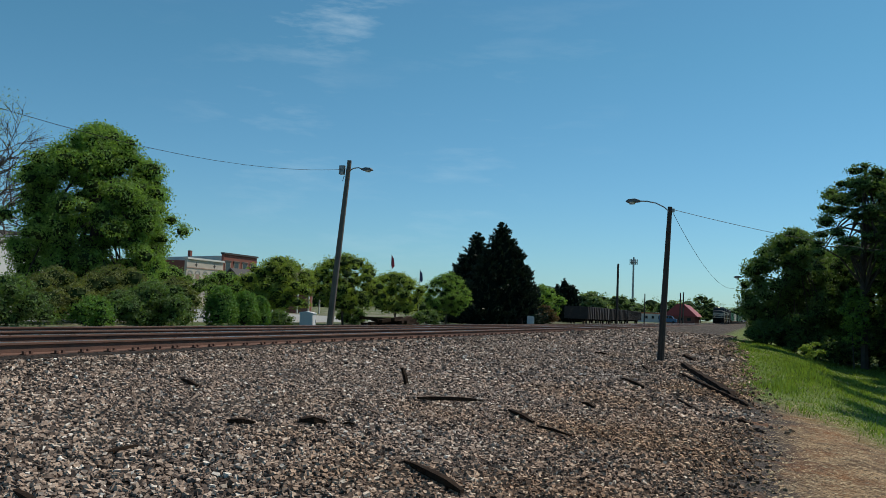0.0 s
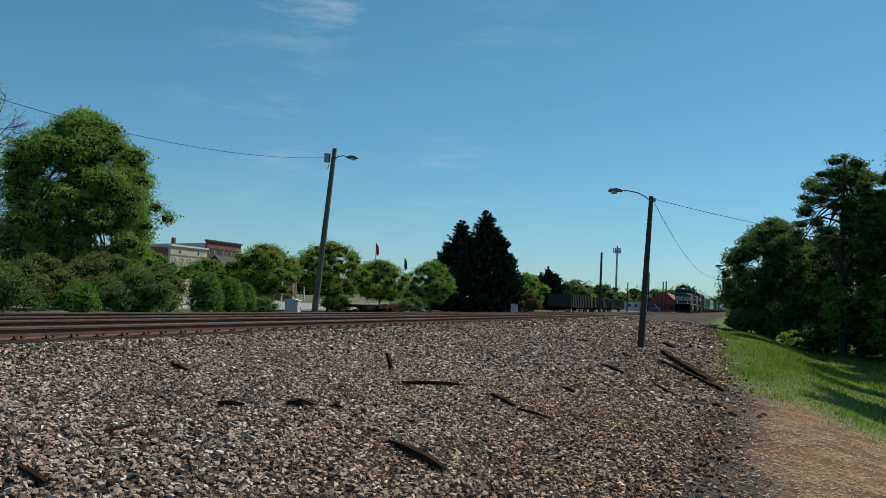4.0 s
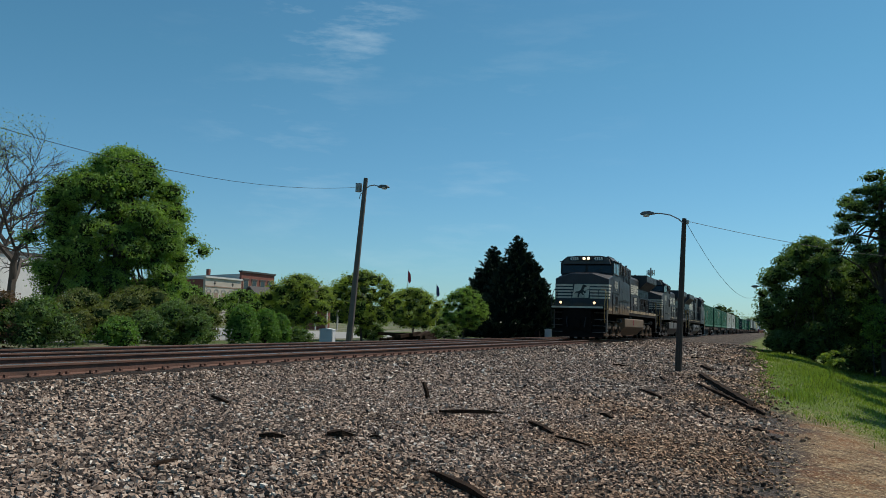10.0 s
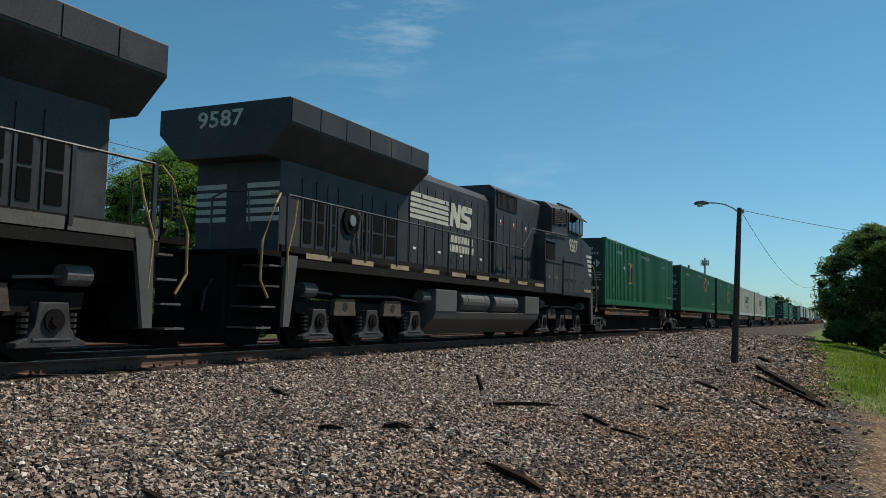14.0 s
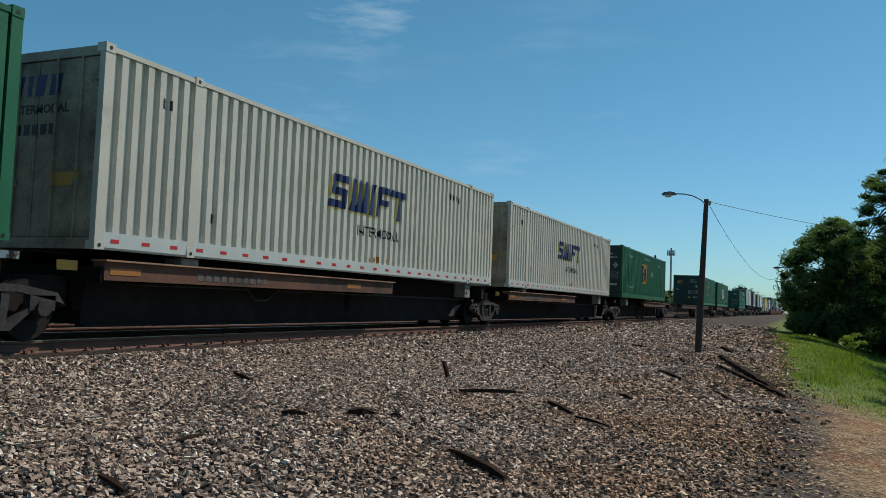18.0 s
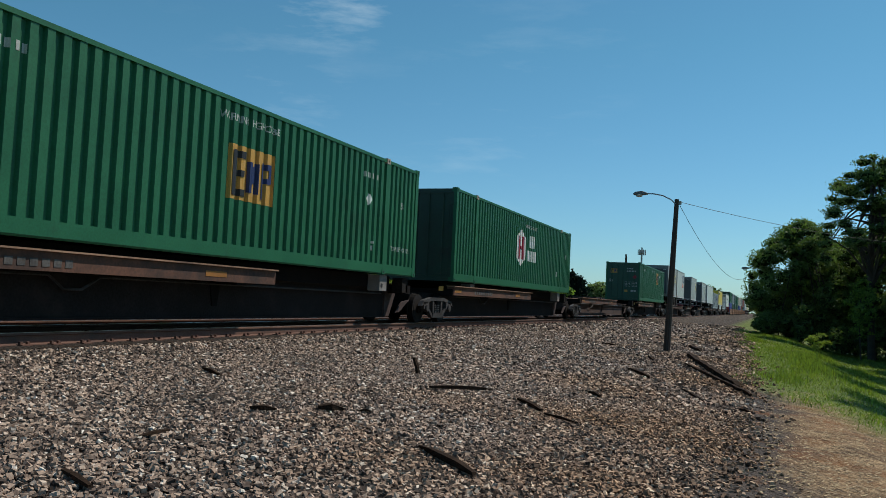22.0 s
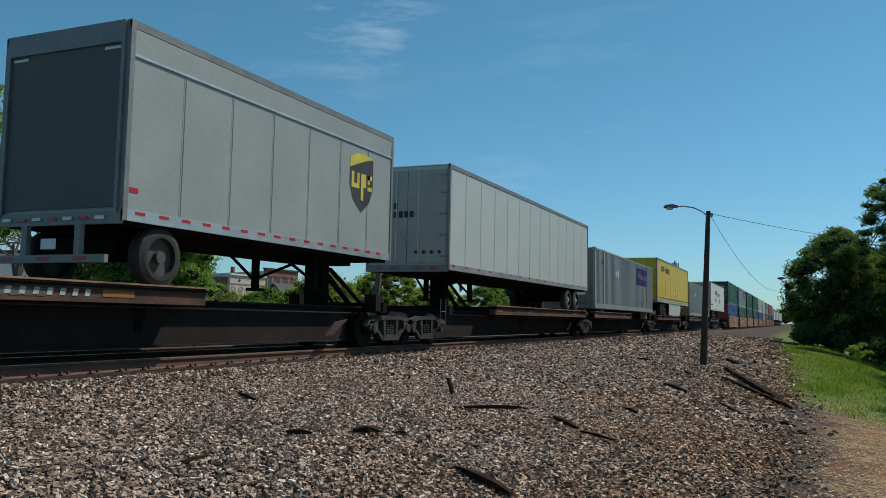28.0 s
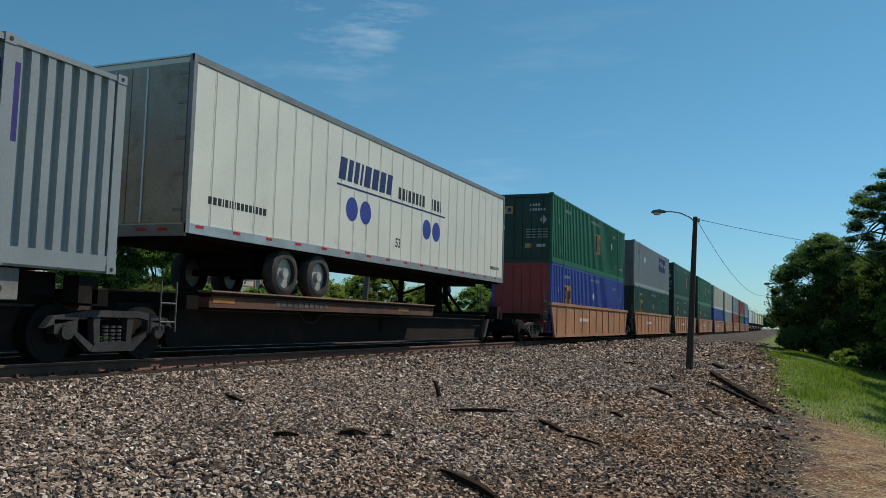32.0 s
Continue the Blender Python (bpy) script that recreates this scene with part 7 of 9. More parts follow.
        for sx in (-1, 1):
            for a in (8.9, 11.2):
                at = part("air_tank", Geo().cyl((sx * 1.18, U(a), 1.08), "y", 0.27, 1.9, 20), M["tank"], t, "grey air reservoir", 0.05)
                for q in (-0.6, 0.6):
                    part("strap", Geo().cyl((sx * 1.18, U(a + q), 1.08), "y", 0.278, 0.04, 20), M["truck_grey"], at)
            for a, b in ((5.95, 7.3), (12.5, 13.75)):
                part("side_box", Geo().box(min(sx * 0.8, sx * 1.43), max(sx * 0.8, sx * 1.43), U(a), U(b), 0.78, 1.35), M["tank"], t, bevel=0.03)
    six_wheel_truck(t, U(3.0), dusty)
    six_wheel_truck(t, U(16.6), dusty)
    # sills behind the boxes, in short painted lengths
    for sx in (-1, 1):
        X = lambda a, b: (min(sx * a, sx * b), max(sx * a, sx * b))
        part("sill", Geo().box(*X(1.44, 1.50), U(ce), LEN - 1.0, 1.52, 1.90), M["black_dusty"], t)
        k = 9
        for i in range(k):
            a = U(ce + 0.06) + i * (LEN - 1.05 - U(ce)) / k
            part("sill_stripe", Geo().box(*X(1.50, 1.506), a, a + (LEN - 1.05 - U(ce)) / k - (0.05 if sill_mat != "patchy" else 0.75), 1.70, 1.87 if sill_mat != "patchy" else 1.80), M["cream_sill" if sill_mat != "grey" or i % 4 == 1 else "sill_grey"], t, "faded cream stripe")
        railing(t, sx * 1.5, U(7.75 if dusty else (7.8 if reverse else 5.95)), U(20.0), 1.78, 2.80, 1.4)
    # steps, pilot, handrails at both ends
    for y, d in ((0.35, 1), (LEN - 0.35, -1)):
        Y = lambda a, b: (min(y + d * a, y + d * b), max(y + d * a, y + d * b))
        part("pilot", Geo().box(-0.78, 0.78, *Y(0.0, 0.14), 0.35, 1.74), M["under"], t)
        part("plow", Geo().add([(-1.45, y + d * 0.12, 0.16), (1.45, y + d * 0.12, 0.16), (1.45, y + d * 0.3, 0.62), (-1.45, y + d * 0.3, 0.62), (0, y - d * 0.22, 0.16), (0, y + d * 0.05, 0.62), (0, y + d * 0.4, 0.4)],
                                [(0, 4, 5, 3), (4, 1, 2, 5), (3, 5, 6), (5, 2, 6), (0, 3, 6), (1, 6, 2), (0, 6, 4), (4, 6, 1)]), M["under"], t)
        part("coupler", Geo().box(-0.14, 0.14, *Y(-0.5, 0.0), 0.72, 1.02).box(-0.22, 0.22, *Y(-0.55, -0.35), 0.68, 1.06), M["under"], t)
        for q in (-0.55, 0.5):
            part("air_hose", Geo().tube([(q, y - d * 0.02, 1.25), (q, y - d * 0.18, 1.05), (q * 0.9, y - d * 0.2, 0.7)], 0.03, 6), M["ink"], t)
        for sx in (-1, 1):
            X = lambda a, b: (min(sx * a, sx * b), max(sx * a, sx * b))
            sw_ = part("step_well", Geo().box(*X(0.80, 1.48), *Y(0.78, 0.82), 0.45, 1.72), M["under"], t)
            part("side_plate", Geo().box(*X(0.80, 0.84), *Y(0.1, 0.78), 0.4, 1.72), M["under"], sw_)
            for q in range(4):
                part("step", Geo().box(*X(0.85, 1.48), *Y(0.05 + 0.1 * q, 0.45 + 0.1 * q), 0.42 + q * 0.36, 0.45 + q * 0.36), M["truck_grey"], sw_)
            part("end_skirt", Geo().prism([(y + d * 0.78, 1.72), (y + d * 1.12, 1.72), (y + d * 0.92, 0.45), (y + d * 0.74, 0.45)], "x", sx * 1.45, sx * 1.52), M["tank"], t)
            ym = M["yellow_rail"] if (lights and sx > 0) or not lights else M["rail_grey"]
            part("grab_rail", Geo().tube([(sx * 1.5, y + d * 0.30, 0.95), (sx * 1.5, y + d * 0.08, 1.25), (sx * 1.5, y + d * 0.10, 1.9), (sx * 1.5, y + d * 0.45, 2.62), (sx * 1.46, y + d * 0.62, 2.80), (sx * 1.2, y + d * 0.7, 2.82)], 0.022, 6), ym, t, "worn yellow grab rail")
            part("grab_rail", Geo().tube([(sx * 1.5, y + d * 0.85, 0.9), (sx * 1.52, y + d * 0.80, 1.75), (sx * 1.5, y + d * 1.0, 2.3), (sx * 1.48, y + d * 1.1, 2.74)], 0.02, 6), ym, t)
            part("end_rail", Geo().tube([(sx * 0.35, y + d * 0.12, 1.8), (sx * 0.35, y + d * 0.12, 2.70), (sx * 0.6, y + d * 0.12, 2.80), (sx * 1.15, y + d * 0.12, 2.80), (sx * 1.2, y + d * 0.12, 2.1)], 0.02, 6), M["rail_grey"], t)
    # the cab stands a little higher than the hood behind it
    for c in t.children_recursive:
        if c.type == "MESH":
            for v in c.data.vertices:
                k = min(1.0, max(0.0, (U(5.2) - v.co.y) / 1.6)) * min(1.0, max(0.0, (v.co.z - 3.2) / 0.35))
                v.co.z += 0.14 * k
    if reverse:
        # turned end for end: local frame flips about the middle
        for c in list(t.children):
            c.matrix_basis = Matrix.Translation((0, LEN, 0)) @ Matrix.Rotation(math.pi, 4, "Z") @ c.matrix_basis
    return t


locomotive(-46.0, "4358", True, False, "black and white freight locomotive leading the train with lit headlights", True, (10.35, 12.45), (12.1, 14.2), "cream")
locomotive(-22.9, "9818", False, False, "black and white freight locomotive running second in the train", False, (9.65, 12.1), (12.25, 14.4), "grey")
locomotive(0.6, "9587", False, True, "black and white freight locomotive running backwards third in the train", False, (12.25, 14.45), (10.1, 12.2), "patchy")


# ---- containers ----
def corrugated(x, y0, y1, z0, z1, s, depth=RIB_DEPTH):
    """A pressed side panel with upright ribs; the outer face looks towards s."""
    prof = rib_profile(y0, y1)
    g = Geo()
    vs = [(x + s * d, y, z) for y, d in prof for z in (z0, z1)]
    back = [(x - s * (depth + 0.03), y, z) for y in (y0, y1) for z in (z0, z1)]
    m = len(prof)
    fs = [(2 * i, 2 * i + 2, 2 * i + 3, 2 * i + 1) for i in range(m - 1)]
    k = 2 * m
    fs += [(k, k + 1, k + 3, k + 2), (0, 1, k + 1, k), (2 * m - 2, k + 2, k + 3, 2 * m - 1)]
    return g.add(vs + back, fs)




def container(s, z0, color, label, end_color=None, length=16.15, h=2.9, posts=True, deco=None, end=None, strip=False, detail=True, bottom=None):
    t = keyed(thing("shipping_container", label, "container", "containers on the train"), s)
    C = M[color]
    # end doors use the shade-darkened copy of the side colour
    E = M[end_color or {"green": "green_end_shaded", "green_dark": "green_end_shaded", "cream_cont": "cream_end_shaded", "grey_cont": "grey_end_shaded"}.get(color, color)]
    z1 = z0 + h
    sp = [0.0, 1.98, length - 1.98, length] if posts else [0.0, length]
    for sx in (-1, 1):
        for a, b in zip(sp, sp[1:]):
            part("side_panel", corrugated(sx * (HW - 0.012), a + 0.07, b - 0.07, z0 + 0.24, z1 - 0.07, sx), C, t)
        part("top_rail", Geo().box(min(sx * (HW - 0.09), sx * HW), max(sx * (HW - 0.09), sx * HW), 0.05, length - 0.05, z1 - 0.075, z1), C, t)
        br = part("bottom_rail", Geo().prism([(sx * (HW - 0.12), z0), (sx * (HW - 0.02), z0), (sx * HW, z0 + 0.03), (sx * HW, z0 + 0.25), (sx * (HW - 0.12), z0 + 0.25)], "y", 0.05, length - 0.05), M[bottom] if bottom else C, t)
        if strip and sx > 0:
            for i in range(26):
                y = 0.3 + i * length / 26.5
                part("reflector", Geo().box(HW, HW + 0.004, y, y + 0.16, z0 + 0.10, z0 + 0.155), M["red"], br)
        for a in sp:
            e = a in (0.0, length)
            w = 0.085
            c = min(max(a, w), length - w)
            part("post", Geo().box(min(sx * (HW - 0.10), sx * (HW + 0.004)), max(sx * (HW - 0.10), sx * (HW + 0.004)), c - w, c + w, z0 - (0 if e else 0.0), z1 + (0.0 if e else 0.03)), C, t)
            for za, zb in ((z1 - 0.10, z1 + 0.034), (z0 - 0.004, z0 + 0.12)):
                part("casting", Geo().box(min(sx * (HW - 0.16), sx * (HW + 0.012)), max(sx * (HW - 0.16), sx * (HW + 0.012)), c - w - 0.004, c + w + 0.004, za, zb), M["casting_worn"] if color == "green" and not e and za > z0 + 1 else C, t)
                part("hole", Geo().cyl((sx * (HW + 0.014), c, (za + zb) / 2), "x", 0.03, 0.006, 8), M["ink"], t)
    part("roof", Geo().box(-HW + 0.05, HW - 0.05, 0.05, length - 0.05, z1 - 0.05, z1 - 0.02), C, t)
    part("floor", Geo().box(-HW + 0.1, HW - 0.1, 0.05, length - 0.05, z0 + 0.05, z0 + 0.15), M["under"], t)
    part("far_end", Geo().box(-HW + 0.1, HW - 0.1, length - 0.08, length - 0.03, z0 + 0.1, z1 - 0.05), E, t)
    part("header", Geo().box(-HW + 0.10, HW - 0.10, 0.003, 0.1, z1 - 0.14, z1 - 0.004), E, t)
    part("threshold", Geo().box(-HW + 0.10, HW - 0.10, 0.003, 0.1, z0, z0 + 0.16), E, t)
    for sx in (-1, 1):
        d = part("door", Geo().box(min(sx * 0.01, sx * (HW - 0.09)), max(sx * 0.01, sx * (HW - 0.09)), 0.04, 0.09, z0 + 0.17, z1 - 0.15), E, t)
        if detail:
            for a in (0.38, 0.86):
                part("lock_rod", Geo().cyl((sx * a, 0.015, (z0 + z1) / 2), "z", 0.018, h - 0.2, 8).box(sx * a - 0.05, sx * a + 0.05, 0.0, 0.03, z0 + 0.9, z0 + 1.0), E, d)
            for za in (0.4, 1.1, 1.8, h - 0.5):
                part("hinge", Geo().box(min(sx * (HW - 0.22), sx * (HW - 0.10)), max(sx * (HW - 0.22), sx * (HW - 0.10)), 0.01, 0.04, z0 + za, z0 + za + 0.1), E, d)
            for za in (0.17, 0.98, 1.8):
                part("door_panel", Geo().box(min(sx * 0.06, sx * (HW - 0.24)), max(sx * 0.06, sx * (HW - 0.24)), 0.033, 0.04, z0 + za + 0.06, z0 + za + 0.72), E, d)
    if deco:
        deco(t, z0, z1, length)
    if end:
        end(t, z0, z1)
    return t


def deco_amber(at=(9.2, 10.6), text="53", dia=12.2, lift=0.03, tall=1.0, top=None):
    def f(t, z0, z1, n):
        a, b = at
        zw = z0
        z0 = z0 + lift
        p = paint(t, [rect(a, b, z0 + 1.05, z0 + 1.05 + tall)], "amber", "logo_panel", "amber logo panel")
        k = (b - a) / 1.05
        Q = lambda p, q, zl, zh, sl=0.0: rect(a + p * k, a + q * k, z0 + 1.05 + (zl - 1.05) * tall, z0 + 1.05 + (zh - 1.05) * tall, sl)
        paint(t, [Q(0.06, 0.15, 1.12, 1.95), Q(0.15, 0.38, 1.82, 1.95), Q(0.15, 0.32, 1.48, 1.60), Q(0.15, 0.38, 1.12, 1.25)], "ink", "logo_mark", x=XO + 0.004)
        paint(t, [Q(0.42, 0.50, 1.22, 1.80), Q(0.50, 0.57, 1.40, 1.72), Q(0.57, 0.66, 1.22, 1.80), Q(0.72, 0.80, 1.14, 1.84), Q(0.80, 0.97, 1.72, 1.84), Q(0.89, 0.97, 1.46, 1.72), Q(0.80, 0.89, 1.46, 1.56)], "navy", "logo_mark", x=XO + 0.004)
        paint(t, [[(dia, z0 + 1.57), (dia + 0.17, z0 + 1.75), (dia, z0 + 1.93), (dia - 0.17, z0 + 1.75)]], "pwhite", "placard", "white diamond placard")
        z0 = zw
        for y in (1.0, n - 1.1):
            stencil(text, 0.17, y, z0 + 1.75, t, M["paint_worn"])
        bars(t, n - 3.2, z0 + 2.3, 0.13, [0.05, 0.06, 0.05, 0.06, 0.05, 0.06], "paint_worn", 0.07, name="number_marking")
        bars(t, 2.3, z0 + 2.38, 0.13, [0.05, 0.06, 0.05, 0.06, 0.05, 0.06, 0.05], "paint_worn", 0.08, name="number_marking")
        stencil("TOP LIFT ONLY", 0.115, n - 1.6 if top is None else top, z0 + 0.62, t, M["paint_worn"], 1.0)
        stencil("WARNING HIGH CUBE", 0.13, 7.3, z0 + 2.5, t, M["paint_worn"], 0.95)
        for y in (1.45, n - 2.75):
            bars(t, y, z0 + 0.55, 0.12, [0.05, 0.05], "paint_worn", 0.03, name="lift_mark")
            bars(t, y, z0 + 0.72, 0.06, [0.16], "paint_worn", 0.03, name="lift_mark")
    return f


def end_amber(mark="paint_worn"):
    def f(t, z0, z1):
        def fp(x0, x1, a, b, m, nm="decal", y=0.03):
            part(nm, Geo().box(x0, x1, y, y + 0.008, z0 + a, z0 + b), M[m], t)
        fp(-0.95, -0.45, 2.08, 2.40, "amber", "logo_panel")
        part("logo_mark", Geo().prism([(-0.90, z0 + 2.13), (-0.84, z0 + 2.13), (-0.84, z0 + 2.30), (-0.74, z0 + 2.30), (-0.74, z0 + 2.35), (-0.90, z0 + 2.35)], "y", 0.022, 0.029), M["ink"], t)
        part("logo_mark", Geo().prism([(-0.68, z0 + 2.13), (-0.64, z0 + 2.13), (-0.60, z0 + 2.22), (-0.56, z0 + 2.13), (-0.52, z0 + 2.13), (-0.52, z0 + 2.34), (-0.68, z0 + 2.34)], "y", 0.022, 0.029), M["navy"], t)
        lettering_end("53", 0.2, -1.05, z0 + 1.4, 0.03, t, M["paint_worn"])
        for q in range(2):
            g = Geo()
            for i in range(4 + 2 * q):
                g.box(0.3 + i * 0.12, 0.38 + i * 0.12, 0.03, 0.036, z0 + 2.38 - q * 0.2, z0 + 2.48 - q * 0.2)
            tagged(part("number_marking", g, M["paint_worn"], t), kind="stuff")
        part("placard", Geo().prism([(0.9, z0 + 1.62), (1.06, z0 + 1.80), (0.9, z0 + 1.98), (0.74, z0 + 1.80)], "y", 0.026, 0.034), M[mark], t, "diamond placard")
        g = Geo()
        for q in range(4):
            for x0 in (0.15, 0.68):
                for i in range(4):
                    g.box(x0 + i * 0.11, x0 + 0.08 + i * 0.11, 0.032, 0.037, z0 + 1.05 + q * 0.11, z0 + 1.085 + q * 0.11)
        tagged(part("small_print", g, M["paint_worn"], t), kind="stuff")
        fp(0.12, 0.42, 0.62, 0.80, "amber", "tag")
        fp(0.62, 1.0, 0.66, 0.78, "paint_worn", "tag")
    return f


def deco_slant(t, z0, z1, n):
    y = 6.2
    # five slanted block shapes
    s = 0.10
    zb, h = z0 + 1.35, 0.72
    polys = [rect(y, y + 0.62, zb, zb + 0.16, s * 0.2), rect(y + 0.46, y + 0.66, zb, zb + 0.42, s * 0.5), rect(y + 0.06, y + 0.62, zb + 0.28, zb + 0.44, s * 0.2), rect(y + 0.08, y + 0.26, zb + 0.28, zb + h, s * 0.5), rect(y + 0.1, y + 0.76, zb + 0.56, zb + h, s * 0.2),
             rect(y + 0.86, y + 1.06, zb, zb + h, s), rect(y + 1.14, y + 1.32, zb, zb + h, s), rect(y + 1.40, y + 1.6, zb, zb + h, s), rect(y + 0.9, y + 1.55, zb, zb + 0.15, s * 0.2),
             rect(y + 1.72, y + 1.92, zb, zb + h, s), rect(y + 2.04, y + 2.24, zb, zb + h, s), rect(y + 2.2, y + 2.75, zb + 0.56, zb + h, s * 0.2), rect(y + 2.2, y + 2.65, zb + 0.28, zb + 0.42, s * 0.2),
             rect(y + 2.82, y + 3.6, zb + 0.56, zb + h, s * 0.2), rect(y + 3.12, y + 3.32, zb, zb + h, s)]
    paint(t, [[(a - 0.07, b - 0.05) for a, b in p] for p in polys], "gold_worn", "logo_edge", "faded gold edge of the logo")
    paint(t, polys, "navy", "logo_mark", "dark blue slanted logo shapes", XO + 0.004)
    tagged(paint(t, [rect(8.0 + q * 0.22, 8.08 + q * 0.22, z0 + 0.28, z0 + 0.36 + 0.03 * (q % 3)) for q in range(5)], "orange_mark", "rust_stain", "rusty scrapes low on the side"), kind="stuff")
    stencil("INTERMODAL", 0.22, y + 1.2, z0 + 0.85, t, M["ink"], 1.05)
    for yy in (1.2, n - 2.9):
        bars(t, yy, z0 + 2.25, 0.16, [0.04, 0.03, 0.04], "ink", 0.05, name="lift_mark")
    bars(t, 2.45, z0 + 0.6, 0.16, [0.04, 0.04], "ink", 0.04, name="lift_mark")
    bars(t, n - 3.6, z0 + 2.3, 0.15, [0.03] * 8, "ink", 0.10, name="number_marking")


def end_slant(t, z0, z1):
    g = Geo()
    for i, w in enumerate((0.26, 0.34, 0.10, 0.22, 0.26)):
        x0 = -0.95 + (0, 0.32, 0.72, 0.88, 1.16)[i]
        g.prism([(x0, z0 + 2.24), (x0 + w * 0.8, z0 + 2.24), (x0 + w, z0 + 2.55), (x0 + w * 0.15, z0 + 2.55)], "y", 0.03, 0.036)
    tagged(part("name_marking", g, M["navy"], t), kind="stuff")
    lettering_end("INTERMODAL", 0.13, -0.55, z0 + 1.98, 0.03, t, M["ink"], 1.0)
    g = Geo()
    for i in range(6):
        g.box(-0.6 + i * 0.17, -0.49 + i * 0.17, 0.03, 0.036, z0 + 1.66, z0 + 1.82)
    tagged(part("number_marking", g, M["ink"], t), kind="stuff")
    part("tag", Geo().box(0.3, 0.9, 0.03, 0.036, z0 + 0.9, z0 + 1.1), M["amber"], t, "faded yellow tag")


def deco_hexagon(t, z0, z1, n):
    y, z = 7.46, z0 + 1.6
    paint(t, [[(y, z - 0.72), (y + 0.62, z - 0.42), (y + 0.62, z + 0.42), (y, z + 0.72), (y - 0.62, z + 0.42), (y - 0.62, z - 0.42)]], "pwhite", "logo_panel", "white hexagon logo panel")
    paint(t, [rect(y - 0.36, y - 0.12, z - 0.45, z + 0.45), rect(y + 0.12, y + 0.36, z - 0.45, z + 0.45), rect(y - 0.12, y + 0.12, z - 0.06, z + 0.06)], "crimson", "logo_mark", "crimson bars of the logo", x=XO + 0.004)
    bars(t, y + 1.2, z + 0.08, 0.5, [0.2, 0.2, 0.2], "pwhite", 0.08)
    bars(t, y + 0.9, z - 0.48, 0.44, [0.24, 0.16, 0.22, 0.2, 0.22], "pwhite", 0.07)
    stencil("53", 0.2, n - 1.1, z0 + 1.6, t, M["paint_worn"])
    stencil("WARNING HIGH CUBE", 0.13, 8.0, z0 + 2.45, t, M["paint_worn"], 0.9)
    bars(t, n - 2.8, z0 + 0.7, 0.22, [0.09, 0.09], "pwhite", 0.03, name="lift_mark")


def deco_purple(dia):
    def f(t, z0, z1, n):
        a = n - 5.55
        paint(t, [rect(a, a + 3.75, z0 + 1.58, z0 + 2.6)], "purple", "logo_panel", "deep purple logo panel")
        bars(t, a + 0.3, z0 + 2.02, 0.3, [0.09, 0.08, 0.09, 0.06, 0.09], "pwhite", 0.055, x=XO + 0.004)
        bars(t, a + 1.03, z0 + 2.0, 0.3, [0.10, 0.06, 0.10, 0.06], "orange_red", 0.05, x=XO + 0.004)
        bars(t, a + 1.8, z0 + 1.95, 0.24, [0.05, 0.05, 0.04, 0.04, 0.03, 0.05, 0.05, 0.05, 0.05, 0.03], "pwhite", 0.115, x=XO + 0.004)
        for y in (dia, dia + 0.42):
            paint(t, [[(y, z0 + 1.7), (y + 0.17, z0 + 1.92), (y, z0 + 2.14), (y - 0.17, z0 + 1.92)]], "pwhite", "placard", "white diamond placard")
        stencil("TOP LIFT ONLY", 0.13, 11.6, z0 + 0.4, t, M["ink"], 0.95)
        bars(t, 1.45, z0 + 2.2, 0.2, [0.09, 0.09], "ink", 0.04, name="lift_mark")
        bars(t, n - 2.2, z0 + 2.3, 0.2, [0.09, 0.09], "ink", 0.04, name="lift_mark")
    return f


def end_purple(t, z0, z1):
    part("logo_panel", Geo().box(-0.6, 0.95, -0.012, -0.002, z0 + 1.9, z0 + 2.4), M["purple"], t, "deep purple logo panel")
    g = Geo()
    for i in range(9):
        g.box(-0.45 + i * 0.15, -0.35 + i * 0.15, -0.018, -0.012, z0 + 2.08, z0 + 2.25)
    tagged(part("name_marking", g, M["pwhite"], t), kind="stuff")
    g = Geo()
    for i in range(9):
        g.box(-0.2 + i * 0.13, -0.12 + i * 0.13, 0.02, 0.03, z0 + 1.55, z0 + 1.72)
    tagged(part("number_marking", g, M["ink"], t), kind="stuff")
    part("tag", Geo().box(0.35, 0.85, 0.02, 0.03, z0 + 0.65, z0 + 0.9), M["pwhite"], t)


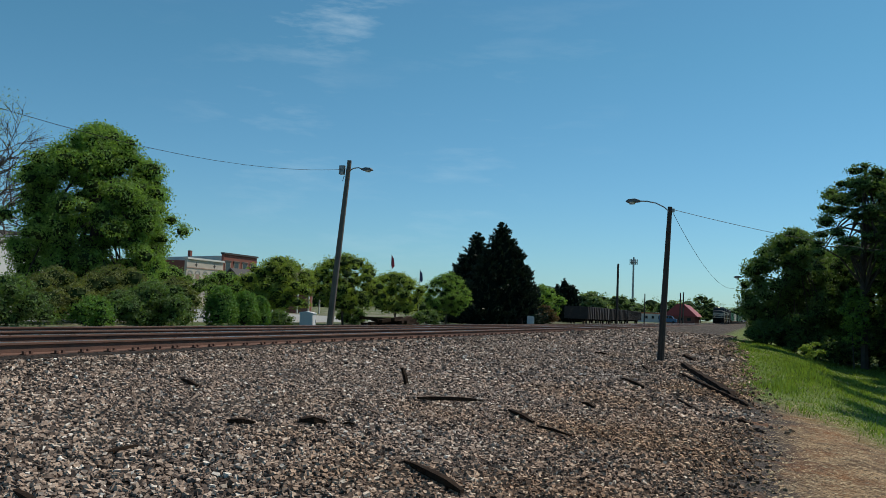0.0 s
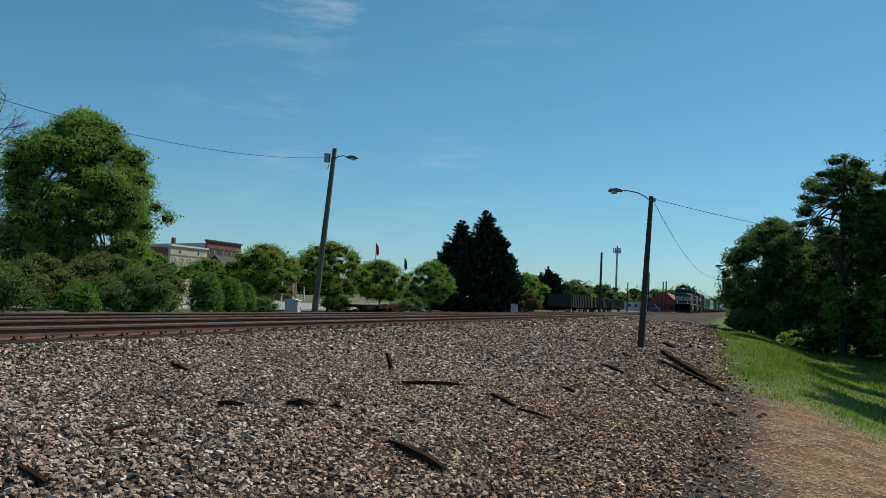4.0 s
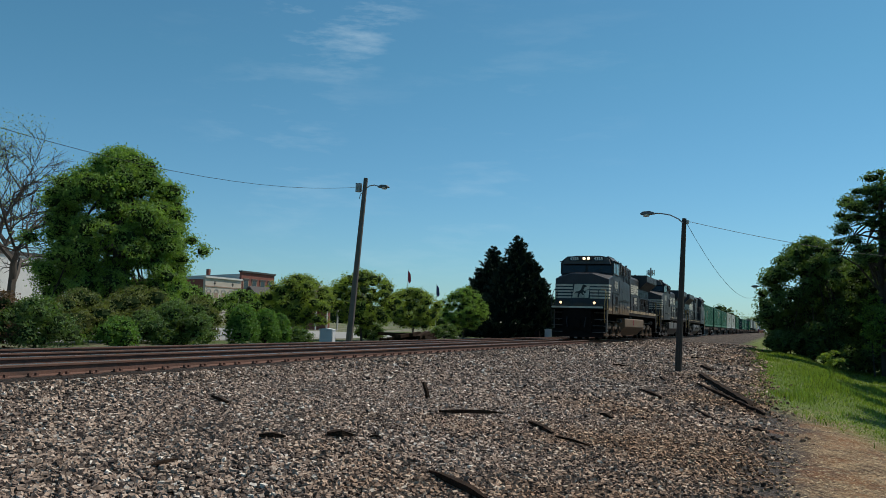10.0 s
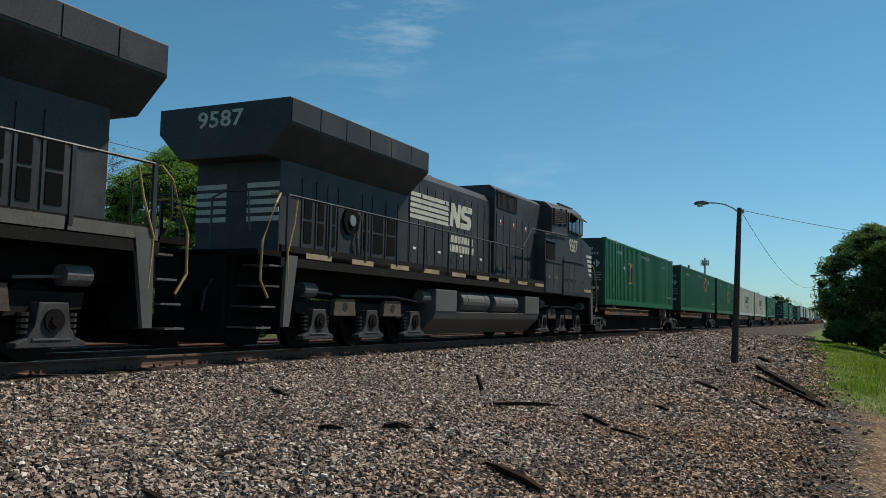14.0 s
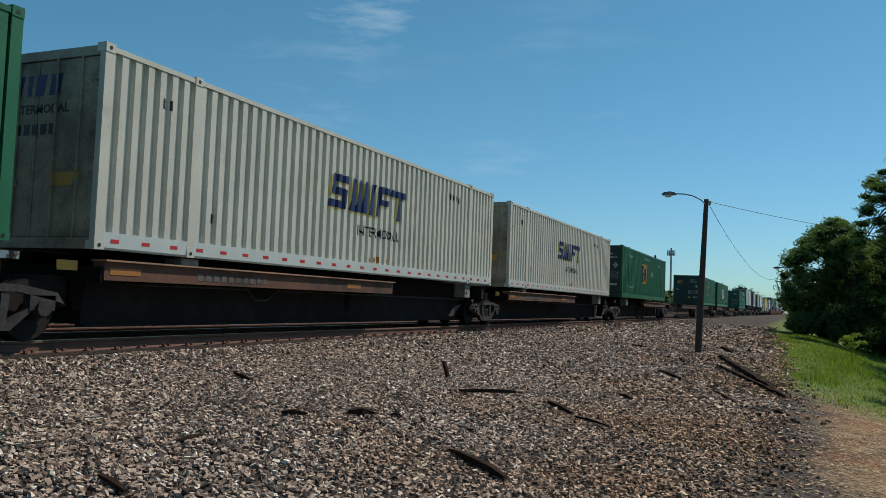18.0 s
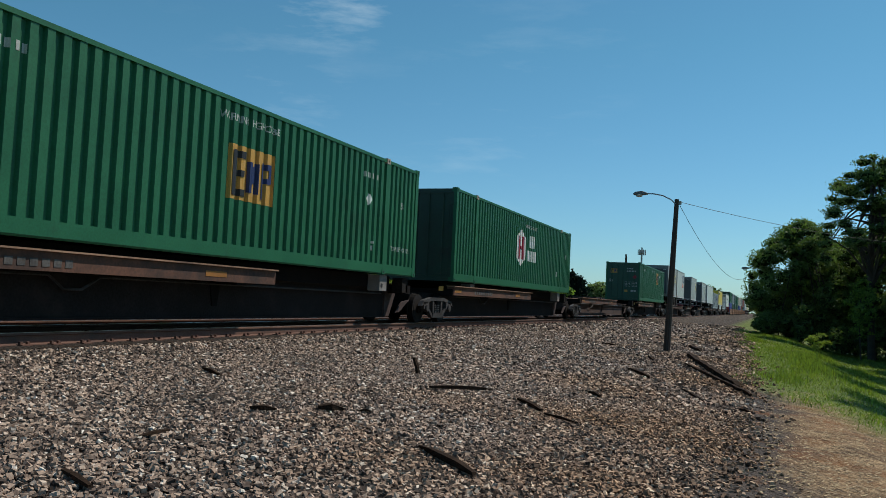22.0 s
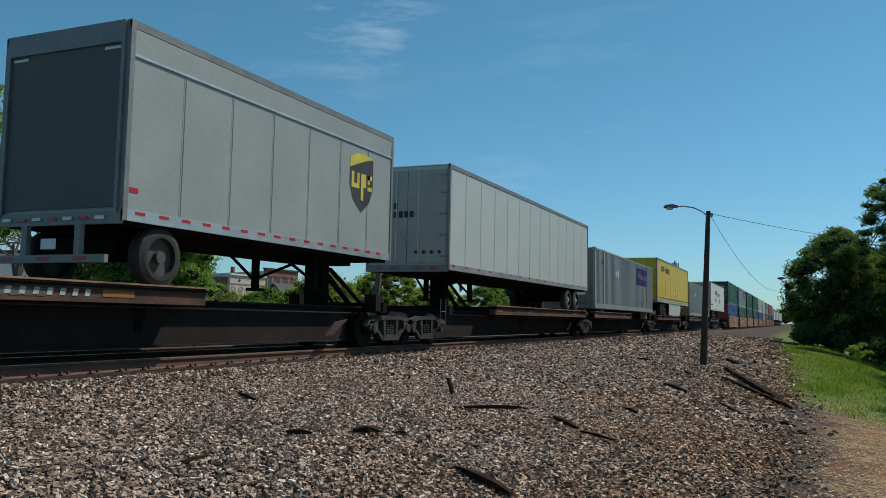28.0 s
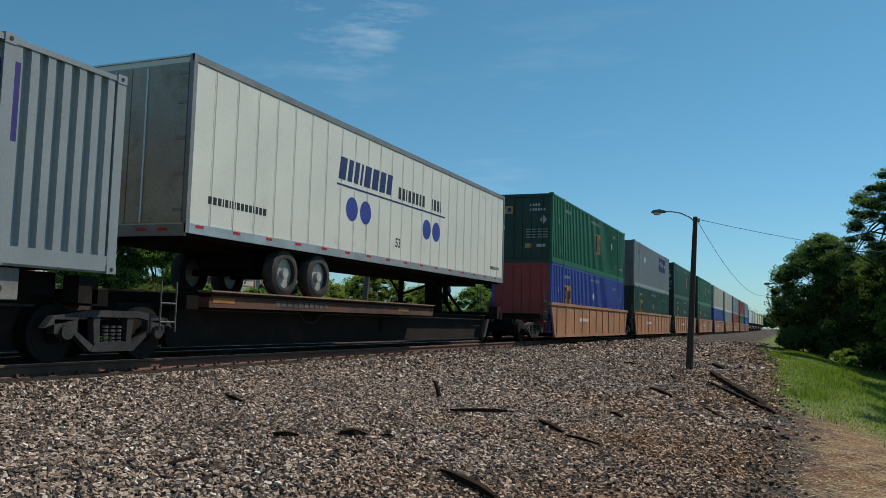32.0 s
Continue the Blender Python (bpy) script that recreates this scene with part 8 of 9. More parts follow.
# ---- cars that carry them ----
def spine_car(s, n, load, group="spine cars", bog=(-1.35,), hitch=None, trailer=False, sill=(0.3, 9.4), text=None, mark=None):
    t = keyed(thing("spine_car", label_spine(load), "rail car", group), s)
    # loaded cars take the dark copy: the load's shade is in the colour
    SB = M["sill_brown"] if load == "empty" else M["sill_shaded"]
    part("centre_sill", Geo().box(-0.60, 0.60, 0.5, n - 0.6, 0.2, 0.92).prism([(-0.5, 0.45), (0.5, 0.45), (0.55, 0.9), (-0.55, 0.9)], "y", -0.6, n + 0.2), SB, t, "dusty centre sill with under-load shade in its colour")
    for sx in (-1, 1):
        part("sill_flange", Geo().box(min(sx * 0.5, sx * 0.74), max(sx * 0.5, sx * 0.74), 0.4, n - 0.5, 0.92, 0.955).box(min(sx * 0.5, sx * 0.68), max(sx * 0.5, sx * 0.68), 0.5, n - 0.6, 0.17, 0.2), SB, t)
        pts = [(sx * 0.72, 1.2, 0.82)]
        for q in (0.3,):
            c = n * q
            pts += [(sx * 0.72, c - 0.6, 0.82), (sx * 0.70, c - 0.3, 0.62), (sx * 0.70, c + 0.05, 0.62), (sx * 0.72, c + 0.4, 0.82)]
        if sx > 0:
            part("brake_pipe", Geo().tube(pts + [(sx * 0.72, n - 1.0, 0.8)], 0.022, 6), M["truck_mid"], t)
        # gussets keep the sunlit brown on every car
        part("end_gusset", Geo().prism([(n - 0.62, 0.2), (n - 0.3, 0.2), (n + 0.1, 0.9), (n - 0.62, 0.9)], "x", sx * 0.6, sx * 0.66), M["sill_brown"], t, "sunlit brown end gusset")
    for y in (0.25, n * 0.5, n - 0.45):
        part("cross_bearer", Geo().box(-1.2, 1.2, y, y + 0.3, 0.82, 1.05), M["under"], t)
        for sx in (-1, 1):
            part("bracket", Geo().prism([(y, 0.82), (y + 0.3, 0.82), (y + 0.22, 0.40), (y + 0.08, 0.40)], "x", sx * 0.5, sx * 0.62), M["under"], t)
    for sx in (-1, 1):
        a, b = sill
        sl = part("side_sill", Geo().box(min(sx * 1.0, sx * 1.22), max(sx * 1.0, sx * 1.22), a, b, 0.86, 1.13), M["rust_sill"], t, "rusty brown side sill")
        for q in (a + 0.1, b - 2.2):
            part("marker", Geo().box(min(sx * 1.22, sx * 1.226), max(sx * 1.22, sx * 1.226), q, q + 0.6, 0.94, 1.04), M["orange_mark"], sl, "orange reflective marker")
        g = Geo()
        for i in range(10):
            y = a + 2.0 + i * 0.2
            g.box(min(sx * 1.22, sx * 1.226), max(sx * 1.22, sx * 1.226), y, y + 0.13, 0.92, 1.03)
        if text is None:
            tagged(part("number_marking", g, M["truck_grey"], sl), kind="stuff")
        if mark is not None and sx > 0:
            bars(t, mark, 0.94, 0.13, [0.09] * 8, "paint_worn", 0.12, 0.03, 1.223, "number_marking")
        if text is not None and sx > 0:
            lettering("TWIN 28'-ALL PURPOSE SPINE CAR", 0.14, text, 0.93, 1.223, t, M["paint_worn"], 1.12)
        part("flange", Geo().box(min(sx * 0.98, sx * 1.28), max(sx * 0.98, sx * 1.28), a - 0.02, b + 0.02, 1.13, 1.155), M["deck_lit"], sl)
        # pedestal under the far end of the load
        part("pedestal", Geo().box(min(sx * 0.9, sx * 1.2), max(sx * 0.9, sx * 1.2), n - 0.7, n - 0.35, 0.85, 1.24), M["black_dusty"], t)
        if trailer:
            part("ladder", Geo().tube([(sx * 1.2, 0.0, 0.45), (sx * 1.2, 0.0, 1.25)], 0.015, 5).tube([(sx * 1.2, -0.35, 0.45), (sx * 1.2, -0.35, 1.25)], 0.015, 5).tube([(sx * 1.2, -0.35, 0.6), (sx * 1.2, 0, 0.6)], 0.015, 5).tube([(sx * 1.2, -0.35, 0.9), (sx * 1.2, 0, 0.9)], 0.015, 5), M["truck_grey"], t)
    if load == "container":
        for sx in (-1, 1):
            for q in (1.9, n - 2.1):
                pd = part("lift_pad", Geo().box(min(sx * 0.86, sx * 1.2), max(sx * 0.86, sx * 1.2), q, q + 0.42, 0.86, 1.27), M["pad_grey"], t, "pale grey support pad", 0.01)
                part("hole", Geo().cyl((sx * 1.203, q + 0.12, 1.0), "x", 0.055, 0.008, 10), M["ink"], pd)
            part("end_marker", Geo().box(min(sx * 0.95, sx * 0.97), max(sx * 0.95, sx * 0.97), -0.3, 0.05, 0.98, 1.12), M["amber"], t, "amber end marker")
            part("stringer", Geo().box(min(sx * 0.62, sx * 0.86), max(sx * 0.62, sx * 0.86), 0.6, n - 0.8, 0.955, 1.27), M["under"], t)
    if trailer:
        part("deck", Geo().box(-1.25, 1.25, sill[0], sill[1], 1.04, 1.1), M["under"], t)
    for y in bog:
        bogie(t, y)
        part("guard_wing", Geo().prism([(y - 2.8, 0.30), (y - 2.4, 0.60), (y - 1.9, 0.66), (y - 2.55, 0.32)], "x", 0.95, 0.99), M["sill_brown"], t)
    if hitch is not None:
        g = Geo()
        g.prism([(hitch - 0.1, 0.95), (hitch + 0.15, 0.95), (hitch + 0.15, 2.0), (hitch - 0.1, 2.0)], "x", -0.25, 0.25)
        g.tube([(0, hitch + 1.6, 1.0), (0, hitch + 0.1, 1.9)], 0.07, 6).tube([(0.4, hitch + 1.5, 1.0), (0.3, hitch + 0.1, 1.8)], 0.05, 6).tube([(-0.4, hitch + 1.5, 1.0), (-0.3, hitch + 0.1, 1.8)], 0.05, 6)
        g.box(-0.45, 0.45, hitch - 0.35, hitch + 0.4, 1.98, 2.08)
        part("hitch", g, M["under"], t, "dark trailer hitch stand")
    return t


def label_spine(load):
    return {"empty": "empty dark spine car platform with rusty sills", "trailer": "dark spine car platform carrying a road trailer", "container": "rusty spine car platform carrying a container"}[load]


def trailer(s, n, color, label, z0=2.06, z1=5.05, wheels=(), wheel_at="front", end_color="trailer_white", deco=None, panels=1.2, strip=True, legs=None, end=None, top_band=False, rim="rim_dark", rollup=False):
    t = keyed(thing("road_trailer", label, "trailer", "trailers on the train"), s)
    C = M[color]
    part("body", Geo().box(-HW + 0.02, HW - 0.02, 0.03, n - 0.03, z0 + 0.1, z1 - 0.03), C, t, bevel=0.02)
    k = max(2, round(n / panels))
    for sx in (-1, 1):
        X = lambda a, b: (min(sx * a, sx * b), max(sx * a, sx * b))
        for i in range(k):
            part("panel", Geo().box(*X(HW - 0.022, HW - 0.010), n * i / k + 0.005, n * (i + 1) / k - 0.005, z0 + 0.16, z1 - 0.13), C, t)
        if sx > 0 and panels < 3:
            g = Geo()
            for i in range(1, k):
                g.box(HW - 0.011, HW - 0.006, n * i / k - 0.035, n * i / k - 0.012, z0 + 0.17, z1 - 0.14).box(HW - 0.011, HW - 0.006, n * i / k + 0.012, n * i / k + 0.035, z0 + 0.17, z1 - 0.14)
            tagged(part("seam_strip", g, C, t), kind="stuff")
        part("top_rail", Geo().box(*X(HW - 0.03, HW + 0.004), 0.0, n, z1 - 0.12, z1), M["post_grey"], t)
        br = part("bottom_rail", Geo().box(*X(HW - 0.03, HW + 0.004), 0.0, n, z0, z0 + 0.17), M["alu"], t)
        if strip and sx > 0:
            for i in range(int(n / 1.0)):
                part("reflector", Geo().box(HW + 0.004, HW + 0.008, 0.25 + i * 1.0, 0.45 + i * 1.0, z0 + 0.10, z0 + 0.15), M["red"], br)
            if strip == "full":
                for i in range(int(n / 1.0)):
                    part("reflector", Geo().box(HW + 0.004, HW + 0.008, 0.75 + i * 1.0, 0.95 + i * 1.0, z0 + 0.10, z0 + 0.15), M["red"], br)
        for ya, yb in ((0.0, 0.09), (n - 0.09, n)):
            part("corner_post", Geo().box(*X(HW - 0.08, HW + 0.010), ya, yb, z0, z1 - 0.003), M["post_grey"], t)
        if top_band:
            part("band", Geo().box(*X(HW - 0.022, HW + 0.002), 0.09, n - 0.09, z1 - 0.50, z1 - 0.13), C, t)
            part("band_rib", Geo().box(*X(HW - 0.01, HW + 0.012), 0.09, n - 0.09, z1 - 0.54, z1 - 0.50), M["alu"], t)
    part("roof", Geo().box(-HW + 0.01, HW - 0.01, 0.01, n - 0.01, z1 - 0.03, z1 - 0.005), M["alu"], t)
    if rollup:
        d = part("door", Geo().box(-HW + 0.14, HW - 0.14, 0.0, 0.02, z0 + 0.2, z1 - 0.34), M[end_color], t, "dark grey roll-up door")
        part("header", Geo().box(-HW + 0.08, HW - 0.08, -0.04, 0.03, z1 - 0.34, z1 - 0.01), M["post_grey"], t)
        for sx in (-1, 1):
            part("door_jamb", Geo().box(min(sx * (HW - 0.14), sx * (HW - 0.08)), max(sx * (HW - 0.14), sx * (HW - 0.08)), -0.04, 0.03, z0 + 0.1, z1 - 0.34), M["post_grey"], t)
            part("corner_tape", Geo().box(min(sx * (HW - 0.5), sx * (HW - 0.18)), max(sx * (HW - 0.5), sx * (HW - 0.18)), -0.006, 0.0, z1 - 0.42, z1 - 0.38), M["pwhite"], t)
        for q in range(7):
            part("reflector", Geo().box(-1.1 + q * 0.32, -0.92 + q * 0.32, -0.05, -0.045, z0 + 0.02, z0 + 0.07), M["red" if q % 2 else "pwhite"], t)
        bp = part("bumper", Geo().box(-1.1, 1.1, -0.1, -0.02, z0 - 0.62, z0 - 0.5), M["post_grey"], t)
        for sx in (-0.55, 0.55):
            part("bumper_post", Geo().box(sx - 0.06, sx + 0.06, -0.1, -0.02, z0 - 0.5, z0 - 0.05), M["post_grey"], bp)
        part("number_plate", Geo().box(-0.16, 0.14, -0.12, -0.105, z0 - 0.42, z0 - 0.26), M["pwhite"], bp, "small pale plate")
        for q in range(3):
            part("reflector", Geo().box(-1.0 + q * 0.75, -0.75 + q * 0.75, -0.106, -0.1, z0 - 0.59, z0 - 0.53), M["red"], bp)
    for sx in (-1, 1) if not rollup else ():
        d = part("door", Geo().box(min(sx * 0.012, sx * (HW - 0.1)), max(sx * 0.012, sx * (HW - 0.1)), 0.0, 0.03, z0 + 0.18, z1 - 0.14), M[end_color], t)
        part("lock_rod", Geo().cyl((sx * 0.35, -0.015, (z0 + z1) / 2), "z", 0.016, z1 - z0 - 0.35, 6), M["alu"], d)
        for za in (0.35, 0.95, 1.55, 2.15, 2.65):
            part("hinge", Geo().box(min(sx * (HW - 0.27), sx * (HW - 0.08)), max(sx * (HW - 0.27), sx * (HW - 0.08)), -0.02, 0.0, z0 + za, z0 + za + 0.05), M["post_grey"], d)
        for q in range(2):
            part("reflector", Geo().box(min(sx * (0.3 + q * 0.45), sx * (0.5 + q * 0.45)), max(sx * (0.3 + q * 0.45), sx * (0.5 + q * 0.45)), -0.026, -0.02, z0 + 0.03, z0 + 0.08), M["red"], t)
    part("rear_sill", Geo().box(-HW + 0.02, HW - 0.02, -0.02, 0.05, z0 - 0.05, z0 + 0.14), M["post_grey"], t)
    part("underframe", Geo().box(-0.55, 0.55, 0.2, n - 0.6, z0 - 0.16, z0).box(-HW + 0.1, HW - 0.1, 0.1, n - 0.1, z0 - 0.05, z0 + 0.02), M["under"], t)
    for y in wheels:
        ax = part("axle", Geo().cyl((0, y, 1.58), "x", 0.07, 2.0, 10).box(-0.6, 0.6, y - 0.3, y + 0.3, 1.62, z0 - 0.1), M["under"], t)
        for sx in (-1, 1):
            g = Geo()
            prof = [(0.30, 0.0), (0.36, 0.0), (0.45, 0.03), (0.47, 0.10), (0.47, 0.18), (0.45, 0.25), (0.36, 0.28), (0.30, 0.28)]
            m, q = 24, len(prof)
            x0 = sx * (HW - 0.05)
            vs = [(x0 - sx * b, y + a * math.cos(2 * math.pi * i / m), 1.58 + a * math.sin(2 * math.pi * i / m)) for i in range(m) for a, b in prof]
            g.add(vs, [(i * q + j, i * q + (j + 1) % q, ((i + 1) % m) * q + (j + 1) % q, ((i + 1) % m) * q + j) for i in range(m) for j in range(q)])
            w = part("tyre", g, M["rubber"], t, "worn black tyre")
            part("rim", Geo().cyl((x0 - sx * 0.12, y, 1.58), "x", 0.305, 0.06, 20).cyl((x0 - sx * 0.07, y, 1.58), "x", 0.10, 0.12, 12), M[rim], w, "dusty wheel rim")
    if legs is not None:
        for sx in (-1, 1):
            part("landing_leg", Geo().box(sx * 0.75 - 0.06, sx * 0.75 + 0.06, legs - 0.07, legs + 0.07, 1.3, z0).box(sx * 0.75 - 0.14, sx * 0.75 + 0.14, legs - 0.14, legs + 0.14, 1.24, 1.3), M["under"], t)
        part("leg_brace", Geo().tube([(-0.75, legs, 1.5), (0.75, legs, 2.0)], 0.035, 5).tube([(0.75, legs, 1.45), (0.6, legs - 1.2, z0 - 0.05)], 0.035, 5).tube([(-0.75, legs, 1.45), (-0.6, legs - 1.2, z0 - 0.05)], 0.035, 5), M["under"], t)
    if deco:
        deco(t, z0, z1, n)
    if end:
        end(t, z0, z1)
    return t


TX = HW - 0.0095


def deco_shield(t, z0, z1, n):
    y, z = 7.0, z0 + 1.65
    wide = lambda polys: [[(y + (p - y) * 1.25, q) for p, q in poly] for poly in polys]
    outer = [(y - 0.42, z + 0.5), (y - 0.2, z + 0.62), (y + 0.05, z + 0.66), (y + 0.42, z + 0.6), (y + 0.42, z - 0.1), (y + 0.3, z - 0.42), (y, z - 0.68), (y - 0.3, z - 0.42), (y - 0.42, z - 0.1)]
    paint(t, wide([outer]), "shield", "logo_panel", "dark brown shield with a gold top", TX)
    paint(t, wide([[(y - 0.42, z + 0.5), (y - 0.2, z + 0.62), (y + 0.05, z + 0.66), (y + 0.42, z + 0.6), (y + 0.1, z + 0.5), (y - 0.42, z + 0.28)]]), "gold", "logo_mark", "", TX + 0.004)
    paint(t, wide([rect(y - 0.36, y - 0.27, z - 0.15, z + 0.2), rect(y - 0.27, y - 0.16, z - 0.15, z - 0.05), rect(y - 0.16, y - 0.08, z - 0.15, z + 0.2), rect(y - 0.02, y + 0.07, z - 0.4, z + 0.2), rect(y + 0.07, y + 0.16, z - 0.1, z + 0.2), rect(y + 0.22, y + 0.38, z - 0.15, z - 0.06), rect(y + 0.22, y + 0.38, z + 0.1, z + 0.2), rect(y + 0.22, y + 0.3, z + 0.0, z + 0.2)]), "gold", "logo_mark", "", TX + 0.004)
    part("name_plate", Geo().box(TX, TX + 0.004, 0.12, 0.3, z0 + 0.42, z0 + 0.5), M["red"], t)


def deco_swoosh(t, z0, z1, n):
    def P(polys):
        return [[(5.85 + a * 0.7, z0 + 1.75 + b) for a, b in p] for p in polys]
    paint(t, P([[(0.35, 0), (0.65, 0), (0.75, 0.45), (0.45, 0.45)], [(0.4, 0.4), (0.7, 0.4), (0.3, 0.9), (0, 0.9)], [(0.5, 0.4), (0.75, 0.35), (1.2, 0.9), (0.9, 0.9)], [(1.25, 0), (1.5, 0), (1.6, 0.9), (1.35, 0.9)], [(1.5, 0.72), (2.0, 0.72), (2.05, 0.9), (1.5, 0.9)], [(1.5, 0.36), (1.95, 0.36), (1.95, 0.52), (1.5, 0.52)], [(1.9, 0.45), (2.1, 0.45), (2.15, 0.8), (1.95, 0.8)], [(1.8, 0), (2.1, 0), (1.85, 0.4), (1.6, 0.4)],
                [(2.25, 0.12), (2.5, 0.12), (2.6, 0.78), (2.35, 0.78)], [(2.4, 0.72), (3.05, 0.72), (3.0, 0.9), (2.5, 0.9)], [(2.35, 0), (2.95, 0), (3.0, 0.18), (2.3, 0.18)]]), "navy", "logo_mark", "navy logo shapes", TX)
    paint(t, P([[(0.05, -0.02), (2.9, -0.26), (2.9, -0.31), (0.0, -0.16)], [(-0.05, -0.22), (2.9, -0.36), (2.9, -0.40), (-0.15, -0.58)]]), "orange", "logo_mark", "orange swoosh", TX)
    lettering("FREIGHT", 0.2, 6.75, z0 + 1.2, TX, t, M["navy"], 1.15)


def deco_yellow(t, z0, z1, n):
    bars(t, 1.75, z0 + 2.15, 0.40, [0.07, 0.05, 0.07, 0.06, 0.07, 0.07, 0.06, 0.06, 0.07, 0.06, 0.07, 0.06], "ink", 0.065, 0.0, TX)
    bars(t, 3.6, z0 + 2.1, 0.40, [0.06, 0.07, 0.06, 0.07, 0.07, 0.06, 0.07, 0.05, 0.07, 0.06, 0.07, 0.06, 0.07, 0.06, 0.07, 0.06], "ink", 0.065, 0.0, TX)
    part("rub_strip", Geo().box(HW - 0.01, HW + 0.03, 1.2, n - 0.1, z0 + 0.36, z0 + 0.42), M["trailer_white"], t)
    for y in (n - 8.2, n - 7.85):
        paint(t, [[(y, z0 + 0.62), (y + 0.16, z0 + 0.78), (y, z0 + 0.94), (y - 0.16, z0 + 0.78)]], "pwhite", "placard", "white placard", TX)
    paint(t, [rect(n - 0.5, n - 0.1, z1 - 0.34, z1 - 0.24), rect(n - 0.5, n - 0.1, z1 - 0.54, z1 - 0.44)], "ink", "corner_mark", "black corner marks", TX)
    sk = Geo().prism([(5.6, 1.2), (11.0, 1.2), (11.6, 1.6), (11.6, 2.04), (5.6, 2.04)], "x", HW - 0.06, HW - 0.03)
    part("side_skirt", sk, M["trailer_white"], t, "white side skirt")


def deco_discs(t, z0, z1, n):
    zz = z0 + 1.72
    bars(t, 4.85, zz, 0.5, [0.30, 0.2, 0.2, 0.1, 0.30, 0.30, 0.28, 0.26], "navy", 0.09, 0.08, TX)
    bars(t, 7.85, zz - 0.02, 0.3, [0.15, 0.14, 0.06, 0.15, 0.15, 0.15, 0.11, 0.14], "ink", 0.08, 0.0, TX)
    bars(t, 9.95, zz - 0.02, 0.3, [0.06, 0.15, 0.14, 0.05], "ink", 0.08, 0.0, TX)
    paint(t, [rect(4.8, 10.9, zz - 0.14, zz - 0.1)], "navy", "underline", "", TX)
    for y in (5.5, 6.15, 9.65, 10.3):
        c = [(y + 0.27 * math.cos(a * math.pi / 10), z0 + 1.12 + 0.27 * math.sin(a * math.pi / 10)) for a in range(20)]
        paint(t, [c], "royal", "dot", "blue painted disc", TX)
    bars(t, 0.55, z0 + 0.55, 0.13, [0.09, 0.09, 0.09, 0.03, 0.08, 0.03, 0.03, 0.03, 0.08, 0.08, 0.08, 0.08, 0.03, 0.08, 0.08, 0.1], "ink", 0.04, 0, TX, "address_marking")
    lettering("53", 0.22, 7.75, z0 + 0.48, TX, t, M["ink"])
    bars(t, n - 1.3, z0 + 0.4, 0.1, [0.07] * 8, "ink", 0.04, 0, TX, "number_marking")


def end_plain(t, z0, z1):
    g = Geo()
    for q in range(2):
        for i in range(4 + 3 * q):
            g.box(-0.95 + i * 0.17, -0.83 + i * 0.17, -0.012, -0.002, z0 + 1.75 - q * 0.25, z0 + 1.93 - q * 0.25)
    tagged(part("number_marking", g, M["ink"], t), kind="stuff")
    for i in range(4):
        part("marker_light", Geo().cyl((0.3 + i * 0.24, -0.02, z0 + 0.5), "y", 0.05, 0.04, 8), M["ink"], t)


def well_car(s, n=17.5, first=True):
    t = keyed(thing("well_car", "tan articulated well car carrying stacked containers", "rail car", "well cars"), s)
    for sx in (-1, 1):
        X = lambda a, b: (min(sx * a, sx * b), max(sx * a, sx * b))
        sd = part("side_wall", Geo().prism([(0.3, 1.55), (n - 0.3, 1.55), (n - 0.9, 0.2), (0.9, 0.2)], "x", sx * 1.36, sx * 1.42), M["well_tan"], t)
        part("top_chord", Geo().box(*X(1.33, 1.46), 0.2, n - 0.2, 1.48, 1.6), M["well_tan"], sd)
        part("bottom_chord", Geo().box(*X(1.33, 1.45), 0.9, n - 0.9, 0.16, 0.28), M["well_tan"], sd)
        for i in range(11):
            part("rib", Geo().box(*X(1.42, 1.45), 1.2 + i * (n - 2.4) / 10 - 0.04, 1.2 + i * (n - 2.4) / 10 + 0.04, 0.28, 1.48), M["well_tan"], sd)
        g = Geo()
        for i in range(9):
            g.box(*X(1.42, 1.426), n * 0.3 + i * 0.2, n * 0.3 + i * 0.2 + 0.13, 0.85, 1.0)
        tagged(part("number_marking", g, M["pwhite"], sd), kind="stuff")
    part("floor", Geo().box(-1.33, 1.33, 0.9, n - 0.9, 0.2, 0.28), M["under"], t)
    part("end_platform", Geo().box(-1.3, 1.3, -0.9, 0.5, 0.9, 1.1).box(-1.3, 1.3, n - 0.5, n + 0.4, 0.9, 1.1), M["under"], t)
    bogie(t, -0.95)
    for sx in (-1, 1):
        part("ladder", Geo().tube([(sx * 1.4, -0.4, 0.5), (sx * 1.4, -0.4, 2.0)], 0.02, 5).tube([(sx * 1.4, -0.75, 0.5), (sx * 1.4, -0.75, 2.0)], 0.02, 5).tube([(sx * 1.4, -0.75, 0.8), (sx * 1.4, -0.4, 0.8)], 0.02, 5).tube([(sx * 1.4, -0.75, 1.2), (sx * 1.4, -0.4, 1.2)], 0.02, 5).tube([(sx * 1.4, -0.75, 1.6), (sx * 1.4, -0.4, 1.6)], 0.02, 5), M["truck_grey"], t)


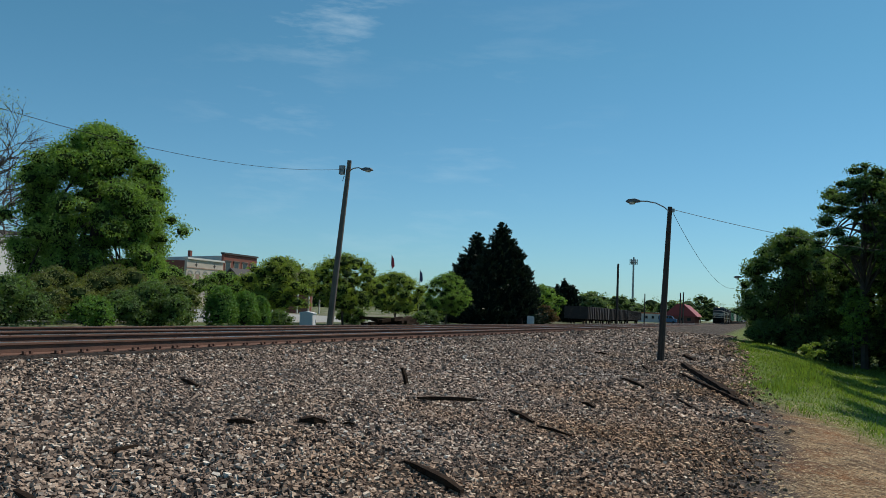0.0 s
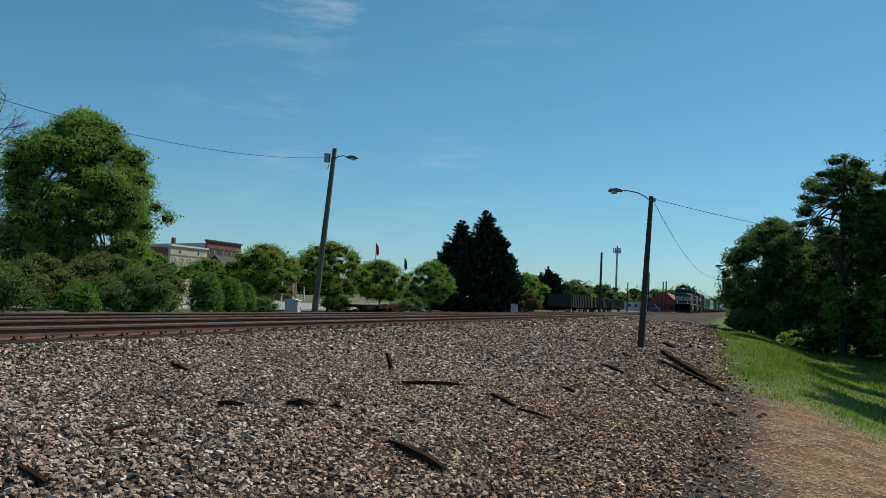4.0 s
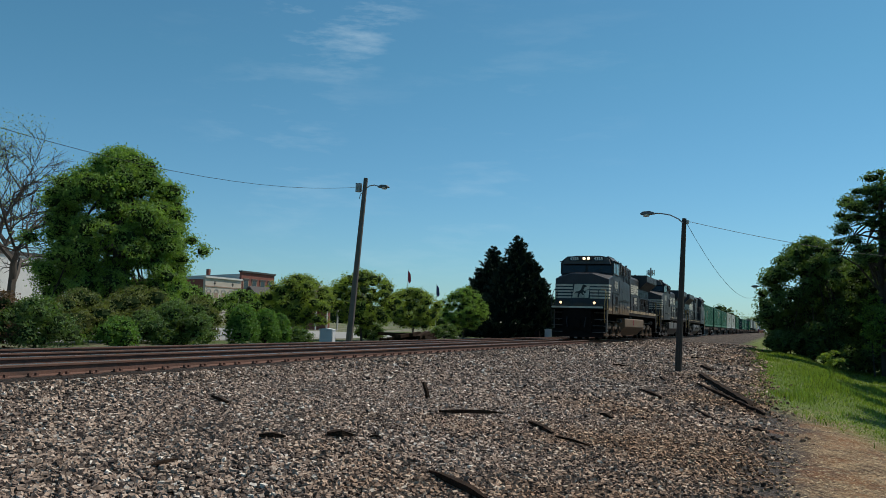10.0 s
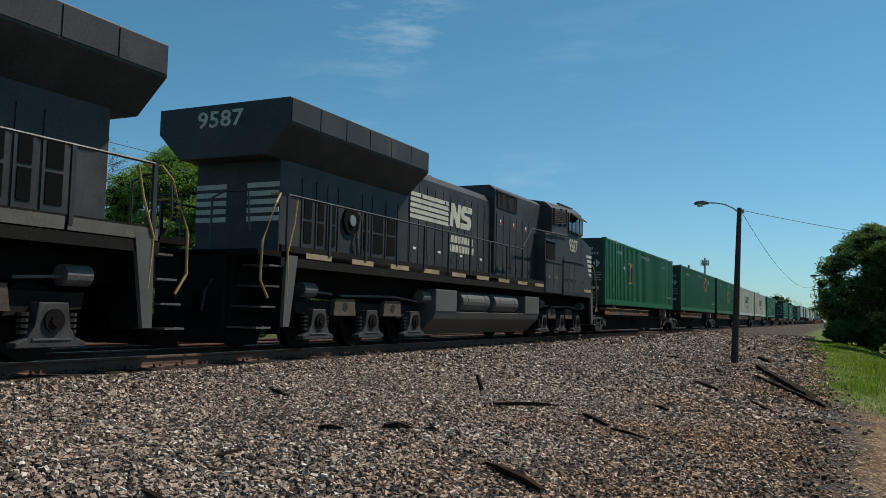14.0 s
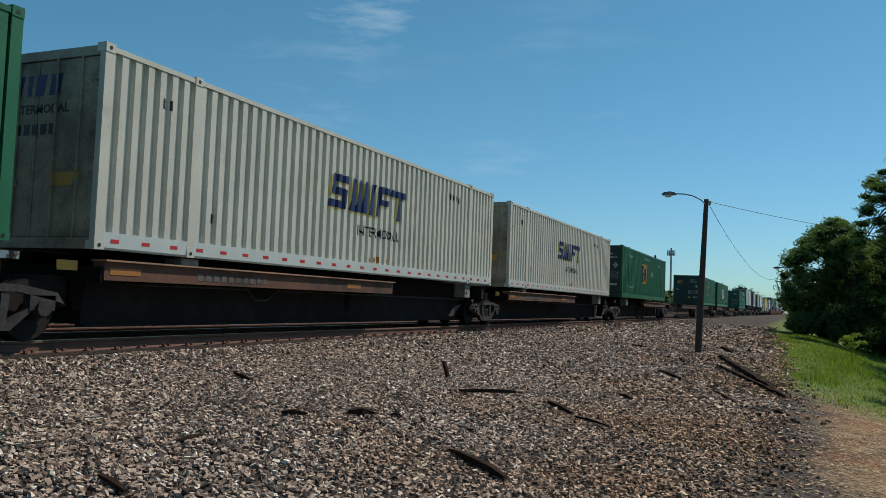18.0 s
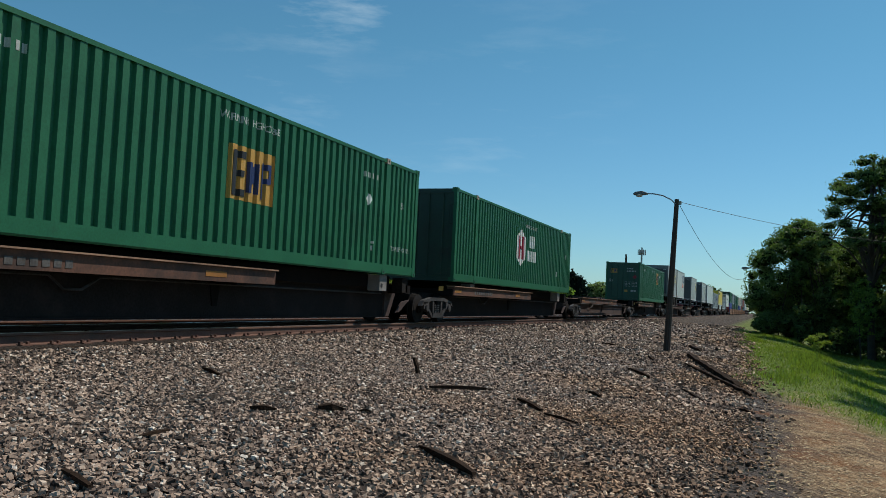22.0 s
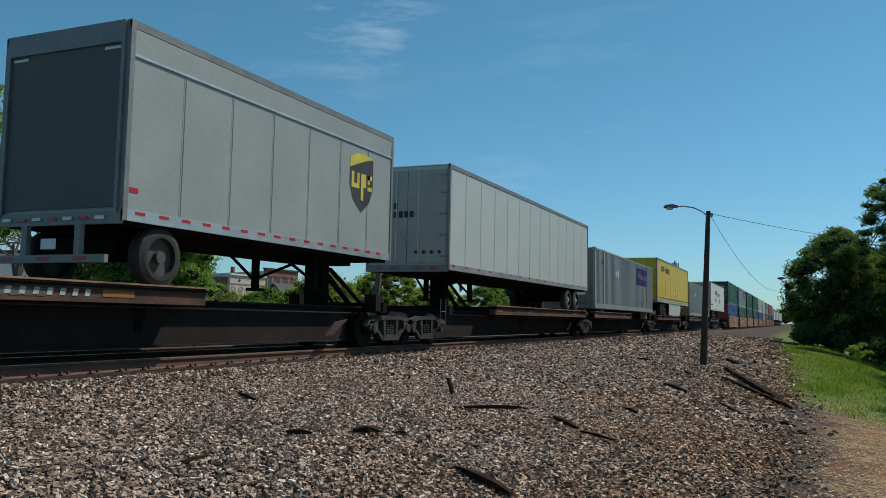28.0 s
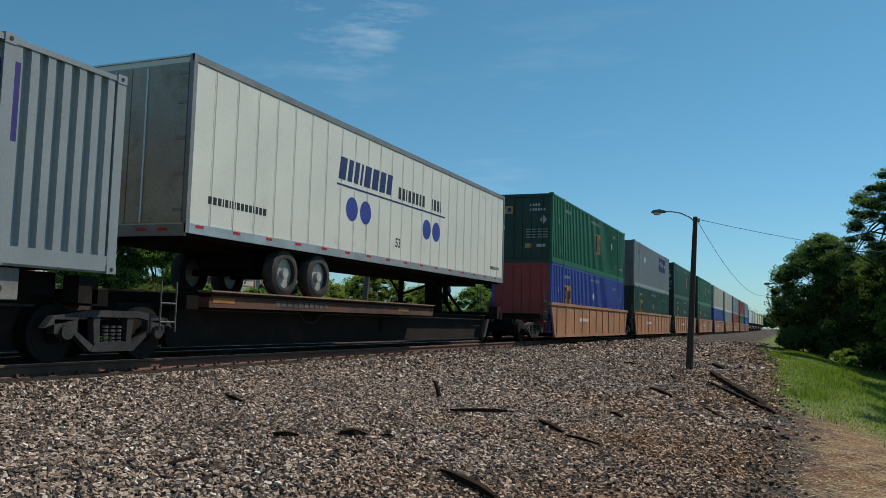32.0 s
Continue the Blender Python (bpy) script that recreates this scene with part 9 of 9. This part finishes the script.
# ---- the train, front to rear ----
ZC = 1.29
GL = "green corrugated freight container with an amber logo panel"
for s, kw, bog in [(24.9, dict(color="green", label=GL, deco=deco_amber((4.5, 5.4), dia=3.6), end=end_amber()), (-0.3,)),
                   (44.1, dict(color="green", label=GL, deco=deco_amber((10.2, 11.65), dia=12.45, lift=0.52), end=end_amber()), (-1.5,)),
                   (61.9, dict(color="green", label=GL, deco=deco_amber((7.35, 8.7), dia=12.35), end=end_amber()), (-1.6,)),
                   (79.4, dict(color="cream_cont", label="cream corrugated freight container with dark blue logo shapes", deco=deco_slant, end=end_slant, strip=True, bottom="trailer_white"), (-1.5,)),
                   (97.3, dict(color="cream_cont", label="cream corrugated freight container with dark blue logo shapes", deco=deco_slant, end=end_slant, strip=True, bottom="trailer_white"), (-1.5,)),
                   (116.8, dict(color="green", label=GL, deco=deco_amber((6.4, 8.05), dia=10.2, tall=1.22, lift=-0.05, top=2.2), end=end_amber()), (-0.6,)),
                   (156.5, dict(color="green", label=GL, deco=deco_amber((7.6, 9.05), dia=13.2), end=end_amber()), (-1.6,)),
                   (175.7, dict(color="green", label="green corrugated freight container with a white hexagon logo", deco=deco_hexagon), (-0.7,)),
                   (216.2, dict(color="green", label="dark green freight container with an amber logo panel", end_color="green_dark", deco=deco_amber((10.2, 11.6), dia=12.35, lift=0.52), end=end_amber("crimson")), (-2.4,)),
                   (311.9, dict(color="grey_cont", label="grey corrugated freight container with a purple logo panel", deco=deco_purple(5.0), end=end_purple), (-1.0,)),
                   (347.3, dict(color="grey_cont", label="grey corrugated freight container with dusty cream doors", end_color="door_cream", deco=deco_purple(4.0), end=end_purple), (-1.2,))]:
    container(s, ZC, **kw)
    spine_car(s, 16.3, "container", bog=bog, sill=(7.8, 17.0) if s == 116.8 else (0.3, 9.4))
spine_car(135.6, 19.0, "empty", bog=(-1.2,), sill=(8.0, 18.6))
spine_car(194.8, 19.3, "empty", bog=(-0.2,), sill=(0.6, 11.6))
spine_car(235.6, 17.6, "trailer", bog=(-1.3,), trailer=True, sill=(0.5, 17.5), hitch=7.2)
spine_car(256.2, 15.6, "trailer", bog=(-1.4,), trailer=True, sill=(1.6, 8.9), hitch=14.5, text=2.65)
spine_car(275.6, 15.4, "trailer", bog=(-2.0,), trailer=True, sill=(1.6, 8.7), hitch=14.0, mark=4.7)
spine_car(294.4, 16.4, "trailer", bog=(-1.0, -3.1), trailer=True, sill=(4.0, 16.0), hitch=2.2)
spine_car(330.0, 16.4, "trailer", bog=(-1.2,), trailer=True, sill=(0.8, 12.0), hitch=14.6)
spine_car(364.9, 16.6, "trailer", bog=(-1.2,), trailer=True, sill=(0.8, 10.4), hitch=13.2)
UL = "grey short road trailer with a brown and gold shield"
trailer(235.6, 8.5, "trailer_grey", UL, wheels=(7.4,), end_color="rollup_grey", deco=deco_shield, top_band=True, rollup=True, strip="full", legs=2.4)
trailer(244.6, 8.5, "trailer_white", "white short road trailer with blue and orange logo shapes", wheels=(0.9,), deco=deco_swoosh, legs=5.5, panels=0.6, end_color="white_end_shaded", strip="full")
trailer(263.1, 8.5, "trailer_grey", UL, wheels=(0.9,), end_color="rollup_grey", deco=deco_shield, top_band=True, rollup=True, strip="full", legs=6.0)
trailer(282.3, 8.5, "trailer_grey", UL, wheels=(0.9,), end_color="rollup_grey", deco=deco_shield, top_band=True, rollup=True, strip="full", legs=6.0)
trailer(294.3, 16.15, "trailer_white", "plain white long road trailer", wheels=(13.0, 14.3), end_color="white_end_shaded", rim="rim", legs=3.0, end=end_plain)
trailer(330.0, 16.15, "yellow", "yellow long road trailer with black name bars and a white skirt", wheels=(2.3, 3.5), deco=deco_yellow, end_color="yellow", legs=12.6, strip="full")
trailer(364.9, 16.15, "trailer_warm", "white long road trailer with blue discs and name bars", wheels=(3.05, 4.3), deco=deco_discs, end_color="warm_end_shaded", legs=12.4, rim="rim", panels=0.62)
STACK = [(386.6, "blue_cont", "green"), (406.2, "green_dark", "grey_cont"), (425.6, "green_dark", "green_dark"), (445.2, "green_dark", "green"), (465.0, "blue_cont", "cream_cont"), (484.6, "grey_cont", "cream_cont"),
         (504.2, "red_cont", "grey_cont"), (523.8, "green", "red_cont"), (543.4, "blue_cont", "grey_cont")]
NAMES = {"blue_cont": "blue", "green_dark": "dark green", "green": "green", "grey_cont": "grey", "cream_cont": "cream", "red_cont": "red"}
for i, (s, lo, hi) in enumerate(STACK):
    well_car(s)
    near = i < 4
    container(s + 0.7, 0.34, lo, NAMES[lo] + " corrugated freight container low in a well car", deco=deco_amber((2.2, 3.3), dia=8) if near else None, end_color="red_cont" if i == 0 else None, detail=near)
    container(s + 0.7, 3.24, hi, NAMES[hi] + " corrugated freight container stacked on top", deco=deco_amber((8.4, 9.4), dia=12.4) if near and hi != "grey_cont" else (deco_purple(4.0) if hi == "grey_cont" and near else None), end=end_amber() if near and hi != "grey_cont" else None, detail=near)
for i, (s, c) in enumerate([(564, "trailer_white"), (583, "trailer_grey"), (602, "trailer_white"), (621, "yellow"), (640, "trailer_white"), (659, "trailer_grey")]):
    trailer(s, 16.15, c, "plain long road trailer far back in the train", wheels=(2.5, 3.7), legs=12.5, strip=False, panels=4)
    spine_car(s, 16.4, "trailer", bog=(-1.3,), trailer=True, sill=(0.8, 14))


def motions():
    """The whole train rolls by at a steady speed."""
    for ob, s in KEYED:
        walk(ob, [(t, pose(TRACK, s + SPEED * (14.5 - t), 0)) for t in (0.0, 8.0, 16.0, 24.0, 32.0)])


motions()
